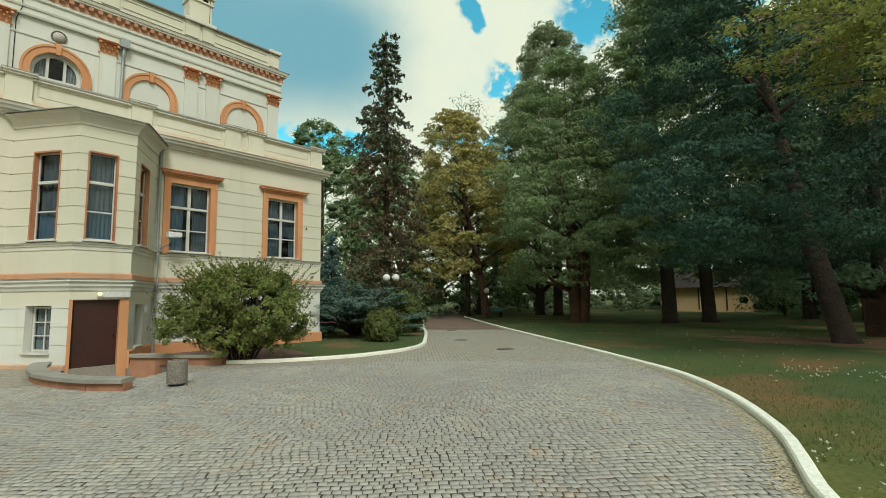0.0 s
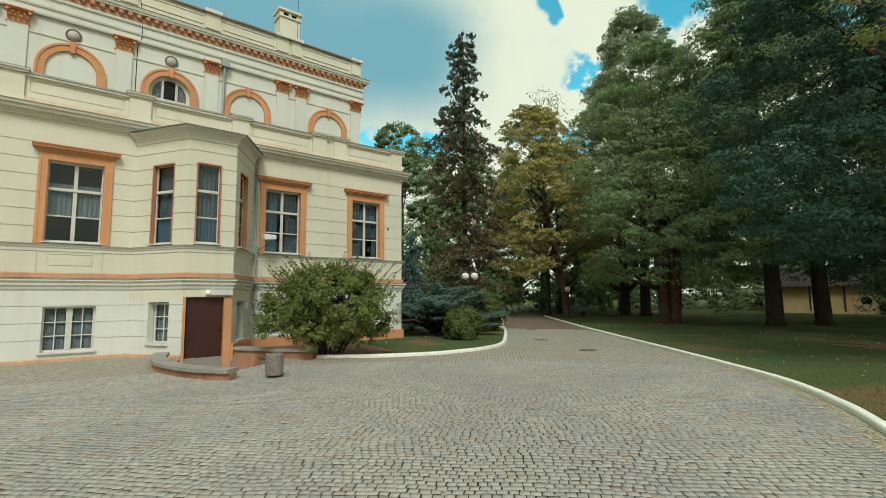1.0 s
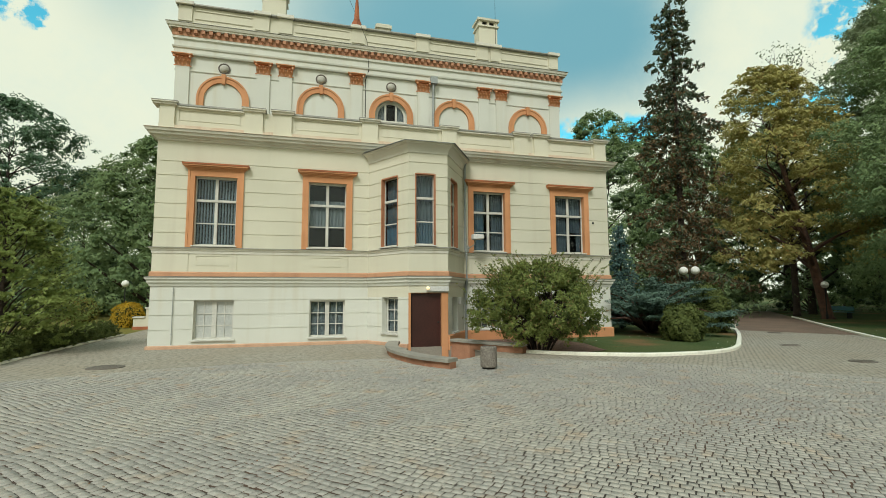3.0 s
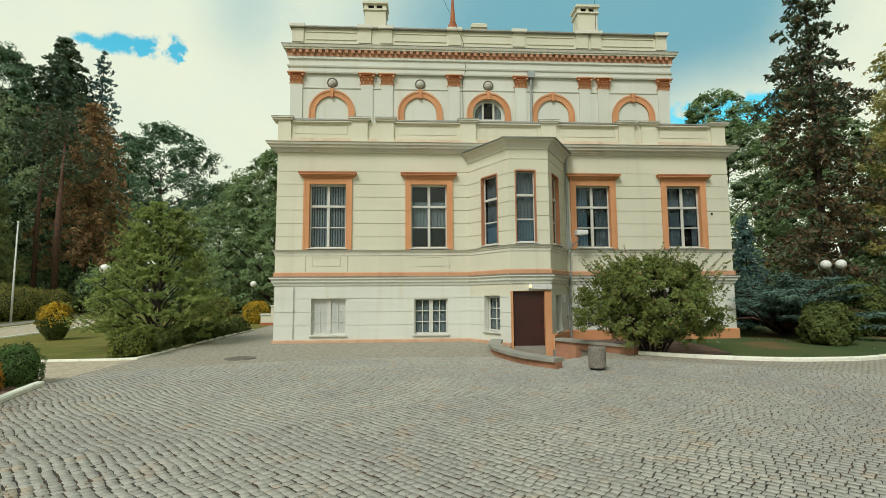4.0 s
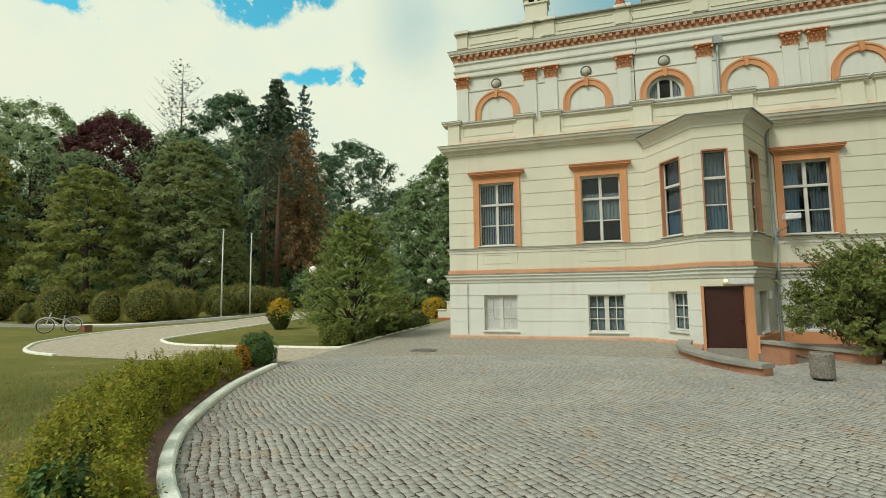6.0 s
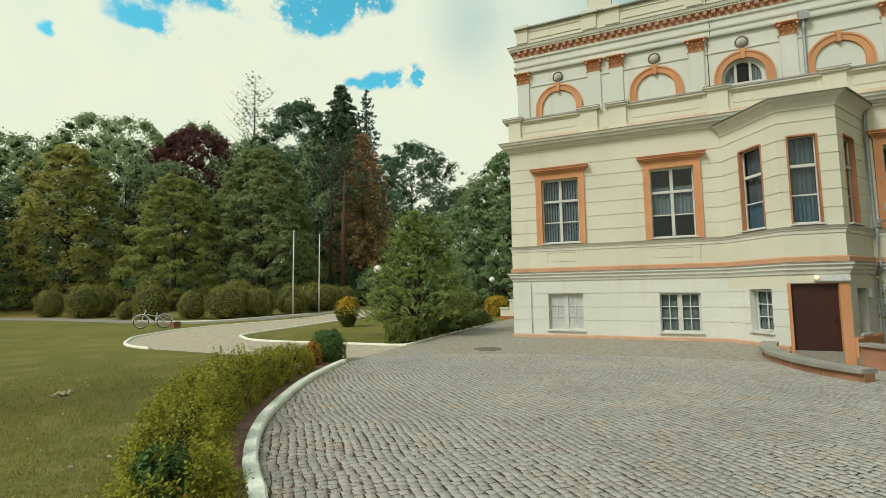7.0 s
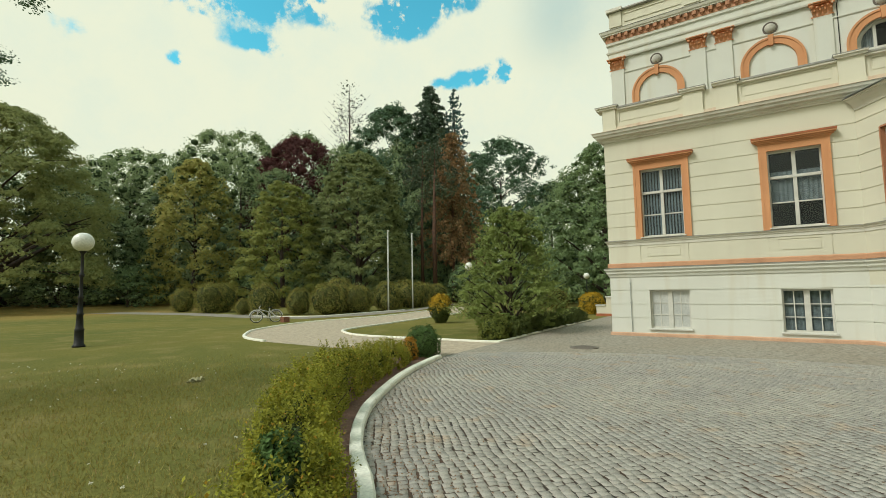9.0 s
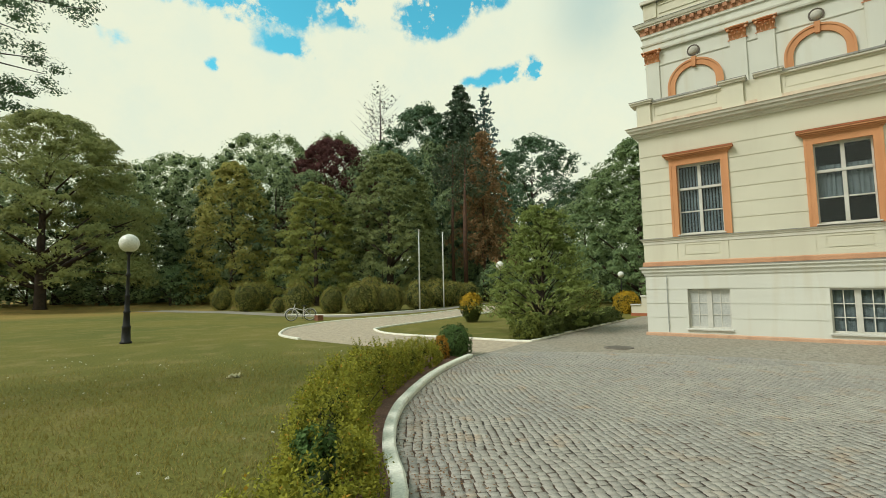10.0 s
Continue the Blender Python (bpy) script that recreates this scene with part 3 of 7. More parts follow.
def curtain(s0, s1, z0, z1, o, folds=9, amp=0.03):
    bm = bmesh.new()
    n = folds * 4
    a = [[bm.verts.new((s0 + (s1 - s0) * k / n, o + amp * math.sin(k * math.pi / 2 + 0.6 * math.sin(k)), z)) for k in range(n + 1)] for z in (z0, z1)]
    for k in range(n):
        bm.faces.new((a[0][k], a[0][k + 1], a[1][k + 1], a[1][k]))
    return bm


def ring(s0, s1, z0, z1, f, o0, o1):
    """A rectangular frame as one solid."""
    bm = bmesh.new()
    q = lambda o: [[bm.verts.new((s, o, z)) for s, z in ((a, c), (b, c), (b, d), (a, d))] for a, b, c, d in ((s0, s1, z0, z1), (s0 + f, s1 - f, z0 + f, z1 - f))]
    (ao, ai), (bo, bi) = q(o0), q(o1)
    for k in range(4):
        j = (k + 1) % 4
        for u in ((ao[k], ao[j], ai[j], ai[k]), (bo[k], bi[k], bi[j], bo[j]), (ao[k], bo[k], bo[j], ao[j]), (ai[k], ai[j], bi[j], bi[k])):
            bm.faces.new(u)
    bmesh.ops.recalc_face_normals(bm, faces=bm.faces[:])
    return bm


def big_window(P, Q, s0, s1, z0, z1, style, two=True, deep=2.6, side=0.6, o=-0.16):
    """A casement with transom: frame as the part; panes, curtain, sill and room as pieces of it. Local axes: along the wall, outwards, up."""
    M = local(P, Q)
    w = s1 - s0
    zt = z0 + (z1 - z0) * 0.655
    zb = z0 + (z1 - z0) * 0.325
    f = 0.058
    mid = (s0 + s1) / 2
    rows = [(s0 + f, s1 - f, o - 0.05, o + 0.035, zt - 0.045, zt + 0.045)]
    if two:
        rows += [(mid - 0.052, mid + 0.052, o - 0.05, o + 0.02, z0 + f, zt - 0.045), (mid - 0.052, mid + 0.052, o - 0.05, o + 0.02, zt + 0.045, z1 - f)]
        cols = [(s0 + f, mid - 0.052), (mid + 0.052, s1 - f)]
    else:
        cols = [(s0 + f, s1 - f)]
    for a, b in cols:
        rows.append((a, b, o - 0.04, o - 0.005, zb - 0.022, zb + 0.022))
    win = part("window", place(ring(s0, s1, z0, z1, f, o - 0.05, o), M), WHITE_PAINT, house, "white-painted wooden casement window")
    for k, r in enumerate(rows):
        part("transom" if k == 0 else "mullion" if two and k < 3 else "glazing_bar", place(boxes(r, bev=0.008), M), WHITE_PAINT, win)
    for a, b in cols:
        for za, zc in ((z0 + f, zb - 0.022), (zb + 0.022, zt - 0.045), (zt + 0.045, z1 - f)):
            p = part("pane", place(boxes((a - 0.004, b + 0.004, o - 0.028, o - 0.022, za - 0.004, zc + 0.004)), M), GLASS, win)
            p.visible_shadow = False
    part("sill", place(boxes((s0 - 0.04, s1 + 0.04, o, 0.10, z0 - 0.05, z0 - 0.005), bev=0.008), M), WHITE_PAINT, win, "white sill")
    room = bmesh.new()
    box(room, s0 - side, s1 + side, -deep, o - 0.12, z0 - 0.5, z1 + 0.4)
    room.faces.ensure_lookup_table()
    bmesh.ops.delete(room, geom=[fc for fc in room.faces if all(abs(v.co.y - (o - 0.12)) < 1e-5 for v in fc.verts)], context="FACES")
    part("room", place(room, M), PAINTED_GLOOM, win, "dim interior behind the glass")
    c = o - 0.10
    if style == "slats":
        bm = bmesh.new()
        n = int(w / 0.105)
        for k in range(n):
            s = s0 + f + (w - 2 * f) * (k + 0.5) / n
            box(bm, s - 0.028, s + 0.028, c - 0.01, c, z0 + f, z1 - f)
        part("blind", place(bm, M), BLIND, win, "vertical slat blind")
    elif style == "lace":
        part("curtain", place(curtain(s0 + f, s1 - f, zb + 0.02, zt + 0.2, c, 10, 0.02), M), LACE, win, "grey lace half curtain")
    elif style == "blue":
        part("curtain", place(curtain(s0 + f, s0 + f + w * 0.34, z0 + f, z1 - f, c, 5), M), CURTAIN_BLUE, win, "blue curtain")
        part("curtain", place(curtain(s1 - f - w * 0.34, s1 - f, z0 + f, z1 - f, c, 5), M), CURTAIN, win, "blue-grey curtain")
    elif style == "half":
        part("curtain", place(curtain(s0 + f, s0 + f + w * 0.42, z0 + f, z1 - f, c, 6), M), CURTAIN, win, "drawn-back blue-grey curtain")
        part("curtain", place(curtain(s1 - f - w * 0.16, s1 - f, z0 + f, zb + 0.1, c, 3), M), CURTAIN, win)
        part("curtain", place(curtain(s0 + f + w * 0.5, s1 - f, zb + 0.12, z1 - f, c - 0.02, 5), M), CURTAIN, win)
    elif style == "low":
        part("curtain", place(curtain(s0 + f, s1 - f, zt + 0.02, z1 - f, c - 0.03, 5), M), CURTAIN, win)
        part("curtain", place(curtain(s0 + f, s1 - f, z0 + f, zb + 0.05, c, 6), M), CURTAIN_BLUE, win, "blue cafe curtain")
        part("curtain", place(curtain(s0 + f, s1 - f, zb + 0.06, zt, c - 0.03, 5), M), CURTAIN, win)
    return win


def surround(P, Q, s0, s1, z0, z1, win, hood=True, wide=0.21):
    """Orange architrave, with a hood on top where there is one."""
    M = local(P, Q)
    for a, b in ((s0 - wide, s0 + 0.012), (s1 - 0.012, s1 + wide)):
        part("jamb", place(boxes((a, b, -0.155, 0.05, z0, z1)), M), ORANGE, win, "orange rendered jamb")
    part("lintel", place(boxes((s0 - wide, s1 + wide, -0.02, 0.05, z1 + 0.002, z1 + wide)), M), ORANGE, win, "orange rendered lintel")
    for a, b in ((s0 - wide - 0.002, s0 - wide + 0.07), (s1 + wide - 0.07, s1 + wide + 0.002)):
        part("moulding_strip", place(boxes((a, b, 0.0, 0.066, z0, z1 + wide - 0.001)), M), ORANGE, win, "raised outer strip")
    if hood:
        a, b, z = s0 - wide, s1 + wide, z1 + wide
        bm = bmesh.new()
        rows = [(0.0, 0.04, 0.07), (0.04, 0.08, 0.10), (0.08, 0.13, 0.15), (0.13, 0.20, 0.21)]
        for k, (za, zc, o) in enumerate(rows):
            e = o - 0.05
            box(bm, a - e, b + e, -0.02, o, z + za, z + zc)
        part("hood", place(bm, M), ORANGE, win, "projecting orange window hood")
        part("hood_flashing", place(boxes((a - 0.175, b + 0.175, -0.02, 0.228, z + 0.175, z + 0.225)), M), ORANGE_DARK, win, "dark weathered hood top")


def cellar_window(P, Q, s0, s1, z0, z1, parts=2, frosted=False, o=-0.14):
    M = local(P, Q)
    f = 0.055
    rows = []
    cols = []
    if parts == 2:
        mid = (s0 + s1) / 2
        rows.append((mid - 0.075, mid + 0.075, o - 0.05, o + 0.015, z0 + f, z1 - f))
        spans = [(s0 + f, mid - 0.075), (mid + 0.075, s1 - f)]
    else:
        spans = [(s0 + f, s1 - f)]
    for a, b in spans:
        m = (a + b) / 2
        rows.append((m - 0.014, m + 0.014, o - 0.045, o - 0.005, z0 + f, z1 - f))
        h = (z1 - z0 - 2 * f) / 3
        for k in (1, 2):
            rows.append((a, m - 0.014, o - 0.045, o - 0.005, z0 + f + h * k - 0.014, z0 + f + h * k + 0.014))
            rows.append((m + 0.014, b, o - 0.045, o - 0.005, z0 + f + h * k - 0.014, z0 + f + h * k + 0.014))
        for u, v in ((a, m - 0.014), (m + 0.014, b)):
            for k in range(3):
                cols.append((u, v, z0 + f + h * k + (0.014 if k else 0), z0 + f + h * (k + 1) - (0.014 if k < 2 else 0)))
    win = part("cellar_window", place(ring(s0, s1, z0, z1, f, o - 0.05, o), M), WHITE_PAINT, house, "white-painted cellar window with glazing bars")
    for r in rows:
        part("glazing_bar", place(boxes(r), M), WHITE_PAINT, win)
    for u, v, a, b in cols:
        p = part("pane", place(boxes((u - 0.004, v + 0.004, o - 0.032, o - 0.026, a - 0.004, b + 0.004)), M), FROSTED if frosted else GLASS, win, "whitened pane" if frosted else "")
        p.visible_shadow = False
    part("sill", place(boxes((s0 - 0.06, s1 + 0.06, o, 0.07, z0 - 0.07, z0 - 0.005), bev=0.01), M), WHITE_PAINT, win, "white sill")
    if not frosted:
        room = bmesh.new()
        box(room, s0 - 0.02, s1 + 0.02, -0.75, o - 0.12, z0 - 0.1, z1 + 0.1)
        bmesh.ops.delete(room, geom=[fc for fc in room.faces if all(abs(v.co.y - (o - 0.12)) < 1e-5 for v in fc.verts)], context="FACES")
        part("room", place(room, M), PAINTED_GLOOM, win, "dim cellar behind the glass")
        part("curtain", place(curtain(s0 + f, s1 - f, z0 + f, z1 - f, o - 0.085, 8, 0.012), M), LACE, win, "grey net curtain")
    return win


BRICK_RED = surface("brick_red_reveal_paint", (0.52, 0.235, 0.12), (0.42, 0.18, 0.09), big=2.0, fine=40, streak=(0.26, 0.11, 0.06))
BIG = [(1.92, "slats"), (5.77, "lace"), (12.22, "blue"), (15.90, "half")]
CELLAR = [(2.0, 1.28, 0.31, 1.64, True), (5.83, 1.26, 0.30, 1.62, False), (12.2, 1.16, 0.45, 1.65, False), (15.75, 1.16, 0.50, 1.65, False)]
ZW0, ZW1 = 3.55, 6.0


def build_walls():
    bm = bmesh.new()
    hole = lambda c, w, a, b, dep=-0.2: (c - w / 2, c + w / 2, a, b, dep, True)
    panels = lambda c: [(c - 0.80, c - 0.76, 2.61, 3.28, -0.02), (c + 0.76, c + 0.80, 2.61, 3.28, -0.02), (c - 0.55, c + 0.55, 2.80, 3.18, -0.018), (c - 0.50, c + 0.50, 2.85, 3.13, 0.0)]
    # front, split by the bay
    r = grooved(7.3, [])
    for c, _ in BIG[:2]:
        r += panels(c) + [hole(c, 1.40, ZW0, ZW1)]
    for c, w, a, b, _ in CELLAR[:2]:
        r.append(hole(c, w, a, b))
    relief((0, 0), A, 0, 7.25, r, bm)
    y0 = D[1]
    r = grooved(HOUSE_W - y0, [])
    for c, _ in BIG[2:]:
        r += panels(c - y0) + [hole(c - y0, 1.40, ZW0, ZW1)]
    for c, w, a, b, _ in CELLAR[2:]:
        r.append(hole(c - y0, w, a, b))
    relief(D, (0, HOUSE_W), 0, 7.25, r, bm)
    # bay
    ll = (Vector(B) - Vector(A)).length
    lf = C[1] - B[1]
    relief(A, B, 0, 7.0, grooved(ll, [hole(1.24, 0.92, ZW0, 6.10), hole(1.29, 0.86, 0.44, 1.72, -0.27)]), bm)
    relief(B, C, -0.5, 7.0, grooved(lf, [hole(0.60, 0.72, ZW0, 6.10), (0.08, 1.22, -0.5, 1.88, -0.22, True)]), bm)
    relief(C, D, 0, 7.0, grooved(ll, [hole(0.90, 0.92, ZW0, 6.10), hole(0.95, 0.80, 0.45, 1.72, -0.27)]), bm)
    # sides and back
    relief((BACK, 0), (0, 0), 0, 7.25, grooved(-BACK, []), bm)
    relief((0, HOUSE_W), (BACK, HOUSE_W), 0, 7.25, grooved(-BACK, []), bm)
    relief((BACK, HOUSE_W), (BACK, 0), 0, 7.25, [], bm)
    for fc in bm.faces:
        fc.material_index = 1 if fc.calc_center_median().z < 2.3 else 0
    bm.to_mesh(wall.data)
    wall.data.materials.append(STUCCO_PALE)
    bm.free()


build_walls()
tagged(wall, "cream stucco wall with horizontal joints")
for c, st in BIG:
    P, Q = ((0, 0), A) if c < 8 else (D, (0, HOUSE_W))
    s = c if c < 8 else c - D[1]
    wn = big_window(P, Q, s - 0.70, s + 0.70, ZW0, ZW1, st)
    surround(P, Q, s - 0.70, s + 0.70, ZW0 - 0.07, ZW1, wn)
for P, Q, s, w in ((A, B, 1.24, 0.92), (B, C, 0.60, 0.72), (C, D, 0.90, 0.92)):
    wn = big_window(P, Q, s - w / 2, s + w / 2, ZW0, 6.10, "low", two=False, deep=0.6, side=0.02, o=-0.13)
    M = local(P, Q)
    part("reveal", place(boxes((s - w / 2 - 0.015, s - w / 2 + 0.03, -0.18, 0.012, ZW0, 6.10), (s + w / 2 - 0.03, s + w / 2 + 0.015, -0.18, 0.012, ZW0, 6.10), (s - w / 2 + 0.03, s + w / 2 - 0.03, -0.18, 0.012, 6.07, 6.115)), M), BRICK_RED, wn, "brick-red painted reveal")
for c, w, a, b, fr in CELLAR:
    P, Q, s = ((0, 0), A, c) if c < 8 else (D, (0, HOUSE_W), c - D[1])
    cellar_window(P, Q, s - w / 2, s + w / 2, a, b, 2, fr)
cellar_window(A, B, 0.90, 1.70, 0.46, 1.70, 1, o=-0.20)
cellar_window(C, D, 0.57, 1.33, 0.47, 1.70, 1, o=-0.20)

PEACH = surface("faded_peach_plinth", (0.66, 0.42, 0.275), (0.58, 0.35, 0.22), big=1.5, fine=40, streak=(0.42, 0.25, 0.16))
DULL_ORANGE = surface("dull_orange_band", (0.62, 0.335, 0.19), (0.56, 0.30, 0.17), big=1.0, fine=50, streak=(0.44, 0.22, 0.12))
# horizontal mouldings run round the whole plan
part("plinth", sweep([(BACK, 0), (0, 0), A, B], [(-0.02, -0.02), (0.055, -0.02), (0.055, 0.10), (0.03, 0.13), (-0.02, 0.13)]), PEACH, house, "low faded orange plinth")
part("plinth", sweep([C, D, (0, HOUSE_W), (BACK, HOUSE_W)], [(-0.02, -0.12), (0.07, -0.12), (0.07, 0.36), (0.03, 0.40), (-0.02, 0.40)]), ORANGE, house, "orange plinth")
part("lower_cornice", sweep(PLAN, [(-0.02, 2.13), (0.03, 2.13), (0.05, 2.2), (0.10, 2.26), (0.10, 2.33), (0.16, 2.38), (0.16, 2.43), (-0.02, 2.46)]), STUCCO_PALE, house, "white moulded course")
part("cornice_flashing", sweep(PLAN, [(-0.02, 2.452), (0.175, 2.432), (0.175, 2.445), (-0.02, 2.47)]), FLASHING, house, "zinc flashing")
part("orange_band", sweep(PLAN, [(-0.02, 2.47), (0.05, 2.47), (0.05, 2.60), (0.02, 2.63), (-0.02, 2.63)]), DULL_ORANGE, house, "dull orange band")
part("sill_course", sweep(PLAN, [(-0.02, 3.26), (0.02, 3.26), (0.03, 3.36), (0.055, 3.37), (0.065, 3.42), (0.095, 3.43), (0.10, 3.452), (-0.02, 3.47)]), MOULDING, house, "moulded sill course")
part("sill_flashing", sweep(PLAN, [(-0.02, 3.472), (0.112, 3.452), (0.112, 3.466), (-0.02, 3.486)]), FLASHING, house, "zinc flashing")
MAIN = [(BACK, 0.0), (0.0, 0.0), (0.0, HOUSE_W), (BACK, HOUSE_W)]
part("main_cornice", sweep(MAIN, [(-0.02, 7.22), (0.04, 7.22), (0.06, 7.28), (0.10, 7.29), (0.12, 7.36), (0.24, 7.37), (0.25, 7.385), (0.26, 7.46), (0.32, 7.475), (0.35, 7.56), (-0.02, 7.64)]), MOULDING, house, "projecting moulded main cornice")
part("cornice_capping", sweep(MAIN, [(-0.02, 7.644), (0.37, 7.565), (0.37, 7.58), (-0.02, 7.67)]), FADED, house, "weathered faded capping")
BAY = [A, B, C, D]
part("bay_cornice", sweep(BAY, [(-0.05, 6.84), (0.025, 6.84), (0.03, 6.90), (0.055, 6.96), (0.10, 7.03), (0.16, 7.085), (0.235, 7.12), (0.245, 7.155), (0.285, 7.165), (0.29, 7.182), (-0.05, 7.19)]), MOULDING, house, "moulded bay cornice")
bm = bmesh.new()
eave = [(-0.1, A[1] - 0.30), (0.36, A[1] - 0.18), (B[0] + 0.33, B[1] - 0.20), (C[0] + 0.33, C[1] + 0.20), (0.36, D[1] + 0.18), (-0.1, D[1] + 0.30)]
lo = [bm.verts.new((x, y, 7.185 + (0.03 if x < 1 else 0.0))) for x, y in eave]
hi = [bm.verts.new((x, y, 7.20 + (0.03 if x < 1 else 0.0))) for x, y in eave]
back = [bm.verts.new((-0.1, y, 7.36)) for y in (A[1] + 0.1, D[1] - 0.1)]
for k in range(5):
    bm.faces.new((lo[k], lo[k + 1], hi[k + 1], hi[k]))
bm.faces.new(lo[::-1])
for q in ((hi[0], hi[1], back[0]), (hi[1], hi[2], back[0]), (hi[2], hi[3], back[1], back[0]), (hi[3], hi[4], back[1]), (hi[4], hi[5], back[1])):
    bm.faces.new(q)
part("bay_roof", bm, ZINC, house, "low zinc roof over the bay")

# terrace parapet with pedestals
PEDS = [0.17, 3.09, 4.10, 7.32, 10.53, 13.69, 14.62, 17.52]
r = []
edges = []
for c in PEDS:
    edges.append((c - 0.31, c + 0.31))
    r.append((c - 0.31, c + 0.31, 7.66, 8.50, 0.09))
    r.append((c - 0.33, c + 0.33, 7.66, 7.80, 0.12))
for (a, b), (c, d) in zip(edges, edges[1:]):
    if c - b > 0.8:
        r.append((b + 0.12, c - 0.12, 7.95, 8.36, -0.025))
        r.append((b + 0.17, c - 0.17, 8.0, 8.31, -0.01))
part("parapet", relief((-0.06, 0), (-0.06, HOUSE_W), 7.64, 8.50, r), STUCCO, house, "panelled stucco parapet")
part("parapet", relief((BACK, 0.06), (-0.06, 0.06), 7.64, 8.50, [(-BACK - 0.7, -BACK - 0.06, 7.66, 8.5, 0.09)]), STUCCO, house)
part("parapet", relief((-0.06, HOUSE_W - 0.06), (BACK, HOUSE_W - 0.06), 7.64, 8.50, [(0.0, 0.6, 7.66, 8.5, 0.09)]), STUCCO, house)
part("parapet_base", boxes((-0.06, 0.05, 0, HOUSE_W, 7.66, 7.78)), FADED, house, "faded orange base of the parapet")
for a, b in [(0.56, 2.78), (4.41, 7.01), (7.63, 10.22), (10.84, 13.38), (14.93, 17.20)]:
    part("coping", boxes((-0.40, 0.06, a, b, 8.50, 8.56)), FLASHING, house, "zinc-covered coping")
    part("coping_mould", boxes((-0.35, 0.035, a, b, 8.44, 8.497)), MOULDING, house)
for c in PEDS:
    part("pedestal_cap", boxes((-0.42, 0.10, c - 0.38, c + 0.38, 8.50, 8.57), (-0.45, 0.15, c - 0.41, c + 0.41, 8.57, 8.61)), MOULDING, house, "moulded pedestal cap")
    part("cap_flashing", boxes((-0.46, 0.16, c - 0.42, c + 0.42, 8.612, 8.63)), FLASHING, house)
part("terrace_floor", boxes((BACK, -0.3, 0.1, HOUSE_W - 0.1, 7.55, 7.7)), FLASHING, house, "flat terrace roof behind the parapet")

# set-back attic storey
UX, U0, U1 = -1.5, 0.03, 16.4
PIL = [0.28, 3.21, 4.06, 6.90, 9.78, 12.60, 13.43, 16.12]
ARCH = [1.76, 5.46, 8.38, 11.17, 14.73]
r = [(c - U0 - 0.25, c - U0 + 0.25, 7.7, 10.64, 0.055) for c in PIL]
r.append((ARCH[2] - U0 - 0.68, ARCH[2] - U0 + 0.68, 9.16, 10.17, -0.22, True))
part("attic_wall", relief((UX, U0), (UX, U1), 7.7, 11.1, r), STUCCO_PALE, house, "pale stucco attic wall with pilasters")
part("attic_wall", relief((BACK, U0), (UX, U0), 7.7, 11.1, []), STUCCO_PALE, house)
part("attic_wall", relief((UX, U1), (BACK, U1), 7.7, 11.1, []), STUCCO_PALE, house)
UP = [(BACK, U0), (UX, U0), (UX, U1), (BACK, U1)]
part("impost_course", sweep(UP, [(-0.02, 10.44), (0.02, 10.44), (0.035, 10.47), (0.035, 10.50), (-0.02, 10.50)]), STUCCO_PALE, house)
part("entablature", sweep(UP, [(-0.02, 11.08), (0.10, 11.08), (0.12, 11.14), (0.08, 11.15), (0.08, 11.32), (0.12, 11.34), (0.14, 11.40), (0.07, 11.42), (0.07, 11.66), (0.13, 11.70), (0.13, 11.80), (-0.02, 11.80)]), STUCCO_PALE, house, "pale moulded entablature")
BRACKET = surface("dull_orange_bracket", (0.62, 0.33, 0.20), (0.52, 0.26, 0.15), big=2.0, fine=40, streak=(0.34, 0.16, 0.09))
part("dentil_band", sweep(UP, [(-0.02, 11.80), (0.14, 11.80), (0.14, 12.06), (-0.02, 12.06)]), BRACKET, house, "dark orange band behind the brackets")
part("attic_cornice", sweep(UP, [(-0.02, 12.06), (0.26, 12.06), (0.265, 12.12), (0.30, 12.13), (0.325, 12.20), (0.33, 12.24), (-0.02, 12.31)]), MOULDING, house, "projecting attic cornice")
part("cornice_capping", sweep(UP, [(-0.02, 12.314), (0.35, 12.242), (0.35, 12.258), (-0.02, 12.34)]), FLASHING, house)
r = []
pe = [(0.0, 0.52), (2.83, 3.37), (3.73, 4.27), (6.68, 7.22), (9.5, 10.04), (12.31, 12.85), (12.97, 13.42), (15.92, 16.4)]
for a, b in pe:
    r.append((a - U0, b - U0, 12.5, 13.12, 0.06))
for (a, b), (c, d) in zip(pe, pe[1:]):
    if c - b > 0.6:
        r.append((b - U0 + 0.1, c - U0 - 0.1, 12.62, 12.68, 0.03))
        r.append((b - U0 + 0.1, c - U0 - 0.1, 12.96, 13.0, 0.03))
part("attic_parapet", relief((UX - 0.05, U0), (UX - 0.05, U1), 12.38, 13.12, r), STUCCO, house, "stucco attic parapet")
part("attic_parapet", relief((BACK, U0 + 0.05), (UX - 0.05, U0 + 0.05), 12.38, 13.12, []), STUCCO, house)
part("attic_parapet", relief((UX - 0.05, U1 - 0.05), (BACK, U1 - 0.05), 12.38, 13.12, []), STUCCO, house)
part("attic_coping", sweep(UP, [(-0.35, 13.12), (0.04, 13.12), (0.07, 13.15), (0.07, 13.20), (-0.35, 13.22)]), FLASHING, house, "zinc coping")
for a, b in pe:
    part("coping_step", boxes((UX - 0.42, UX + 0.13, a - 0.06, b + 0.06, 13.12, 13.26), bev=0.01), MOULDING, house)
part("roof", boxes((BACK + 0.2, UX - 0.3, U0 + 0.3, U1 - 0.3, 12.6, 12.9)), FLASHING, house, "flat zinc roof")

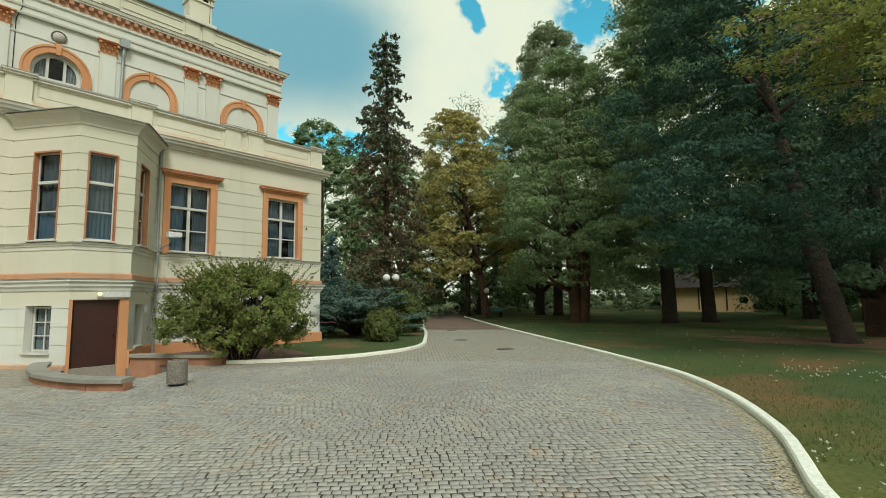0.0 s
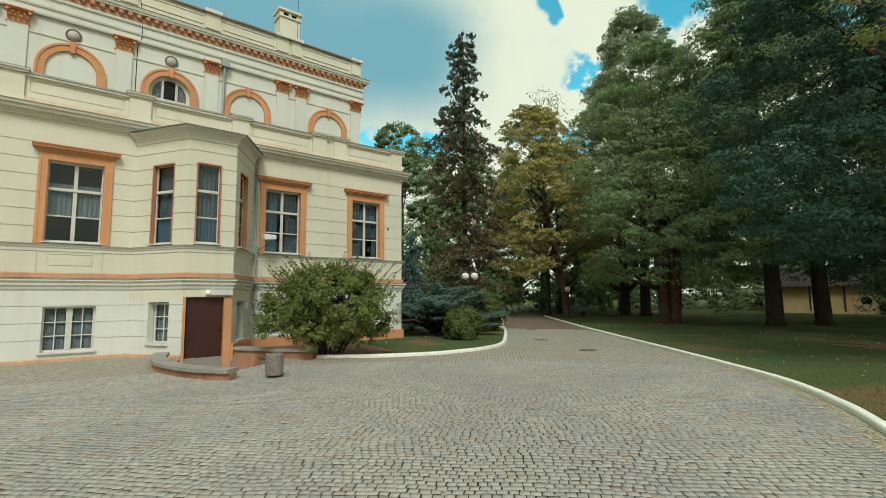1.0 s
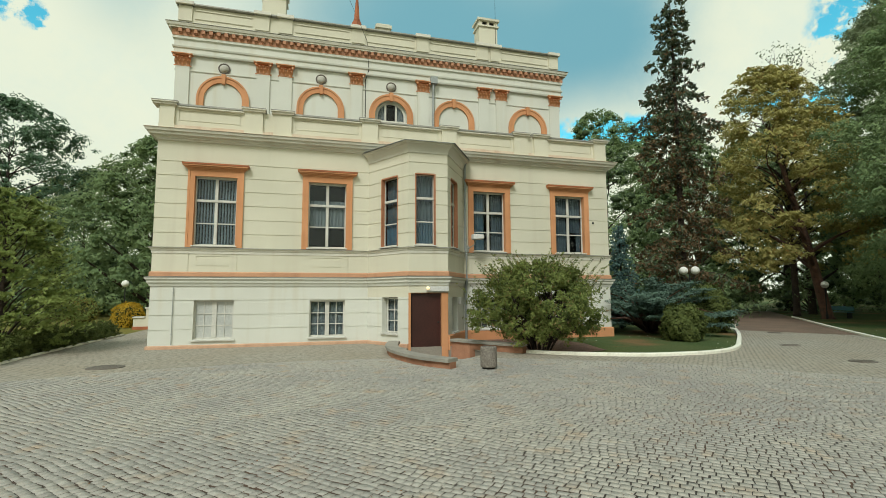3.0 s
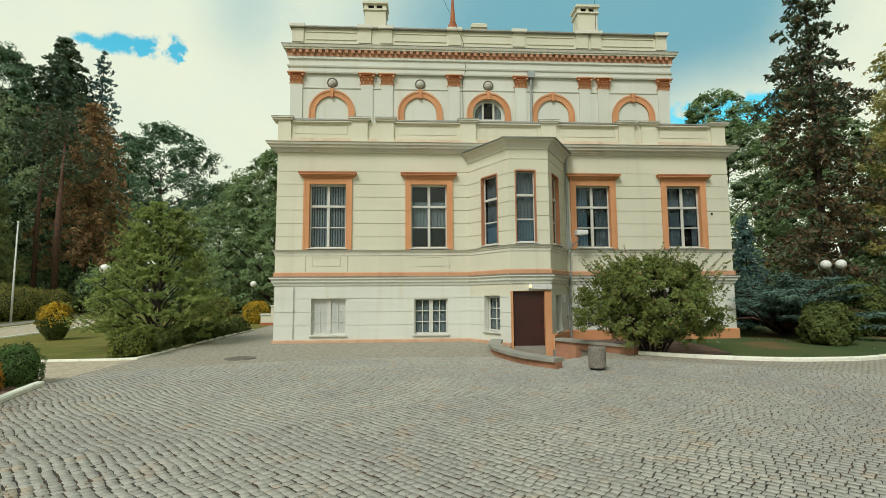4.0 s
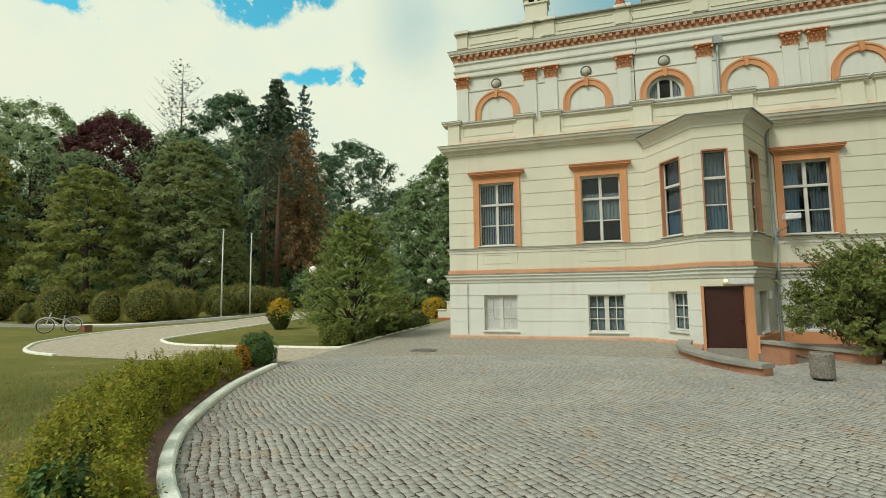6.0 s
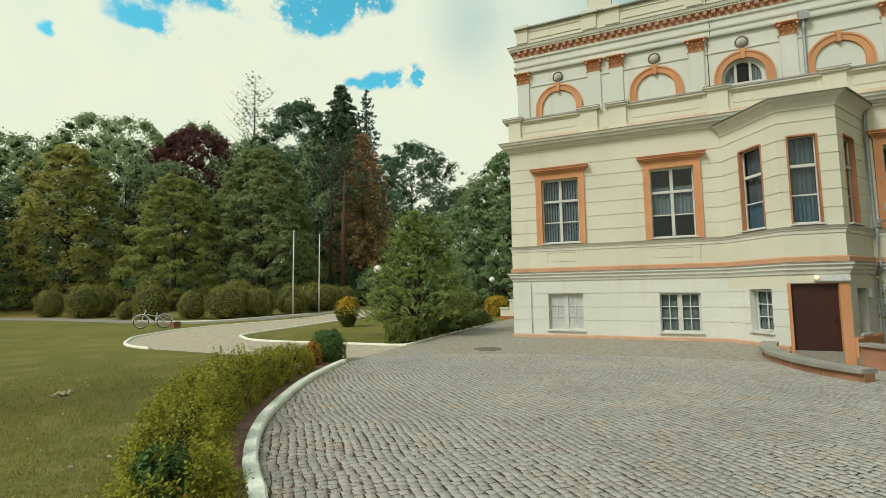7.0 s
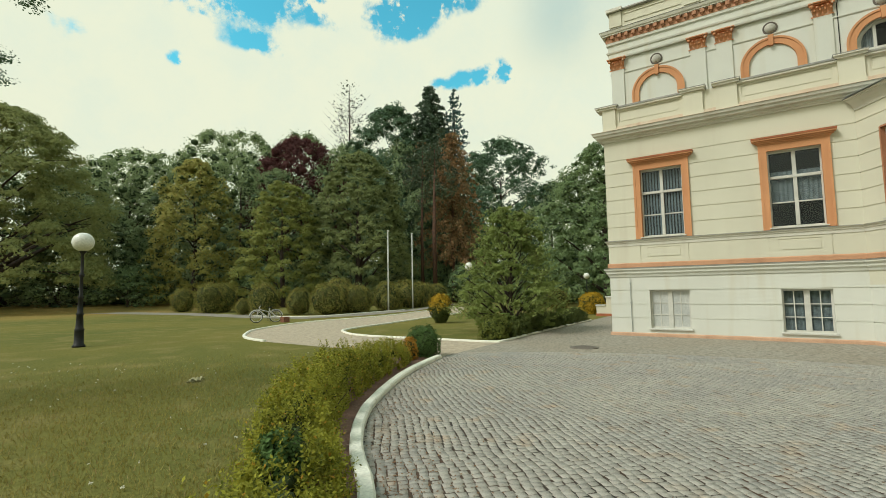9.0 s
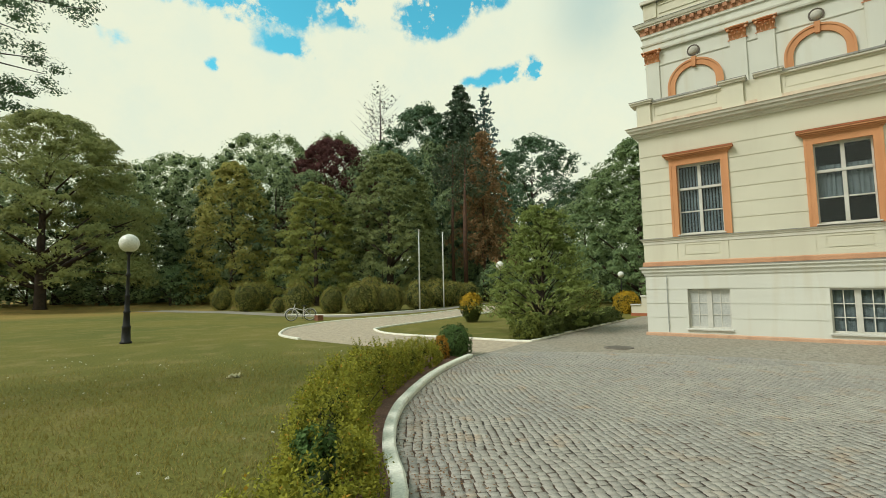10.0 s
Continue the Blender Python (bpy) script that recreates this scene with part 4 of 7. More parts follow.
# orange brackets under the attic cornice: one mesh, many pieces
dm = part("bracket", boxes((0.13, 0.25, -0.070, 0.070, 11.90, 12.055), (0.13, 0.21, -0.05, 0.05, 11.86, 11.90), bev=0.012), BRACKET, house, "dark orange cornice bracket").data
first = bpy.data.objects["bracket"]
first.matrix_basis = Matrix.Translation((UX, U0 + 0.15, 0))
n = 60
for k in range(1, n):
    ob = attach(new("bracket", dm), house)
    ob.matrix_basis = Matrix.Translation((UX, U0 + 0.15 + (U1 - U0 - 0.3) * k / (n - 1), 0))


def capital():
    """A leafy capital: bell, two rows of curling leaves, volutes and abacus, about the origin."""
    bm = bmesh.new()
    h = 0.46
    for z0, z1, w0, w1 in ((0, 0.04, 0.27, 0.27), (0.04, h - 0.07, 0.22, 0.26)):
        v = [bm.verts.new((x * (0.03 if x > 0 else 0) + 0.0, y, z)) for z, w in ((z0, w0), (z1, w1)) for x, y in ((0, -w), (1, -w), (1, w), (0, w))]
        for a in range(4):
            bm.faces.new((v[a], v[(a + 1) % 4], v[4 + (a + 1) % 4], v[4 + a]))
        bm.faces.new(v[4:])
        bm.faces.new(v[:4][::-1])
    for row, (zz, hh, cnt) in enumerate(((0.04, 0.17, 4), (0.16, 0.16, 3))):
        for k in range(cnt):
            y = (k - (cnt - 1) / 2) * 0.125
            pr = [(0.05, zz, 0.040), (0.10, zz + hh * 0.5, 0.050), (0.15, zz + hh * 0.85, 0.040), (0.19, zz + hh * 0.9, 0.026), (0.185, zz + hh * 0.62, 0.012)]
            for (x0, a, w0), (x1, b, w1) in zip(pr, pr[1:]):
                q = [bm.verts.new(p) for p in ((x0, y - w0, a), (x0, y + w0, a), (x1, y + w1, b), (x1, y - w1, b))]
                bm.faces.new(q)
    for sgn in (-1, 1):
        lathe([(0.05, -0.03), (0.055, 0.0), (0.03, 0.03)], 10, bm=bm)
        vs = bm.verts[-30:]
        for v in vs:
            v.co = Vector((0.14 + v.co.z, sgn * 0.24 + v.co.x, 0.35 + v.co.y))
    box(bm, 0, 0.15, -0.29, 0.29, h - 0.07, h - 0.035)
    box(bm, 0, 0.20, -0.32, 0.32, h - 0.035, h)
    return bm


CAPITAL = surface("orange_and_cream_capital", (0.72, 0.33, 0.15), (0.60, 0.25, 0.11), (0.74, 0.60, 0.46), big=2.2, fine=50, bumps=0.1)
cap0 = part("capital", capital(), CAPITAL, house, "orange leaf capital")
cap0.matrix_basis = Matrix.Translation((UX + 0.03, PIL[0], 10.62)) @ Matrix.Diagonal((1, 1.14, 1, 1))
for c in PIL[1:]:
    ob = attach(new("capital", cap0.data), house)
    ob.matrix_basis = Matrix.Translation((UX + 0.03, c, 10.62)) @ Matrix.Diagonal((1, 1.14, 1, 1))


def archivolt(c, z, r0, r1, base, o0, o1):
    bm = bmesh.new()
    pts = [(-1, base)] + [(math.cos(math.pi - math.pi * k / 24), z + 0 * k, math.sin(math.pi * k / 24)) for k in range(25)] + [(1, base)]
    rings = []
    for p in pts:
        if len(p) == 2:
            ia, oa = (c + p[0] * r0, p[1]), (c + p[0] * r1, p[1])
        else:
            ia, oa = (c + p[0] * r0, z + p[2] * r0), (c + p[0] * r1, z + p[2] * r1)
        rings.append([bm.verts.new((o, *q)) for o, q in ((o0, ia), (o1, ia), (o1, oa), (o0, oa))])
    for a, b in zip(rings, rings[1:]):
        for j in range(4):
            bm.faces.new((a[j], b[j], b[(j + 1) % 4], a[(j + 1) % 4]))
    bmesh.ops.recalc_face_normals(bm, faces=bm.faces[:])
    return bm


RING = surface("dark_bronze_ring", (0.11, 0.09, 0.07), (0.16, 0.13, 0.10), rough=0.6)
for k, c in enumerate(ARCH):
    part("archivolt", archivolt(c, 9.41, 0.69, 0.94, 8.4, UX - 0.02, UX + 0.07), ORANGE, house, "orange rendered arch")
    part("arch_moulding", archivolt(c, 9.41, 0.88, 0.95, 8.4, UX + 0.07, UX + 0.095), ORANGE, house)
    kb = bmesh.new()
    v = box(kb, UX - 0.01, UX + 0.13, c - 0.085, c + 0.085, 10.04, 10.42)
    for q in v:
        if q.co.z < 10.3:
            q.co.y = c + (q.co.y - c) * 0.65
    part("keystone", kb, ORANGE, house, "orange keystone")
    if k < 3:
        rb = lathe([(0.20, 0), (0.20, 0.03), (0.17, 0.04), (0.16, 0.06), (0.12, 0.10), (0.07, 0.125), (0.02, 0.13)], 24)
        bmesh.ops.transform(rb, matrix=pose(UX - 0.01, c, 10.69, 0, 90, 0), verts=rb.verts[:])
        boss = part("roundel", rb, ROUNDEL, house, "grey round boss", smooth=True)
        rr = lathe([(0.19, 0), (0.222, 0.0), (0.222, 0.045), (0.20, 0.05), (0.19, 0.035)], 28)
        bmesh.ops.transform(rr, matrix=pose(UX - 0.005, c, 10.69, 0, 90, 0), verts=rr.verts[:])
        part("ring", rr, RING, boss, "dark metal ring")
# the one arched light that is glazed
c = ARCH[2]
sp = bmesh.new()
N_ARC = 24
arc = [(c + 0.68 * math.cos(math.pi - math.pi * k / N_ARC), 9.41 + 0.68 * math.sin(math.pi * k / N_ARC)) for k in range(N_ARC + 1)]
for o in (UX,):
    for (ya, za), (yb, zb_) in zip(arc, arc[1:]):
        sp.faces.new([sp.verts.new(p) for p in ((o, ya, za), (o, yb, zb_), (o, yb, 10.17), (o, ya, 10.17))])
        sp.faces.new([sp.verts.new(p) for p in ((o, ya, za), (o - 0.22, ya, za), (o - 0.22, yb, zb_), (o, yb, zb_))])
part("arch_spandrel", sp, STUCCO_PALE, house)
wb = archivolt(c, 9.41, 0.57, 0.675, 9.2, UX - 0.17, UX - 0.11)
for s in (-0.23, 0.23):
    box(wb, UX - 0.17, UX - 0.10, c + s - 0.04, c + s + 0.04, 9.2, 9.41 + math.sqrt(0.62 ** 2 - s * s))
box(wb, UX - 0.17, UX - 0.09, c - 0.675, c + 0.675, 9.16, 9.24)
aw = part("arched_window", wb, WHITE_PAINT, house, "white arched attic window")
gb = bmesh.new()
gv = [gb.verts.new((UX - 0.15, c + 0.66 * math.cos(math.pi * k / 16), 9.41 + 0.66 * math.sin(math.pi * k / 16))) for k in range(17)]
gv += [gb.verts.new((UX - 0.15, c - 0.66, 9.2)), gb.verts.new((UX - 0.15, c + 0.66, 9.2))]
gb.faces.new(gv)
part("pane", gb, GLASS, aw).visible_shadow = False
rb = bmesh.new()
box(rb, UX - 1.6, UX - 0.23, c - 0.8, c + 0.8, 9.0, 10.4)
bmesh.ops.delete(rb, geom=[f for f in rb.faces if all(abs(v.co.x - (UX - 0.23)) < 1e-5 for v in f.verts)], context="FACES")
part("room", rb, PAINTED_GLOOM, aw, "dim attic behind the glass")
for s in (-1, 1):
    q = curtain(c + s * 0.42 - 0.16, c + s * 0.42 + 0.16, 9.22, 9.95, UX - 0.2, 4, 0.02)
    for v in q.verts:
        v.co = Vector((v.co.y, v.co.x, v.co.z))
    part("curtain", q, LACE, aw, "pale drawn-back curtain")


def chimney(y0, y1, x0, x1, z0, z1):
    b = part("chimney", boxes((x0, x1, y0 + 0.06, y1 - 0.06, z0, z1 - 0.30), (x0 - 0.03, x1 + 0.03, y0 + 0.02, y1 - 0.02, z0 + 0.42, z0 + 0.50), bev=0.01), STUCCO, house, "cream rendered chimney")
    ym = (y0 + y1) / 2
    part("chimney_head", boxes((x0 - 0.06, x1 + 0.06, y0, y1, z1 - 0.42, z1 - 0.34), (x0, x1, y0 + 0.04, y0 + 0.22, z1 - 0.34, z1 - 0.12), (x0, x1, y1 - 0.22, y1 - 0.04, z1 - 0.34, z1 - 0.12),
                               (x0, x1, ym - 0.06, ym + 0.06, z1 - 0.34, z1 - 0.12), (x0 - 0.08, x1 + 0.08, y0 - 0.03, y1 + 0.03, z1 - 0.12, z1), bev=0.008), STUCCO, b, "cream chimney head with smoke openings")
    # solid dark block whose colour stands for the shade in the openings
    part("flue", boxes((x0 + 0.12, x1 - 0.12, y0 + 0.05, y1 - 0.05, z1 - 0.34, z1 - 0.12)), PAINTED_GLOOM, b, "dark fill for the shade in the smoke openings")
    for s in (-0.16, 0.16):
        # vent holes are dark plates, their shade put into the colour
        part("vent", boxes((x1 - 0.005, x1 + 0.004, ym + s - 0.06, ym + s + 0.06, z0 + 0.25, z0 + 0.37)), PAINTED_GLOOM, b)


chimney(2.94, 4.01, -2.9, -2.2, 12.9, 14.82)
chimney(12.62, 13.66, -2.9, -2.2, 12.9, 14.95)
part("chimney", boxes((-3.0, -2.5, 7.86, 8.48, 12.7, 13.99), (-3.06, -2.44, 7.80, 8.54, 13.9, 14.06), (-3.0, -2.5, 7.86, 8.48, 14.06, 14.13), bev=0.01), STUCCO, house, "low cream chimney stub")
pn = lathe([(0.30, 0), (0.30, 0.10), (0.22, 0.14), (0.20, 0.34), (0.14, 0.36), (0.15, 0.46), (0.12, 0.50), (0.05, 1.5), (0.02, 1.62)], 8, (UX - 0.25, 6.9, 13.2))
part("pinnacle", pn, ORANGE_DARK, house, "orange pointed roof pinnacle")
rd = bmesh.new()
tube(rd, [(UX - 0.25, 6.9, 14.8), (UX - 0.25, 6.9, 16.2)], [0.015, 0.01], 5)
tube(rd, [(UX - 0.25, 6.9, 15.6), (UX - 0.1, 6.5, 14.6), (UX + 0.55, 7.25, 12.4), (UX + 0.15, 7.35, 12.2), (UX + 0.10, 7.4, 11.3), (UX + 0.02, 7.28, 10.9), (UX + 0.02, 7.28, 8.0)], [0.012] * 7, 5)
part("lightning_conductor", rd, IRON, house, "thin lightning conductor cable")
rd = bmesh.new()
tube(rd, [(-2.2, 13.5, 13.2), (-2.2, 13.5, 16.6)], [0.014, 0.008], 5)
part("antenna_rod", rd, IRON, house, "thin rod beside the chimney")

# downpipes
dp = bmesh.new()
tube(dp, [(UX + 0.14, 10.22, 11.0), (UX + 0.14, 10.22, 10.75), (UX + 0.09, 10.22, 10.55), (UX + 0.09, 10.22, 7.7)], [0.055, 0.055, 0.05, 0.05], 10)
box(dp, UX + 0.05, UX + 0.27, 10.08, 10.38, 11.0, 11.30)
part("downpipe", dp, ZINC, house, "zinc downpipe with hopper")
dp = bmesh.new()
tube(dp, [(0.30, 11.2, 7.25), (0.12, 11.16, 7.0), (0.08, 11.16, 6.8), (0.08, 11.16, 3.6), (0.22, 11.16, 3.4), (0.22, 11.16, 2.35), (0.10, 11.16, 2.1), (0.10, 11.16, 0.05)], [0.05] * 8, 10)
part("downpipe", dp, ZINC, house, "zinc downpipe beside the bay")
dp = bmesh.new()
tube(dp, [(0.04, 0.72, 2.1), (0.04, 0.72, 0.15)], [0.011, 0.011], 6)
for z in (1.9, 1.2, 0.5):
    box(dp, 0.0, 0.06, 0.70, 0.74, z - 0.012, z + 0.012)
part("cable_conduit", dp, ZINC, house, "thin conduit on the wall")

# basement door in the front of the bay
M = local(B, C)
door = part("door", place(boxes((0.08, 1.18, -0.17, -0.12, -0.47, 1.86), bev=0.006), M), WALNUT, house, "dark brown wooden basement door")
part("door_panel", place(boxes((0.13, 1.13, -0.121, -0.114, -0.38, 1.80), bev=0.004), M), WALNUT, door)
hb = lathe([(0.03, 0), (0.03, 0.02), (0.012, 0.03), (0.012, 0.06), (0.028, 0.075), (0.02, 0.1)], 10)
bmesh.ops.transform(hb, matrix=pose(1.08, -0.112, 0.85, -90, 0, 0), verts=hb.verts[:])
part("handle", place(hb, M), IRON, door, "dark metal knob")
part("door_surround", place(boxes((0.0, 0.08, -0.22, 0.02, -0.5, 1.88), (1.18, 1.415, -0.22, 0.02, -0.5, 1.88), (0.08, 1.18, -0.22, -0.03, 1.86, 1.90)), M), ORANGE, house, "orange rendered door surround")
part("door_canopy", place(boxes((0.62, 1.42, 0.0, 0.10, 1.93, 2.10), (0.64, 1.40, 0.0, 0.07, 1.90, 1.93), bev=0.006), M), POLE, house, "grey-white lintel box above the door")
lb = lathe([(0.05, 0), (0.05, 0.03), (0.06, 0.04), (0.058, 0.07), (0.036, 0.10), (0.01, 0.11)], 14)
bmesh.ops.transform(lb, matrix=pose(0.66, 0.10, 2.03, -90, 0, 0), verts=lb.verts[:])
LAMP_ON, _nt, _b = material("lit_lamp_glass", 0.4)
_b.inputs["Base Color"].default_value = (0.9, 0.75, 0.45, 1)
_b.inputs["Emission Color"].default_value, _b.inputs["Emission Strength"].default_value = (1.0, 0.72, 0.36, 1), 0.9
part("door_lamp", place(lb, M), LAMP_ON, house, "small round lit bulkhead lamp above the door", smooth=True)

# floodlight and small boxes by the bay
fb = bmesh.new()
tube(fb, [(0.03, 11.24, 3.65), (0.15, 11.26, 3.63), (0.50, 11.38, 3.75), (0.62, 11.42, 3.95)], [0.022] * 4, 6)
box(fb, 0.0, 0.10, 11.17, 11.31, 3.52, 3.76)
fl = part("floodlight_arm", fb, ZINC, house, "grey bracket")
hb = bmesh.new()
v = box(hb, 0.45, 0.75, 11.28, 11.72, 3.94, 4.16)
for q in v:
    if q.co.y > 11.5:
        q.co.z = 4.06 + (q.co.z - 4.05) * 0.75
bevel_all(hb, 0.03, 2)
part("floodlight", hb, POLE, fl, "white floodlight head")
part("alarm_box", boxes((0.0, 0.05, 17.0, 17.05, 4.85, 4.93)), IRON, house, "small dark fitting")
part("meter_box", place(boxes((1.45, 1.62, 0.0, 0.09, 1.45, 1.70), bev=0.01), local(C, D)), POLE, house, "small white box")
for y, z in ((16.4, 0.25),):
    # the hole is a dark plate with its shade in the colour
    part("plinth_vent", boxes((0.068, 0.078, y - 0.07, y + 0.07, z - 0.06, z + 0.06)), PAINTED_GLOOM, house, "dark plate painted as the shade of a vent hole")


# ---------------------------------------------------------------- foliage
def unit(a):
    return a / np.maximum(np.linalg.norm(a, axis=-1, keepdims=True), 1e-6)


def leaves(rng, centres, radii, per, size, aspect=0.55, shell=0.5, up=0.6, droop=0.25, spread=0.55, heart=None):
    """Leaf blades scattered through ellipsoid clumps. centres (n, 3), radii (n, 3). Returns verts, faces."""
    n = len(centres)
    c = np.repeat(centres, per, 0)
    r = np.repeat(radii, per, 0)
    d = unit(rng.normal(size=(n * per, 3)))
    k = shell + (1 - shell) * rng.random((n * per, 1)) ** 0.7
    p = c + d * k * r
    if heart is None:
        face = d * 0.6
    else:
        face = d * 0.35 + unit(p - np.array(heart)) * 0.75
    nrm = unit(face + np.array([0, 0, up]) + rng.normal(size=p.shape) * spread)
    ax = unit(np.cross(nrm, rng.normal(size=p.shape)))
    ax[:, 2] -= droop
    ax = unit(ax)
    sd = unit(np.cross(nrm, ax))
    L = size * (0.6 + 0.8 * rng.random((len(p), 1)))
    v = np.stack([p - ax * L / 2, p + sd * L * aspect / 2 + ax * L * 0.05, p + ax * L / 2, p - sd * L * aspect / 2 + ax * L * 0.05], 1).reshape(-1, 3)
    f = np.arange(len(v)).reshape(-1, 4)
    return v, f


PROFILES = {
    "round": lambda h: np.sqrt(np.clip(1 - (2 * h - 0.9) ** 2 / 1.21, 0.03, 1)),
    "ovate": lambda h: np.sqrt(np.clip(1 - (1.55 * h - 0.55) ** 2, 0.04, 1)) * (1 - 0.25 * h),
    "dome": lambda h: np.sqrt(np.clip(1 - h ** 2.2, 0.03, 1)),
    "column": lambda h: np.clip(1 - np.abs(h - 0.35) ** 1.8, 0.1, 1) * np.clip(1.12 - h, 0.12, 1),
    "vase": lambda h: np.clip(0.35 + 0.85 * h ** 0.7, 0, 1) * np.sqrt(np.clip(1.08 - h ** 3, 0.1, 1)),
    "cone": lambda h: np.clip(1.02 - h, 0.03, 1),
}


def crown_clumps(rng, H, R, base, profile, n, flat=0.5, clump=0.24, inner=0.25, lobes=1.0, low=0.9):
    h = rng.random(n) ** low
    a = rng.random(n) * 2 * math.pi
    q = np.sqrt(inner + (1 - inner) * rng.random(n))
    lump = 1 + lobes * (0.22 * np.sin(3 * a + h * 7 + rng.random() * 6) + 0.12 * np.sin(5 * a - h * 11))
    rad = R * PROFILES[profile](h) * q * lump
    z = base + (H * 1.04 - base) * h - 0.06 * rad
    c = np.stack([rad * np.cos(a), rad * np.sin(a), z], 1)
    s = R * clump * (0.6 + 0.8 * rng.random(n)) * (0.55 + 0.45 * PROFILES[profile](h))
    return c, np.stack([s, s, s * flat], 1)


def billows(rng, c, r, per, size, heart, spread=0.45, aspect=0.55, under=0.2, tuck=0.62):
    """Leaf sprays over the outer side of flattened clumps, mostly on top, so that each clump catches light."""
    n = len(c)
    d = unit(rng.normal(size=(n, per, 3)))
    flip = (d[..., 2] < -0.15) & (rng.random((n, per)) > under)
    d[..., 2] = np.where(flip, -d[..., 2], d[..., 2])
    k = tuck + (1.12 - tuck) * rng.random((n, per, 1)) ** 0.6
    o = d * k * r[:, None]
    o[..., 2] -= 0.22 * np.hypot(o[..., 0], o[..., 1]) ** 2 / r[:, None, 0]
    p = (c[:, None] + o).reshape(-1, 3)
    out = unit(p - np.array(heart))
    nrm = unit(d.reshape(-1, 3) * np.array([0.8, 0.8, 1.1]) + out * 0.45 + rng.normal(size=p.shape) * spread)
    ax = unit(np.cross(nrm, rng.normal(size=p.shape)))
    ax[:, 2] -= 0.3
    ax = unit(ax)
    sd = unit(np.cross(nrm, ax))
    L = size * (0.55 + 0.9 * rng.random((len(p), 1)))
    v = np.stack([p - ax * L / 2 - sd * L * aspect * 0.35, p + sd * L * aspect * 0.65 - ax * L * 0.1, p + ax * L / 2], 1).reshape(-1, 3)
    return v, np.arange(len(v)).reshape(-1, 3)


def boughs(rng, c, r, k, keep=0.5):
    """Breaks each clump into k smaller ones set about its rim, so that a crown reads as many small boughs."""
    n = len(c)
    d = unit(rng.normal(size=(n, k, 3)) + np.array([0, 0, 0.25]))
    f = 0.45 + 0.55 * rng.random((n, k, 1))
    q = (c[:, None] + d * f * r[:, None] * 1.05).reshape(-1, 3)
    s = (np.repeat(r[:, None], k, 1) * (keep * (0.55 + 0.75 * rng.random((n, k, 1))))).reshape(-1, 3)
    s[:, 2] *= 0.85
    return q, s


def cores(c, r, k):
    """Small faceted hearts of the clumps: the leaves too deep to tell apart."""
    g = (1 + math.sqrt(5)) / 2
    b = unit(np.array([(-1, g, 0), (1, g, 0), (-1, -g, 0), (1, -g, 0), (0, -1, g), (0, 1, g), (0, -1, -g), (0, 1, -g), (g, 0, -1), (g, 0, 1), (-g, 0, -1), (-g, 0, 1)], float))
    f = np.array([(0, 11, 5), (0, 5, 1), (0, 1, 7), (0, 7, 10), (0, 10, 11), (1, 5, 9), (5, 11, 4), (11, 10, 2), (10, 7, 6), (7, 1, 8), (3, 9, 4), (3, 4, 2), (3, 2, 6), (3, 6, 8), (3, 8, 9), (4, 9, 5), (2, 4, 11), (6, 2, 10), (8, 6, 7), (9, 8, 1)])
    v = (c[:, None] + b[None] * r[:, None] * k).reshape(-1, 3)
    return v, (np.arange(len(c))[:, None, None] * 12 + f[None]).reshape(-1, 3)


def limb_points(rng, a, b, sag=0.12, n=5):
    a, b = Vector(a), Vector(b)
    out = []
    side = Vector(rng.normal(size=3)) * 0.06 * (b - a).length
    for k in range(n):
        t = k / (n - 1)
        p = a.lerp(b, t) + side * math.sin(math.pi * t)
        p.z += sag * (b - a).length * math.sin(math.pi * t) * 0.5
        out.append(p)
    return out


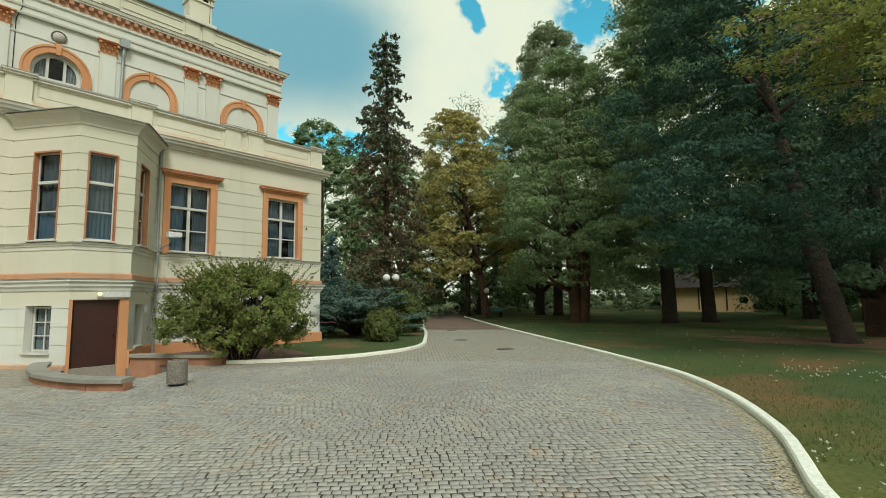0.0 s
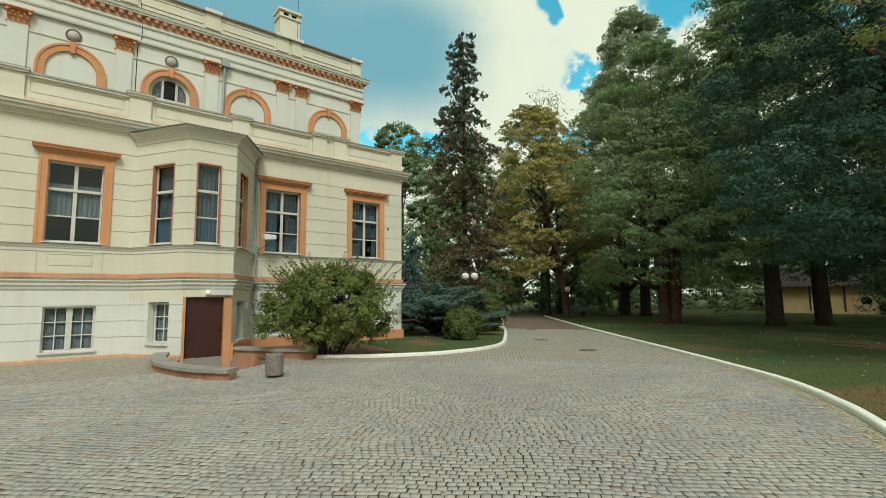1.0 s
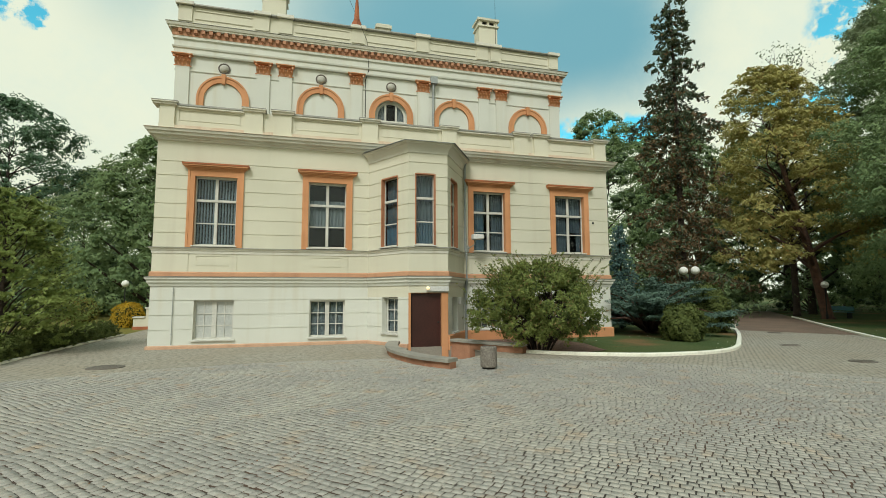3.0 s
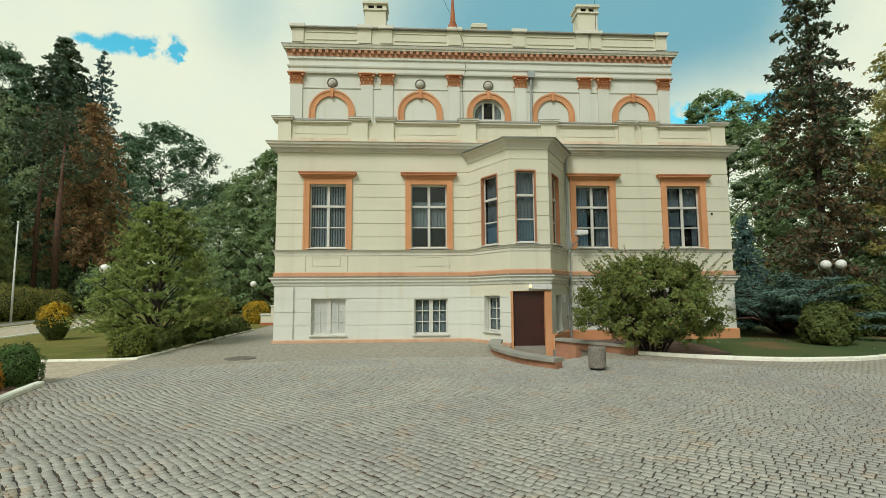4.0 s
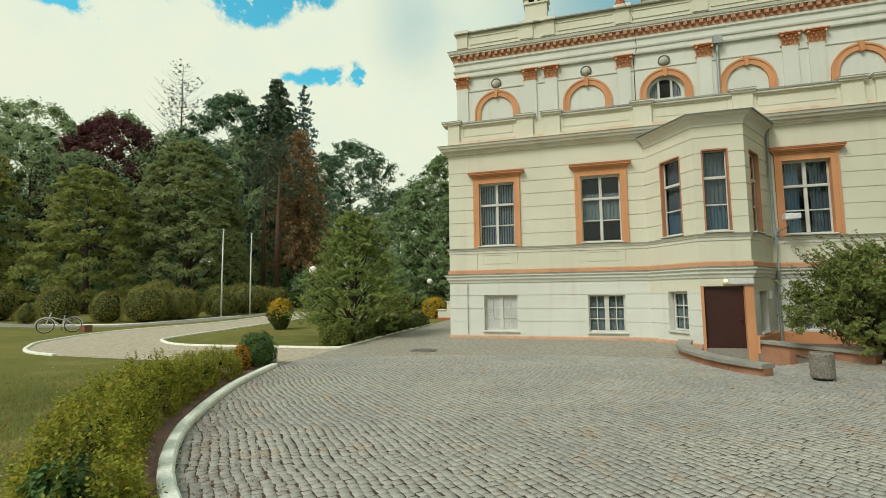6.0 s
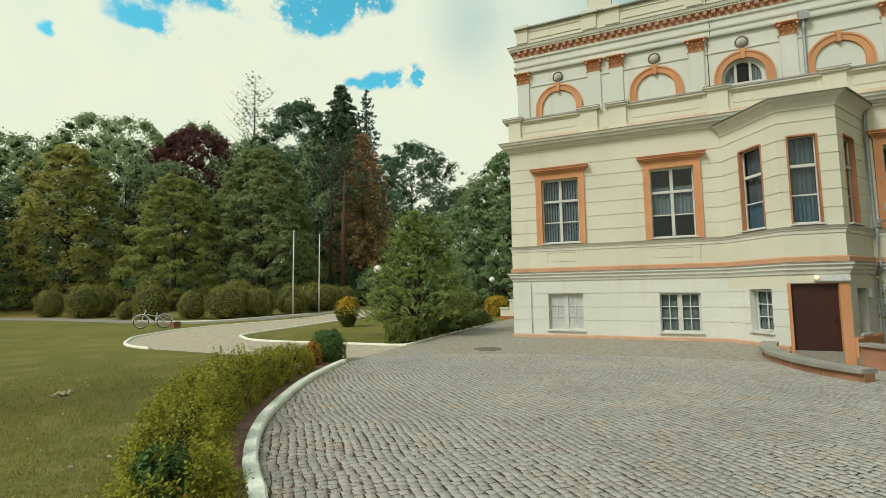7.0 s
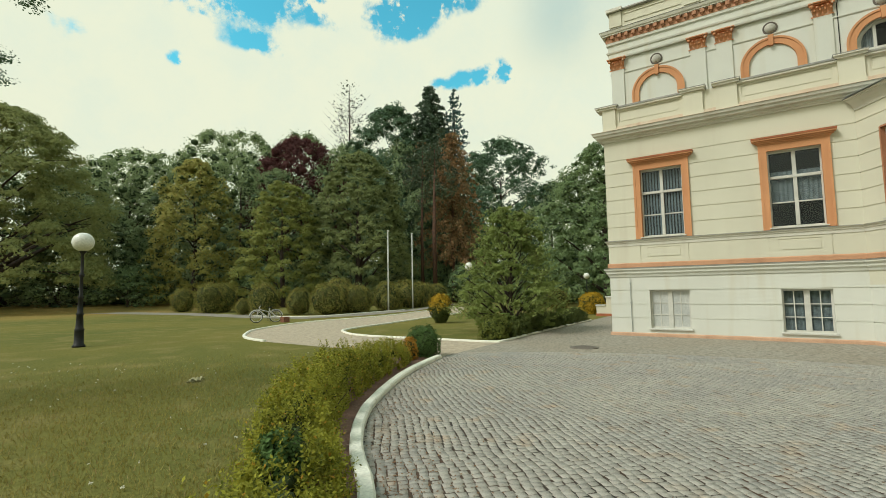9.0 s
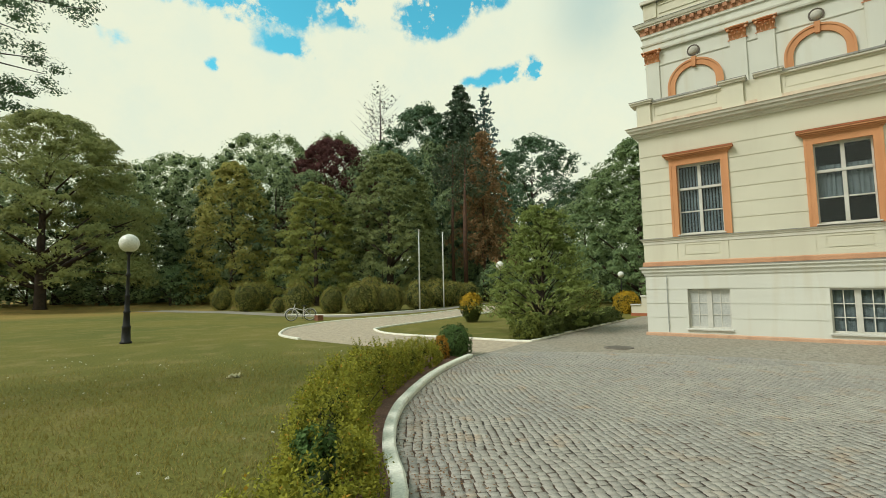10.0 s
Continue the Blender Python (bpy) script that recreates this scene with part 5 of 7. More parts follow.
def broadleaf(label, at, H, R, base, mat, seed, profile="ovate", n=120, per=200, size=0.28, trunk=0.35, bark=None, stems=1, lean=(0, 0), flat=0.62, clump=0.26, limbs=12, squash=1.0, splay=3.0, category="tree", name="tree", inner=0.5, spread=0.45, group="", core=0.0, under=0.3, lobes=0.8, foot=0.0, high_from=0.0, split=0, low=0.9):
    rng = np.random.default_rng(seed)
    t = thing(name, label, category, (0, 0, 0), group)
    c, r = crown_clumps(rng, H, R, base, profile, n, flat, clump, inner, lobes, low)
    c[:, 0] += lean[0] * c[:, 2] / H
    c[:, 1] += lean[1] * c[:, 2] / H
    bm = bmesh.new()
    for s in range(stems):
        an = 2 * math.pi * s / stems + seed
        off = Vector((math.cos(an), math.sin(an), 0)) * (max(trunk * 0.9, foot * (0.4 + 0.6 * abs(math.sin(5.0 * s)))) if stems > 1 else 0)
        top = H * (0.82 if s == 0 else 0.7)
        pts, rad = [], []
        for k in range(9):
            u = k / 8
            p = off * (1 + splay * u) + Vector((lean[0] * u * 0.85, lean[1] * u * 0.85, top * u))
            p += Vector((math.sin(seed + 3 * u), math.cos(seed * 2 + 2.5 * u), 0)) * 0.018 * H * u
            pts.append(p)
            rad.append(trunk * (1.45 if k == 0 else 1.0) * (1 - u) ** 0.8 + 0.02)
        pts[0].z = -0.15
        pts.insert(1, pts[0].lerp(pts[1], 0.12) + Vector((0, 0, 0.1)))
        rad.insert(1, trunk * 1.05)
        tube(bm, pts, rad, 10)
        high = np.flatnonzero(c[:, 2] > base + high_from * (H - base))
        pick = rng.choice(high, min(limbs, len(high)), replace=False)
        for j in pick:
            zz = max(base * 0.7, c[j, 2] - 0.55 * math.hypot(c[j, 0], c[j, 1]) - 0.5)
            u = min(0.92, zz / top)
            k = u * 8
            i0 = min(7, int(k))
            org = [p for i, p in enumerate(pts) if i != 1]
            a = org[i0].lerp(org[i0 + 1], k - i0)
            r0 = trunk * (1 - u) ** 0.8 * 0.5 + 0.02
            lp = limb_points(rng, a, c[j])
            tube(bm, lp, [r0, r0 * 0.8, r0 * 0.55, r0 * 0.35, r0 * 0.12 + 0.008], 6)
    part("trunk", bm, bark or BARK, t, "", True)
    k = split or max(3, min(7, per // 26))
    cb, rb_ = boughs(rng, c, r, k) if k > 1 else (c, r)
    v, f = billows(rng, cb, rb_, per // k, size, (lean[0] * 0.5, lean[1] * 0.5, base + 0.3 * (H - base)), spread, under=under, tuck=0.35)
    me = array_mesh("crown", v, f, mat)
    attach(new("crown", me), t)
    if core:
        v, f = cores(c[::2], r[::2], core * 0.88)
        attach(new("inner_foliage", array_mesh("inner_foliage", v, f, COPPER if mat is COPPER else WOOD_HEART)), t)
    t.matrix_basis = pose(at[0], at[1], rise(at[0], at[1])) @ Matrix.Diagonal((squash, squash, 1, 1))
    return t


def conifer(label, at, H, R, base, mat, seed, levels=42, per=6, size=0.30, trunk=0.3, bark=None, gaps=0.12, name="tree", category="conifer", droop=0.35, spray=26, bare=0.0, taper=0.62, browned=None):
    rng = np.random.default_rng(seed)
    t = thing(name, label, category, (0, 0, 0))
    bm = bmesh.new()
    tube(bm, [(0, 0, -0.1), (0, 0, H * 0.3), (0.05, 0.03, H * 0.65), (0, 0, H)], [trunk, trunk * 0.75, trunk * 0.4, 0.02], 9)
    P, S = [], []
    for k in range(levels):
        u = (k + 0.5) / levels
        z = base + (H - base) * u
        Lr = R * (1.02 - u) ** taper * (0.75 + 0.35 * rng.random())
        for j in range(per):
            if rng.random() < gaps:
                continue
            a = 2 * math.pi * (j + rng.random() * 0.7) / per + k * 1.3
            Lb = max(0.25, Lr * (0.7 + 0.45 * rng.random()))
            tip = np.array([math.cos(a) * Lb, math.sin(a) * Lb, z - droop * Lb])
            mid = np.array([math.cos(a) * Lb * 0.5, math.sin(a) * Lb * 0.5, z - droop * Lb * 0.2])
            if k % 2 == 0 or bare:
                tube(bm, [(0, 0, z), tuple(mid), tuple(tip)], [0.045 * (1 - u) + 0.012, 0.03 * (1 - u) + 0.01, 0.006], 4)
            if rng.random() < bare:
                continue
            m = max(3, int(spray * Lb / R) + 2)
            w = rng.random(m) ** 0.75
            q = np.where(w[:, None] < 0.5, w[:, None] * 2 * (mid - np.array([0, 0, z])) + np.array([0, 0, z]), mid + (w[:, None] - 0.5) * 2 * (tip - mid))
            q[:, 2] += 0.10 * Lb * np.maximum(w - 0.7, 0) / 0.3
            across = np.array([-math.sin(a), math.cos(a), 0])
            q = q + across * (rng.normal(size=(m, 1)) * 0.17 * Lb * (1.08 - w[:, None])) + rng.normal(size=q.shape) * 0.05
            q[:, 2] -= np.abs(rng.normal(size=m)) * 0.07 * Lb
            P.append(q)
    part("trunk", bm, bark or BARK, t, "", True)
    P = np.concatenate(P)
    if browned:
        low = P[:, 2] + rng.normal(size=len(P)) * 0.12 * H < 0.56 * H
        v, f = leaves(rng, P[low], np.full_like(P[low], size * 0.45), 3, size, aspect=0.38, shell=0.2, up=0.5, droop=0.55, spread=0.5)
        tagged(attach(new("lower_crown", array_mesh("lower_crown", v, f, browned)), t), "browning lower boughs")
        P = P[~low]
    v, f = leaves(rng, P, np.full_like(P, size * 0.45), 3, size, aspect=0.38, shell=0.2, up=0.5, droop=0.55, spread=0.5)
    attach(new("crown", array_mesh("crown", v, f, mat)), t)
    t.matrix_basis = pose(at[0], at[1], rise(at[0], at[1]))
    return t


def at_copy(ob, x, y, turn, s=1.0, sz=None, label=""):
    q = copy_thing(ob, pose(x, y, rise(x, y), 0, 0, turn) @ Matrix.Diagonal((s, s, sz or s, 1)))
    return tagged(q, label)


G_DEEP = leaf_material("deep_green_leaves", (0.052, 0.108, 0.076), (0.165, 0.245, 0.135), through=0.28)
G_LINDEN = leaf_material("linden_leaves", (0.155, 0.190, 0.080), (0.370, 0.385, 0.150), through=0.45)
G_TEAL = leaf_material("dark_bluish_leaves", (0.022, 0.056, 0.042), (0.070, 0.128, 0.080), through=0.2)
G_MID = leaf_material("mid_green_leaves", (0.095, 0.160, 0.080), (0.260, 0.335, 0.145), through=0.36)
G_OLIVE = leaf_material("olive_green_leaves", (0.145, 0.175, 0.050), (0.330, 0.345, 0.100), (0.44, 0.35, 0.10), 0.03, 0.4)
G_YELLOW = leaf_material("yellowing_leaves", (0.210, 0.215, 0.060), (0.46, 0.43, 0.13), (0.42, 0.30, 0.09), 0.05)
G_BRIGHT = leaf_material("fresh_green_leaves", (0.115, 0.175, 0.052), (0.350, 0.405, 0.125), through=0.45, vary=0.8)
LILAC = leaf_material("lilac_leaves", (0.038, 0.070, 0.022), (0.245, 0.280, 0.078), (0.30, 0.20, 0.09), 0.04, 0.3, clump=1.2, vary=1.0)
G_LIGHT = leaf_material("silvery_green_leaves", (0.150, 0.195, 0.115), (0.340, 0.390, 0.225))
G_MAPLE = leaf_material("turning_maple_leaves", (0.250, 0.235, 0.075), (0.480, 0.430, 0.150), (0.42, 0.27, 0.09), 0.05)
# Far wood leaves, lightened in colour to stand for haze before them.
G_HAZE = leaf_material("haze_lightened_leaves", (0.125, 0.185, 0.098), (0.320, 0.385, 0.185), through=0.48)
COPPER = leaf_material("copper_beech_leaves", (0.060, 0.028, 0.030), (0.150, 0.062, 0.056))
NEEDLE = leaf_material("dark_spruce_needles", (0.045, 0.076, 0.052), (0.120, 0.145, 0.085), (0.200, 0.125, 0.065), 0.10, 0.15)
NEEDLE_FIR = leaf_material("dark_fir_needles", (0.045, 0.082, 0.056), (0.125, 0.170, 0.105), through=0.15)
NEEDLE_BROWN = leaf_material("browning_spruce_needles", (0.085, 0.062, 0.036), (0.200, 0.130, 0.066), (0.10, 0.13, 0.075), 0.35, 0.15)
NEEDLE_BLUE = leaf_material("blue_spruce_needles", (0.055, 0.110, 0.100), (0.130, 0.210, 0.190), through=0.1)
NEEDLE_RUST = leaf_material("rusty_dead_needles", (0.215, 0.125, 0.060), (0.42, 0.255, 0.125), (0.11, 0.12, 0.065), 0.22, through=0.2)
JUNIPER = leaf_material("grey_green_juniper", (0.038, 0.078, 0.060), (0.140, 0.205, 0.150), through=0.15)
YEW = leaf_material("dark_yew_leaves", (0.040, 0.066, 0.022), (0.135, 0.155, 0.044), through=0.15)
CLIPPED = leaf_material("clipped_shrub_leaves", (0.034, 0.044, 0.013), (0.330, 0.305, 0.075), (0.220, 0.140, 0.050), 0.10, 0.2, clump=1.2, vary=1.0)
GOLDEN = leaf_material("golden_shrub_leaves", (0.20, 0.135, 0.014), (0.62, 0.40, 0.035), through=0.25, clump=2.0, vary=1.0)
HEDGE_LEAF = leaf_material("box_hedge_leaves", (0.022, 0.046, 0.008), (0.385, 0.365, 0.048), (0.55, 0.30, 0.045), 0.022, 0.3, clump=1.6, vary=1.0)
OLIVE_JUNIPER = leaf_material("olive_juniper_needles", (0.060, 0.085, 0.018), (0.190, 0.205, 0.045), through=0.15, clump=2.0)
HEDGE_DARK = leaf_material("dark_hedge_leaves", (0.032, 0.074, 0.022), (0.120, 0.190, 0.056), through=0.2, clump=1.6)
HEDGE_ORANGE = leaf_material("orange_hedge_leaves", (0.30, 0.14, 0.022), (0.52, 0.27, 0.036), through=0.3)
# Inner foliage: the shade inside bushes and crowns is put into these dark tones.
HEART = leaf_material("inner_leaves_painted_dark", (0.022, 0.034, 0.012), (0.050, 0.066, 0.022), through=0.1)
WOOD_HEART = leaf_material("inner_leaves_toned_for_shade", (0.050, 0.078, 0.042), (0.090, 0.125, 0.066), through=0.1)
G_ROUND = leaf_material("yellowish_round_crown_leaves", (0.125, 0.160, 0.070), (0.290, 0.320, 0.125), through=0.4)
BLOSSOM = leaf_material("dry_cream_blossom", (0.30, 0.22, 0.15), (0.48, 0.38, 0.28), through=0.3)


def shrub(label, at, w, h, mat, seed, count=5000, size=0.07, name="shrub", category="shrub", lumps=0.07, aspect=0.55, group="", power=2.4, foot=None):
    """A clipped or round bush: short stems, a dense heart and a rind of small leaves down to the ground."""
    rng = np.random.default_rng(seed)
    t = thing(name, label, category, (0, 0, 0), group)
    bm = bmesh.new()
    for k in range(7):
        a = k * 0.9
        tube(bm, [(0.06 * w * math.cos(a), 0.06 * w * math.sin(a), -0.03), (0.15 * w * math.cos(a), 0.15 * w * math.sin(a), h * 0.35), (0.3 * w * math.cos(a), 0.3 * w * math.sin(a), h * 0.7)], [0.03 * w + 0.01, 0.02 * w + 0.008, 0.006], 5)
    part("stem_cluster", bm, BARK, t)
    ph = rng.random(6) * 6.283

    def swell(d):
        a = np.arctan2(d[:, 1], d[:, 0])
        return 1 + lumps * (np.sin(3 * a + 4 * d[:, 2] + ph[0]) + 0.8 * np.sin(5 * a - 6 * d[:, 2] + ph[1]) + 0.6 * np.sin(9 * a + 9 * d[:, 2] + ph[2]))

    def shape(d, k):
        q = d / (np.sum(np.abs(d) ** power, 1, keepdims=True) ** (1 / power))
        p = q * np.array([w / 2, w / 2, h * 0.56]) * (swell(d)[:, None] * k)
        p[:, 2] += h * 0.44
        low = p[:, 2] < 0.02
        p[low, 2] = 0.02 + 0.05 * rng.random(low.sum())
        return p

    d = unit(rng.normal(size=(count, 3)))
    d[:, 2] = np.where(d[:, 2] < -0.75, -d[:, 2], d[:, 2])
    p = shape(d, 0.88 + 0.15 * rng.random((count, 1)))
    nrm = unit(d + rng.normal(size=p.shape) * 0.55 + np.array([0, 0, 0.2]))
    ax = unit(np.cross(nrm, rng.normal(size=p.shape)))
    sd = unit(np.cross(nrm, ax))
    L = size * (0.6 + 0.8 * rng.random((count, 1)))
    v = np.stack([p - ax * L / 2, p + sd * L * aspect / 2, p + ax * L / 2, p - sd * L * aspect / 2], 1).reshape(-1, 3)
    v[:, 2] = np.maximum(v[:, 2], 0.008)
    if foot:
        low = np.repeat(p[:, 2] + rng.normal(size=count) * 0.1 * h < 0.55 * h, 4)
        v[:, :2] = np.where(low[:, None], v[:, :2] * (0.55 + 0.9 * v[:, 2:3] / h), v[:, :2])
        vl = v[low]
        v = v[~low]
        tagged(attach(new("lower_leaves", array_mesh("lower_leaves", vl, np.arange(len(vl)).reshape(-1, 4), foot)), t), "browned lower leaves")
    attach(new("leaves", array_mesh("leaves", v, np.arange(len(v)).reshape(-1, 4), mat)), t)
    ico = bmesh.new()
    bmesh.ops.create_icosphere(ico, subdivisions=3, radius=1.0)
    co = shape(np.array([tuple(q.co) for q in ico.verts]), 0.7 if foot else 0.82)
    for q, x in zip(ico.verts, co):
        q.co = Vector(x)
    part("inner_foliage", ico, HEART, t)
    t.matrix_basis = pose(at[0], at[1], rise(at[0], at[1]))
    return t


# ---------------------------------------------------------------- trees of the park, towards the drive
conifer("tall dark spruce with browning lower boughs beside the drive", (-8.6, 29.4), 22.9, 4.3, 1.5, NEEDLE, 11, levels=28, per=8, size=0.30, trunk=0.26, droop=0.36, spray=92, gaps=0.30, taper=0.50, browned=NEEDLE_BROWN)
conifer("small blue spruce behind the house corner", (-3.9, 21.1), 5.5, 1.3, 0.3, NEEDLE_BLUE, 12, levels=26, per=8, size=0.16, trunk=0.08, droop=0.2, spray=20)
broadleaf("old park tree with three dark stems and hanging foliage", (2.8, 37.4), 18.5, 5.8, 3.0, G_MID, 21, "ovate", 230, 420, 0.17, 0.36, BARK_RED, stems=3, flat=0.42, limbs=9)
broadleaf("tall park tree with thick dark trunk", (8.5, 38.5), 25.0, 6.6, 3.4, G_MID, 22, "column", 260, 420, 0.19, 0.46, flat=0.36, clump=0.26, high_from=0.25)
broadleaf("tall park tree with dark trunk and spreading foliage", (10.4, 40.3), 25.0, 7.4, 3.6, G_DEEP, 23, "column", 260, 420, 0.19, 0.42, flat=0.36, clump=0.26, high_from=0.25)
broadleaf("big leaning park tree with grey-brown trunk", (17.5, 27.9), 17.5, 6.0, 3.4, G_TEAL, 24, "dome", 560, 250, 0.135, 0.37, lean=(-3.2, 0.8), flat=0.38, limbs=10, clump=0.15, under=0.5, inner=0.35, high_from=0.5, low=1.5)
broadleaf("tall silvery-green poplar-like tree", (-4.2, 47.4), 28.0, 5.8, 5.0, G_LIGHT, 25, "ovate", 290, 250, 0.25, 0.45, flat=0.6, clump=0.20)
broadleaf("maple with yellowing leaves and pale trunk", (-7.3, 40.2), 18.0, 5.2, 3.6, G_MAPLE, 26, "ovate", 260, 190, 0.24, 0.34, BARK_RED, flat=0.5, lean=(-2.2, -1.9), limbs=26, clump=0.21, high_from=0.15)
broadleaf("half-bare tree with thin grey twigs", (-11.2, 42.3), 21.0, 4.2, 7.0, G_LIGHT, 27, "round", 110, 16, 0.22, 0.24, limbs=100, flat=0.8, core=0)
broadleaf("dark park tree over the lawn", (-6.7, 48.3), 22.0, 5.6, 3.0, G_MID, 28, "ovate", 150, 230, 0.26, 0.45)
far_a = broadleaf("large green tree of the park wood", (-34.0, 40.6), 24.0, 7.5, 2.0, G_MID, 31, "dome", 260, 62, 0.36, 0.4, BARK, clump=0.15, flat=0.7, core=0.62, inner=0.6, split=1)
far_b = broadleaf("large dark green tree of the park wood", (-26.0, 44.0), 21.5, 6.5, 1.2, G_MID, 32, "ovate", 240, 62, 0.35, 0.4, flat=0.65, clump=0.15, core=0.62, inner=0.6, split=1)
far_c = broadleaf("dark green tree behind the leaning tree", (15.0, 48.0), 22.0, 6.5, 2.6, G_DEEP, 34, "ovate", 150, 260, 0.26, 0.4, flat=0.6, clump=0.24, inner=0.5)
for k, (o, x, y, s, lab) in enumerate((
        (far_b, -20.5, 53.0, 0.9, ""), (far_a, -29.0, 58.0, 0.85, ""), (far_b, -14.0, 62.0, 0.95, ""), (far_b, -23, 70, 1.0, ""), (far_a, -5.0, 70.0, 0.95, ""), (far_b, 9.0, 73.0, 1.15, ""),
        (far_c, 22.0, 43.0, 1.0, ""), (far_b, 14.5, 76.0, 1.0, ""), (far_a, -44.0, 52.0, 1.0, ""), (far_a, -19.0, 40.5, 0.66, ""), (far_a, -41.0, 30.0, 0.9, ""), (far_b, 28, 60, 1.2, ""), (far_b, -6, 82, 1.1, ""), (far_b, 4, 80, 1.1, ""), (far_b, 19.5, 62, 0.9, ""), (far_b, 24, 70, 1.0, ""), (far_b, 20.5, 52, 0.7, ""), (far_a, -13.5, 47.0, 0.72, ""), (far_c, 18.2, 46.5, 0.95, ""), (far_c, 18.7, 33.8, 0.85, ""))):
    at_copy(o, x, y, 47 * k, s)
# low growth under the wood
under = broadleaf("dark undergrowth shrub beneath the trees", (-16.0, 50.0), 4.2, 3.0, 0.3, G_MID, 33, "dome", 70, 36, 0.24, 0.08, flat=0.8, clump=0.24, core=0.5, name="shrub", category="shrub", limbs=6, split=1)
for k, (x, y, s) in enumerate(((-24, 47.5, 1.0), (-28, 52, 1.2), (-12, 56, 0.9), (-3, 60, 0.9), (13.0, 53.0, 1.0), (16.0, 58.0, 1.0), (12.0, 63, 0.9), (-20, 60, 1.2), (-31, 44, 1.2), (-12.0, 34.5, 0.9), (-14, 30, 1.0), (-10.5, 26.5, 0.9), (5, 74, 1.3), (-8, 72, 1.2), (0, 68, 1.3), (9, 80, 1.5), (14, 82, 1.6), (19, 70, 1.4), (23, 62, 1.3), (27, 52, 1.2), (-14, 70, 1.4), (-19, 66, 1.3), (-2, 77, 1.5), (20, 54, 1.0), (24, 48, 1.1))):
    at_copy(under, x, y, 71 * k, s)


def near_boughs(label, trunk_at, H, trunk, tips, mat, seed, per, size, blossom=False, spread_r=0.9, wide=3.4, tight=1.0):
    rng = np.random.default_rng(seed)
    t = thing("tree", label, "tree", (*trunk_at, 0))
    bm = bmesh.new()
    x, y = trunk_at
    stem = [(x, y, -0.1), (x, y, H * 0.35), (x + 0.2, y - 0.1, H * 0.7), (x + 0.1, y, H)]
    tube(bm, stem, [trunk, trunk * 0.8, trunk * 0.55, 0.04], 10)
    cs = []
    for p in tips:
        lp = limb_points(rng, (x, y, p[2] - 0.8 + rng.random() * 0.6), p, 0.10, 6)
        tube(bm, lp, [0.10, 0.08, 0.055, 0.04, 0.022, 0.008], 6)
        for u in (0.55, 0.7, 0.85, 1.0):
            q = lp[0].lerp(lp[-1], u) if u < 1 else lp[-1]
            for m in range(3):
                cs.append(np.array(q) + rng.normal(size=3) * np.array([0.5, 0.5, 0.22]) * spread_r)
    for k in range(150):
        a, z = rng.random() * 6.283, H * (0.45 + 0.6 * rng.random())
        rr = wide * math.sqrt(rng.random()) * (1.1 - z / H * 0.5)
        cs.append(np.array([x + rr * math.cos(a) * 0.8 , y + rr * math.sin(a), z]))
    part("trunk", bm, BARK, t, "", True)
    cs = np.array(cs)
    rad = np.stack([np.full(len(cs), 0.48), np.full(len(cs), 0.48), np.full(len(cs), 0.2)], 1) * tight * (0.7 + 0.6 * rng.random((len(cs), 1)))
    v, f = leaves(rng, cs, rad, per, size, aspect=0.5, shell=0.1, up=1.0, droop=0.2, spread=0.45)
    attach(new("crown", array_mesh("crown", v, f, mat)), t)
    if blossom:
        k = rng.choice(len(cs), 60)
        v, f = leaves(rng, cs[k] - np.array([0, 0, 0.18]), np.full((60, 3), 0.13), 40, 0.06, aspect=0.9, shell=0.1)
        attach(new("blossom", array_mesh("blossom", v, f, BLOSSOM)), t)
        tagged(t.children[-1], "dry cream flower clusters")
    return t


# Boughs in view are real; the wide unseen crown is added to shade the lawn.
near_boughs("robinia with yellow-green leaves and dry blossom over the kerb", (21.8, 22.0), 13.0, 0.3,
            [(16.1, 19.3, 8.6), (17.0, 19.4, 8.9), (18.0, 18.6, 7.9), (18.9, 18.4, 7.5), (17.3, 19.4, 7.8), (18.2, 19.4, 7.3), (19.0, 18.4, 6.6), (16.5, 19.6, 7.7), (17.4, 20.4, 7.0)], G_OLIVE, 41, 75, 0.12, True, wide=5.6)
near_boughs("big tree whose boughs hang over the lawn", (21.5, -9.5), 12.0, 0.35,
            [(16.5, -6.8, 7.3), (15.9, -6.7, 7.7), (15.4, -6.6, 7.7), (16.3, -6.8, 6.9), (16.2, -6.7, 6.4), (15.95, -6.7, 6.15), (16.5, -6.8, 5.8), (16.2, -6.7, 5.65), (17.0, -6.9, 6.5), (17.1, -6.9, 5.7), (16.8, -6.8, 5.4)], G_DEEP, 42, 130, 0.062, spread_r=0.45, tight=0.62)

# ---------------------------------------------------------------- the wood beyond the lawn
broadleaf("wide old linden with dark trunk on the far lawn", (3.6, -65.5), 22.0, 11.8, 3.4, G_LINDEN, 51, "dome", 760, 105, 0.34, 0.60, flat=0.5, clump=0.10, limbs=26, lobes=0.4, inner=0.55, split=1)
wa = broadleaf("tall green tree at the edge of the wood", (-31.0, -79.6), 30.0, 12.5, 0.5, G_HAZE, 52, "dome", 420, 36, 0.50, 0.5, flat=0.8, clump=0.15, core=0.45, lobes=0.45, inner=0.72, split=1)
wb_ = broadleaf("tall dark green tree at the edge of the wood", (-17.0, -83.0), 24.0, 11.5, 0.3, G_HAZE, 53, "dome", 360, 32, 0.50, 0.5, flat=0.8, clump=0.15, core=0.45, lobes=0.45, inner=0.72, split=1)
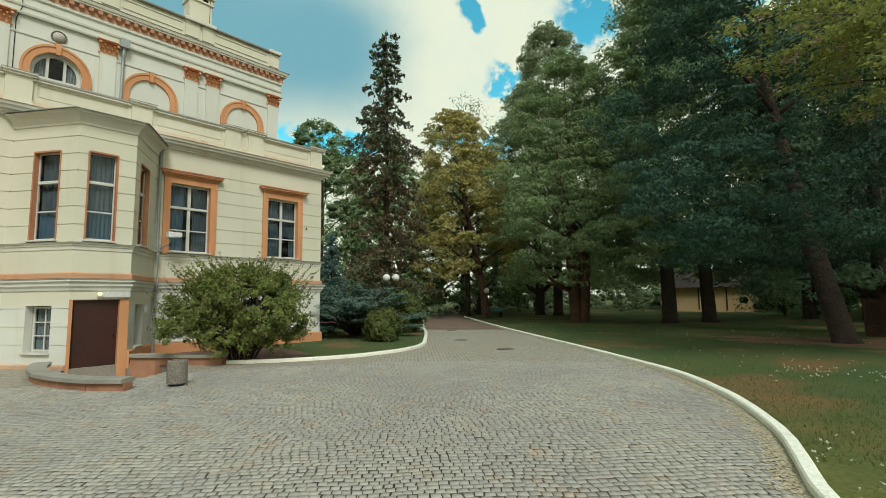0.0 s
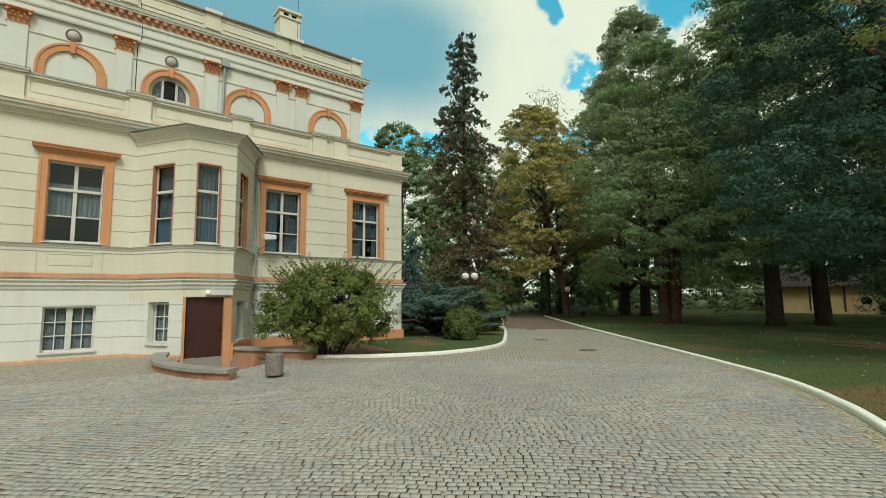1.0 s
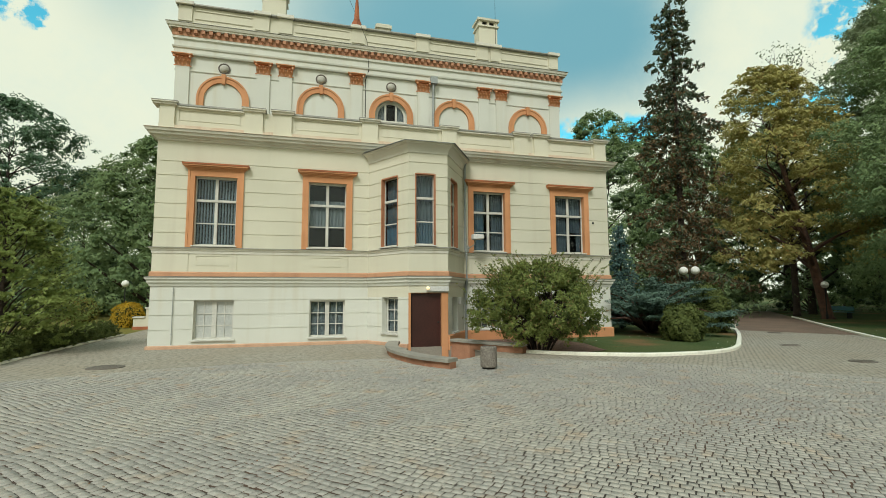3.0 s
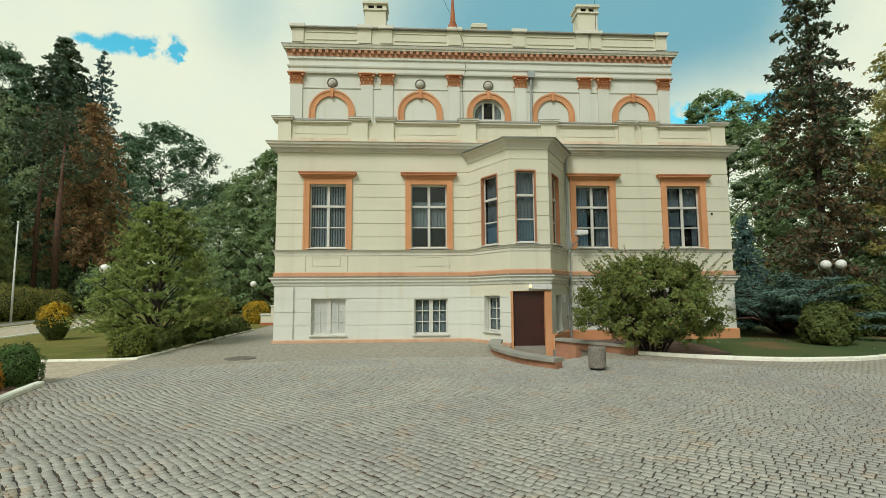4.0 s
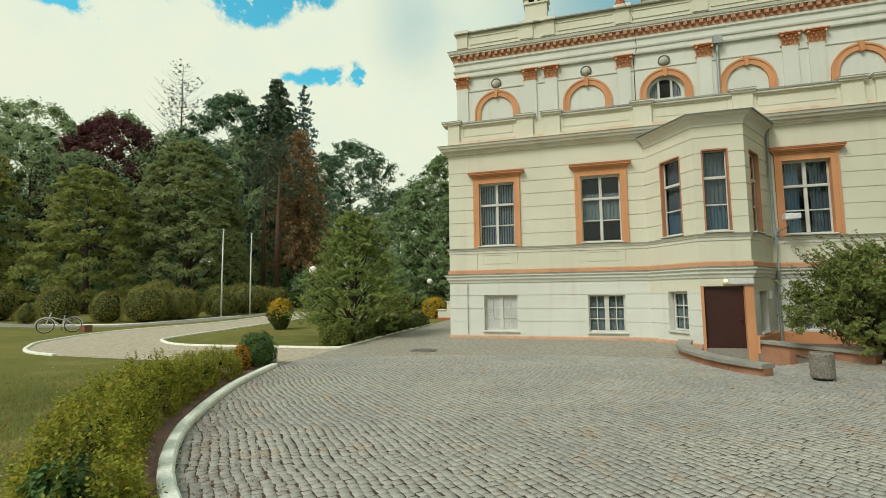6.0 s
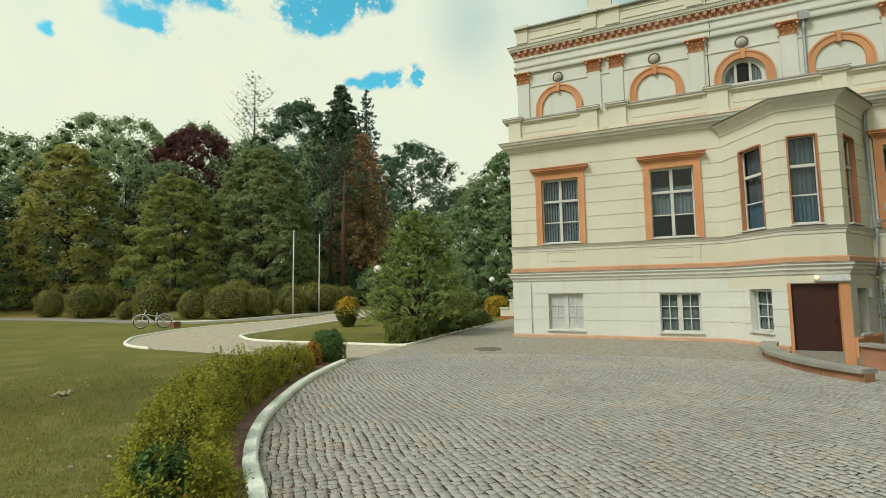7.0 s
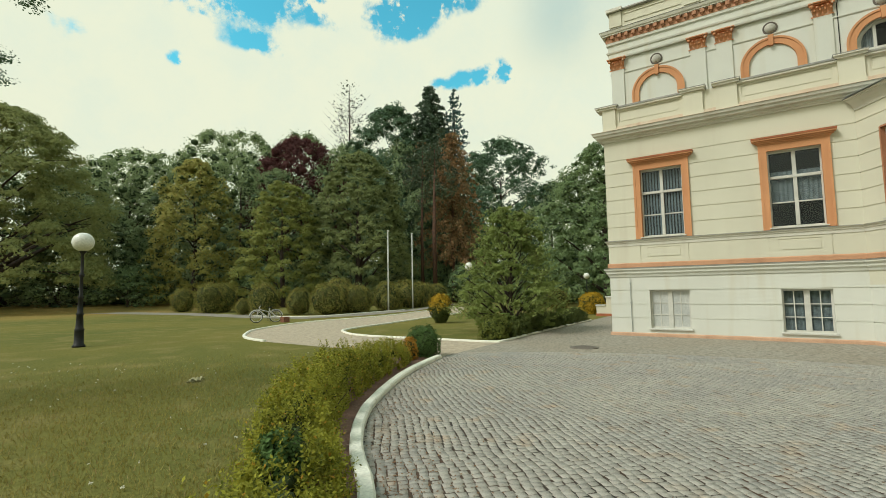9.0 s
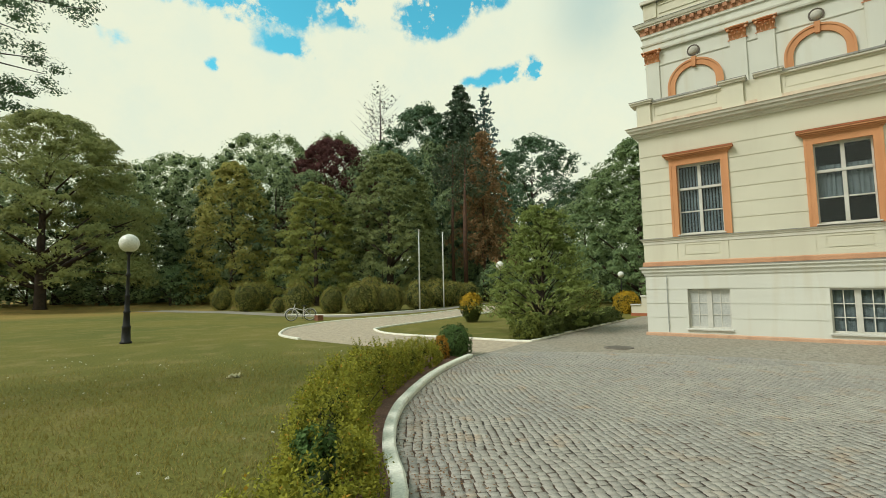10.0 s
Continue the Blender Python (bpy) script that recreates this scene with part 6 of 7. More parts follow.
broadleaf("yellowish-green tree before the wood", (-16.8, -61.1), 19.4, 6.4, 0.6, G_YELLOW, 54, "ovate", 420, 90, 0.32, 0.4, flat=0.7, clump=0.14, lobes=0.7, core=0.5, split=1)
broadleaf("dark copper beech in the wood", (-39.4, -66.6), 28.5, 10.5, 7.0, COPPER, 55, "dome", 600, 66, 0.44, 0.5, flat=0.9, clump=0.12, core=0.6, lobes=0.3, inner=0.6, split=1)
broadleaf("large rounded green tree before the wood", (-25.9, -38.5), 18.8, 7.4, 0.6, G_ROUND, 56, "ovate", 760, 90, 0.27, 0.5, flat=0.62, clump=0.105, core=0.55, lobes=0.4, inner=0.62, split=1)
broadleaf("olive-brown tree at the edge of the wood", (-17.8, -42.9), 14.4, 5.2, 0.4, G_OLIVE, 57, "ovate", 420, 90, 0.25, 0.3, flat=0.55, clump=0.12, core=0.4, split=1)
broadleaf("tall dark tree of the wood", (-46.3, -50.2), 33.0, 10.0, 2.0, G_DEEP, 58, "dome", 560, 75, 0.44, 0.5, flat=0.8, clump=0.13, core=0.5, split=1)
conifer("tall dark fir in the wood", (-50.6, -44.7), 38.5, 12.0, 4.0, NEEDLE_FIR, 59, levels=38, per=9, size=0.66, trunk=0.5, droop=0.28, spray=84, taper=0.72, gaps=0.12)
conifer("thin half-bare larch in the wood", (-52.3, -40.5), 37.5, 7.0, 6.0, NEEDLE_BLUE, 60, levels=44, per=6, size=0.5, trunk=0.35, droop=0.15, spray=36, gaps=0.3, bare=0.12, taper=0.8)
conifer("bare-topped pale conifer in the wood", (-48.2, -62.8), 42.5, 8.0, 24.0, NEEDLE, 61, levels=22, per=6, size=0.45, trunk=0.4, droop=-0.55, spray=10, gaps=0.1, bare=0.55, taper=0.55)
conifer("dead rust-brown spruce with two bare stems", (-36.0, -30.6), 23.5, 5.2, 6.5, NEEDLE_RUST, 62, levels=34, per=7, size=0.40, trunk=0.3, bark=BARK_RED, droop=0.5, spray=44, gaps=0.28, taper=0.45)
broadleaf("gnarled oak with an open dark crown", (-52.9, -31.5), 24.8, 8.2, 5.0, G_DEEP, 63, "round", 260, 170, 0.38, 0.5, flat=0.8, clump=0.18, limbs=24)
broadleaf("large dark tree behind the house corner", (-28.5, -8.0), 15.0, 6.0, 0.8, G_MID, 64, "dome", 480, 90, 0.27, 0.4, flat=0.7, clump=0.13, core=0.5, split=1)
for k, (o, x, y, s, sz) in enumerate((
        (wb_, -6.0, -92.0, 0.9, 1.1), (wb_, 8.0, -90.0, 0.8, 0.95), (wa, -52, -82, 1.0, 1.18), (wa, -24.0, -95.0, 0.9, 0.92), (wb_, -60.0, -45.0, 1.0, 1.0), (wb_, -58.0, -24.0, 0.9, 0.75), (wb_, -50.0, -12.0, 0.75, 0.62),
        (wb_, -42.0, -38.0, 0.7, 0.7), (wb_, -9.0, -75.0, 0.72, 0.6), (wa, 22.0, -95.0, 0.9, 0.8), (wb_, 14, -78, 0.7, 0.65), (wb_, -60, -8, 0.9, 0.7), (wa, -1.0, -80, 0.8, 0.66), (wb_, -24, -62, 0.8, 0.9), (wa, -33, -64, 0.8, 0.70), (wb_, -44, -58, 0.9, 1.12), (wa, -42, -88, 1.0, 1.14), (wb_, -50, -66, 1.0, 1.18), (wb_, -22, -78, 0.9, 1.0), (wb_, -44, -46, 0.7, 1.05), (wb_, -12, -84, 0.95, 0.85), (wb_, -40, -18, 0.6, 0.5), (wb_, -56, -56, 0.9, 1.2))):
    at_copy(o, x, y, 53 * k + 20, s, sz)
for k, (x, y, s) in enumerate(((-12, -66, 1.1), (-19, -66, 1.3), (-5, -72, 1.3), (2, -80, 1.4), (-24, -58, 1.3), (-28, -52, 1.1), (-32, -46, 1.2), (-38, -36, 1.2), (-33, -26, 1.0), (-42, -24, 1.3), (-9, -62, 1.0), (10, -84, 1.4), (-21.5, -47, 0.8), (-34, -34, 1.0), (-46, -16, 1.2), (-14, -72, 1.5), (-36, -12, 1.0), (-30, -16, 0.9), (-22, -52, 1.0), (-40, -30, 1.2), (-30, -14, 1.2), (-33.5, -16, 1.3))):
    at_copy(under, x, y, 37 * k, s * 1.2, s * 1.1, "")
for k, (x, y, rr) in enumerate(((-30.6, -29.8, 0.32), (-31.6, -32.5, 0.24))):
    pine = thing("pine", "tall pine with a bare reddish trunk", "pine", (x, y, 0.4), "pines of the wood")
    tb = bmesh.new()
    tube(tb, [(x, y, 0.2), (x + 0.1, y, 9), (x, y + 0.2, 20)], [rr, rr * 0.8, 0.06], 9)
    part("trunk", tb, BARK_RED, pine, "", True)
    rng = np.random.default_rng(70 + k)
    cc = np.array([x, y, 17.0]) + rng.normal(size=(30, 3)) * np.array([1.3, 1.3, 2.2])
    v, f = leaves(rng, cc, np.full((30, 3), 0.8), 60, 0.4, 0.4)
    attach(new("crown", array_mesh("crown", v, f, NEEDLE)), pine)

# ---------------------------------------------------------------- shrubs near the house
def add_shoots(t, mat, seed, roots, length, size, lean_out=0.4):
    """Young leafy shoots that stand out of a crown."""
    rng = np.random.default_rng(seed)
    bm = bmesh.new()
    P = []
    o = t.matrix_basis.translation
    for x, y, z in roots:
        d = Vector((x, y, 0)).normalized() * lean_out + Vector((rng.normal() * 0.15, rng.normal() * 0.15, 1.0))
        d.normalize()
        L = length * (0.6 + 0.8 * rng.random())
        a, b = Vector((x, y, z)) + o, Vector((x, y, z)) + o + d * L
        tube(bm, [a, b], [0.006, 0.002], 4)
        for k in range(14):
            P.append(tuple(a.lerp(b, (k + 0.5) / 14)))
    tagged(part("shoot_wood", bm, BARK, t), kind="stuff")
    P = np.array(P)
    v, f = leaves(rng, P, np.full_like(P, size * 0.55), 1, size, aspect=0.5, shell=0.5, up=0.2, droop=-0.3, spread=0.7)
    tagged(attach(new("shoot_foliage", array_mesh("shoot_foliage", v, f, mat)), t), kind="stuff")


def ring_roots(seed, n, prof):
    rng = np.random.default_rng(seed)
    out = []
    for k in range(n):
        h, a = rng.random(), rng.random() * 6.283
        r, z = prof(h)
        q = math.sqrt(0.35 + 0.65 * rng.random())
        out.append((r * q * math.cos(a), r * q * math.sin(a), z))
    return out


hb_ = broadleaf("young hornbeam with layered green foliage on the lawn wedge", (0.2, -4.05), 5.0, 1.95, 0.25, G_BRIGHT, 81, "ovate", 300, 150, 0.10, 0.06, flat=0.42, clump=0.12, limbs=70, spread=0.6, lobes=0.9, under=0.4, inner=0.3)
add_shoots(hb_, G_BRIGHT, 181, ring_roots(181, 560, lambda h: (2.15 * (1 - h) ** 0.8 + 0.1, 0.5 + 4.3 * h)), 0.75, 0.11, 1.7)
lil = broadleaf("large loose lilac shrub against the house wall", (4.0, 12.36), 2.65, 1.78, 0.45, LILAC, 82, "round", 290, 215, 0.085, 0.018, flat=1.0, clump=0.15, stems=14, limbs=10, splay=3.6, foot=0.32, name="shrub", category="shrub", spread=0.65, under=0.5, lobes=1.1)
add_shoots(lil, LILAC, 182, ring_roots(182, 190, lambda h: (2.2 * math.sqrt(h), 2.6 - 1.1 * h * h)), 0.62, 0.085, 0.9)


def spreading_juniper():
    rng = np.random.default_rng(83)
    t = thing("juniper", "wide grey-green juniper spreading in low layers", "juniper", (-1.2, 20.6, 0))
    bm = bmesh.new()
    cs, rs = [], []
    for k in range(46):
        a = rng.random() * 6.283
        L = 1.3 + 2.9 * rng.random()
        z = 0.6 + 2.1 * rng.random()
        tip = Vector((-1.2 + L * math.cos(a), 20.6 + L * math.sin(a), z * (1.1 - 0.12 * L)))
        tube(bm, limb_points(rng, (-1.2 + 0.05 * math.cos(a), 20.6 + 0.05 * math.sin(a), 0.05), tip, 0.25, 5), [0.09, 0.07, 0.05, 0.03, 0.01], 6)
        for u in (0.5, 0.65, 0.8, 0.92, 1.05):
            p = Vector((-1.2, 20.6, 0.2)).lerp(tip, u)
            cs.append((p.x, p.y, max(0.35, tip.z * (0.55 + 0.45 * u) + 0.08)))
            rs.append((0.58, 0.58, 0.10))
    tagged(part("branched_stem", bm, BARK_RED, t, "", True), kind="stuff")
    v, f = leaves(rng, np.array(cs), np.array(rs), 140, 0.15, aspect=0.35, shell=0.1, up=1.2, droop=0.1, spread=0.35)
    attach(new("crown", array_mesh("crown", v, f, JUNIPER)), t)


spreading_juniper()
shrub("dense dark round yew bush on the small lawn", (2.55, 19.2), 1.45, 1.35, YEW, 84, 8000, 0.10, lumps=0.10)
shrub("larger dark yew bush behind the round one", (-0.55, 23.3), 2.0, 2.1, YEW, 85, 8000, 0.12, lumps=0.11)
ball = shrub("clipped ball-shaped shrub of bronze-green leaves", (-7.4, -23.6), 2.65, 2.45, CLIPPED, 86, 5000, 0.10, group="clipped balls beyond the path", lumps=0.06, power=2.15)
for k, (x, y, s) in enumerate(((-6.2, -43.0, 0.95), (-5.6, -37.2, 1.12), (-7.5, -38.2, 1.1), (-5.0, -28.2, 1.02), (-6.6, -26.0, 0.86), (-9.6, -24.6, 0.95), (-10.4, -23.6, 0.92), (-12.3, -24.8, 0.90), (-15.0, -24.2, 1.05), (-17.2, -25.2, 0.85), (-19.4, -25.2, 0.95), (-21.4, -25.4, 1.05), (-24.0, -26.4, 1.0), (-27, -27, 1.0), (-11.4, -26.6, 1.2), (-23.2, -28.6, 1.2), (-5.0, -31.0, 0.55), (-14.0, -23.2, 0.6))):
    at_copy(ball, x, y, 61 * k, 0.85 * s, 1.0 * s)
shrub("small golden clipped shrub on the lawn wedge", (-2.85, -9.75), 1.15, 1.5, GOLDEN, 87, 5000, 0.085, group="golden shrubs", lumps=0.07, foot=YEW)
shrub("round bronze shrub beyond the hedge", (-19.5, -9.6), 1.7, 1.6, CLIPPED, 88, 3000, 0.10)
shrub("golden shrub by the garden wall", (-13.4, -4.9), 1.6, 1.4, GOLDEN, 89, 4000, 0.09, group="golden shrubs", lumps=0.06)


def hedge(label, pts, width, height, mat, seed, shoots, size, name="hedge", wob=0.16):
    """A row of low bushes grown together: upright leafy shoots over a dense heart, with their stems."""
    rng = np.random.default_rng(seed)
    path = spline(pts, 0.11)
    P = np.array(path)
    t = thing(name, label, "hedge", (*path[0], 0))
    bm = bmesh.new()
    for k in range(0, len(path), 4):
        for m in range(2):
            x, y = path[k]
            ex, ey = rng.normal(size=2) * 0.15
            tube(bm, [(x + ex * 0.3, y + ey * 0.3, -0.02), (x + ex, y + ey, height * 0.4), (x + ex * 1.4, y + ey * 1.4, height * 0.62)], [0.012, 0.008, 0.003], 5)
    tagged(part("stem_cluster", bm, BARK, t), kind="stuff")
    n = int(shoots * len(path) * 0.11)
    i = rng.integers(0, len(path) - 1, n)
    tan = unit(np.diff(P, axis=0))[i]
    nor = np.stack([-tan[:, 1], tan[:, 0]], 1)
    u = i * 0.11
    # single bushes along the row: swelling and dipping outline
    bush = np.abs(np.sin(u * 4.0 + 0.9 * np.sin(u * 1.7) + seed)) ** 0.95
    hh = height * (0.46 + 0.54 * bush + wob * np.sin(u * 0.9 + seed))
    ww = width / 2 * (0.46 + 0.62 * bush)
    e = np.sign(rng.random(n) - 0.5) * rng.random(n) ** 0.6
    roof = np.sqrt(np.clip(1 - np.abs(e) ** 2.6, 0, 1))
    side = rng.random(n) < 0.45
    z0 = np.where(side, hh * roof * rng.random(n) * 0.9, hh * roof * (0.72 + 0.28 * rng.random(n)))
    e = np.where(side, np.sign(e) * (0.80 + 0.2 * rng.random(n)) * np.sqrt(np.clip(1.06 - (z0 / hh) ** 2.4, 0.05, 1)), e)
    root = np.concatenate([P[i] + nor * (e * ww)[:, None] + rng.normal(size=(n, 2)) * 0.03, np.maximum(z0 - 0.04, 0.03)[:, None]], 1)
    up = unit(np.concatenate([nor * (e * 0.6)[:, None], np.full((n, 1), 0.95)], 1) + rng.normal(size=(n, 3)) * 0.25)
    L = 0.10 + 0.16 * rng.random((n, 1)) ** 2
    m = 13
    q = (np.arange(m)[None, :, None] + rng.random((n, 1, 1))) / m
    a = np.arange(m)[None, :, None] * 2.4 + rng.random((n, 1, 1)) * 6.283
    s1 = unit(np.cross(up, np.array([0.3, 0.2, 1.0]) + rng.normal(size=(n, 3)) * 0.1))[:, None]
    s2 = unit(np.cross(up, s1[:, 0]))[:, None]
    dirn = unit((s1 * np.cos(a) + s2 * np.sin(a)) + up[:, None] * 0.65 + rng.normal(size=(n, m, 3)) * 0.2)
    sz = size * (1.1 - 0.5 * q) * (0.75 + 0.5 * rng.random((n, m, 1)))
    p = root[:, None] + up[:, None] * L[:, None] * q + dirn * sz * 0.6
    sd = unit(np.cross(dirn, up[:, None] + rng.normal(size=(n, m, 3)) * 0.3))
    v = np.stack([p - dirn * sz * 0.55, p + sd * sz * 0.30, p + dirn * sz * 0.55, p - sd * sz * 0.30], 2).reshape(-1, 3)
    v[:, 2] = np.maximum(v[:, 2], 0.02)
    attach(new("leaves", array_mesh("leaves", v, np.arange(len(v)).reshape(-1, 4), mat)), t)
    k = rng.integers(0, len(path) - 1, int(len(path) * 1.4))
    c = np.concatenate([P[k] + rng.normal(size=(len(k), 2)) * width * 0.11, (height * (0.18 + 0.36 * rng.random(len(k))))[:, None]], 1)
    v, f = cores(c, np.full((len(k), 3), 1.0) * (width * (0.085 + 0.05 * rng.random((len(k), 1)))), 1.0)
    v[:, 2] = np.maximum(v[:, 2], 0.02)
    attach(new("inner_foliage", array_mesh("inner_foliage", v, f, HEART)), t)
    return t


def beside(pts, d0, d1):
    """A line at a distance from a kerb, growing from d0 to d1."""
    q = [Vector(p) for p in pts]
    out = []
    for k, p in enumerate(q):
        t = (q[min(k + 1, len(q) - 1)] - q[max(k - 1, 0)]).normalized()
        d = d0 + (d1 - d0) * min(1, k / 3)
        out.append((p.x - t.y * d, p.y + t.x * d))
    return out


hedge("low box hedge of yellow-green leaves along the kerb", beside(LEFT_KERB[2:-1], 0.42, 0.68), 0.72, 0.84, HEDGE_LEAF, 3, 520, 0.045)
shrub("orange-leaved bush in the hedge row", (8.62, -2.72), 0.40, 0.58, HEDGE_ORANGE, 90, 1300, 0.05, lumps=0.10)
shrub("dark green bush at the end of the hedge row", (7.85, -2.85), 0.85, 0.80, HEDGE_DARK, 91, 6000, 0.045, lumps=0.08)
shrub("dark patch of box in the hedge row", (15.85, 1.72), 0.42, 0.66, HEDGE_DARK, 92, 3500, 0.042, lumps=0.12)
hedge("low juniper hedge along the forecourt edge", [(2.7, -3.2), (1.0, -3.3), (-1.5, -3.4), (-4.0, -3.5), (-6.8, -3.6)], 1.0, 0.74, YEW, 5, 190, 0.085)
shrub("yellow-green juniper bush at the corner of the lawn wedge", (3.3, -3.15), 1.0, 0.85, OLIVE_JUNIPER, 93, 5000, 0.06, lumps=0.12)


# ---------------------------------------------------------------- things on the ground
def park_lamp():
    t = thing("street_lamp", "black cast-iron park lamp with a white globe", "street lamp", (11.55, -15.2, 0), "park lamps")
    p = lathe([(0.20, 0), (0.20, 0.06), (0.15, 0.10), (0.14, 0.55), (0.16, 0.60), (0.12, 0.66), (0.10, 1.1), (0.13, 1.15), (0.09, 1.2), (0.075, 1.7), (0.10, 1.74), (0.06, 1.8), (0.05, 2.45), (0.085, 2.5), (0.085, 2.55), (0.05, 2.6), (0.045, 3.25), (0.11, 3.36), (0.14, 3.42)], 14, (11.55, -15.2, 0))
    part("post", p, IRON, t, "black cast-iron post", True)
    g = bmesh.new()
    bmesh.ops.create_uvsphere(g, u_segments=24, v_segments=16, radius=0.34)
    bmesh.ops.translate(g, verts=g.verts[:], vec=(11.55, -15.2, 3.70))
    part("globe", g, OPAL, t, "white opal globe", True)
    return t


lamp = park_lamp()


def globe_lamp(label, x, y, h, r, arms):
    t = thing("street_lamp", label, "street lamp", (x, y, 0), "park lamps")
    b = lathe([(0.09, 0), (0.09, 0.3), (0.045, 0.4), (0.035, h - r)], 10, (x, y, 0))
    for dx, dy in arms:
        if dx or dy:
            tube(b, [(x, y, h - r - 0.25), (x + dx * 0.6, y + dy * 0.6, h - r - 0.28), (x + dx, y + dy, h - r)], [0.03, 0.025, 0.03], 6)
    part("post", b, IRON, t)
    for dx, dy in arms:
        g = bmesh.new()
        bmesh.ops.create_uvsphere(g, u_segments=20, v_segments=14, radius=r)
        bmesh.ops.translate(g, verts=g.verts[:], vec=(x + dx, y + dy, h))
        part("globe", g, OPAL, t, "white opal globe", True)


globe_lamp("double park lamp with two white globes beside the bushes", -5.2, 26.75, 3.17, 0.24, [(-0.2, -0.23), (0.2, 0.23)])
globe_lamp("single park lamp with a white globe beside the drive", -7.15, 39.9, 2.4, 0.24, [(0, 0)])
globe_lamp("single park lamp half hidden by the hornbeam", -7.1, -10.5, 3.18, 0.25, [(0, 0)])
globe_lamp("small park lamp beyond the garden wall", -20.2, -7.4, 2.68, 0.24, [(0, 0)])
for x, y, h in ((-13.4, -22.6, 7.0), (-16.8, -22.6, 7.05)):
    t = thing("flagpole", "slim white flagpole on the lawn edge", "flagpole", (x, y, 0), "flagpoles")
    part("pole", lathe([(0.07, 0), (0.06, 3.0), (0.04, h - 0.1)], 10, (x, y, 0)), POLE, t, "", True)
    part("finial", lathe([(0.03, 0), (0.09, 0.06), (0.06, 0.13), (0.01, 0.16)], 10, (x, y, h - 0.1)), OPAL, t, "pale finial", True)
    part("foot", boxes((x - 0.18, x + 0.18, y - 0.18, y + 0.18, -0.02, 0.06), bev=0.01), STONE_GREY, t)

# litter bin of exposed aggregate
t = thing("litter_bin", "round exposed-aggregate concrete litter bin on the forecourt", "litter bin", (7.1, 9.45, 0))
part("foot", lathe([(0.15, 0.01), (0.16, 0.06)], 24, (7.1, 9.45, 0)), IRON, t, "dark recessed foot")
part("body", lathe([(0.185, 0.06), (0.20, 0.08), (0.20, 0.52), (0.185, 0.545), (0.15, 0.545), (0.145, 0.40)], 28, (7.1, 9.45, 0)), AGGREGATE, t, "rough pebbly concrete drum")


def low_wall(label, pts, top, base):
    """A low wall of sandstone blocks under grey slabs."""
    t = thing("low_wall", label, "low wall", (*pts[0], 0))
    path = spline(pts, 0.22)
    k = 0
    while k < len(path) - 1:
        q = path[k:k + 4]
        if len(q) < 2:
            break
        part("block", sweep(q, [(-0.13, base), (-0.13, top - 0.09), (0.13, top - 0.09), (0.13, base)]), SANDSTONE, t)
        k += 3
    k = 0
    while k < len(path) - 1:
        q = path[k:k + 6]
        if len(q) < 2:
            break
        part("slab", sweep(q, [(-0.20, top - 0.088), (-0.20, top - 0.01), (-0.185, top), (0.185, top), (0.20, top - 0.01), (0.20, top - 0.088)]), STONE_GREY, t)
        k += 5
    return t


low_wall("curved low sandstone wall with grey slabs by the basement door", [(1.9, 8.0), (3.1, 7.72), (4.3, 7.66), (5.4, 7.86), (6.2, 8.15), (6.85, 8.62)], 0.26, -0.05)
low_wall("straight low sandstone wall with grey slabs beside the shrub", [(2.15, 10.05), (2.9, 10.45), (3.7, 10.98), (4.5, 11.6)], 0.30, -0.48)

# garden wall left of the house
t = thing("garden_wall", "low cream garden wall with orange foot and stone cap", "garden wall", (-9.5, -2.5, 0))
part("body", boxes((-11.6, -11.3, -4.0, 0.0, 0.0, 0.62), (-11.6, -11.3, -3.4, 0.0, 0.62, 1.12)), STUCCO, t, "cream rendered body")
part("cap", boxes((-11.66, -11.24, -3.45, 0.0, 1.12, 1.20), (-11.66, -11.24, -4.05, -3.46, 0.62, 0.69), bev=0.01), STUCCO_PALE, t, "pale stone cap")
part("foot", boxes((-11.3, -11.24, -4.02, 0.0, -0.05, 0.16)), ORANGE_DARK, t, "dark orange foot")

for x, y, r in ((4.15, 0.3, 0.42), (0.95, 25.6, 0.27), (5.2, 21.25, 0.30), (8.8, 19.25, 0.30)):
    t = thing("manhole_cover", "dark iron manhole cover set in the paving", "manhole cover", (x, y, 0), "manhole covers")
    part("rim", lathe([(r, 0.0), (r, 0.030), (r - 0.05, 0.032)], 28, (x, y, 0)), MANHOLE, t)
    lid = lathe([(r - 0.055, 0.0), (r - 0.055, 0.036)], 28, (x, y, 0))
    for k in range(-3, 4):
        w = math.sqrt(max(0.01, (r - 0.09) ** 2 - (k * 0.09) ** 2))
        box(lid, x - w, x + w, y + k * 0.09 - 0.018, y + k * 0.09 + 0.018, 0.036, 0.042)
    part("lid", lid, MANHOLE, t, "ribbed iron lid")


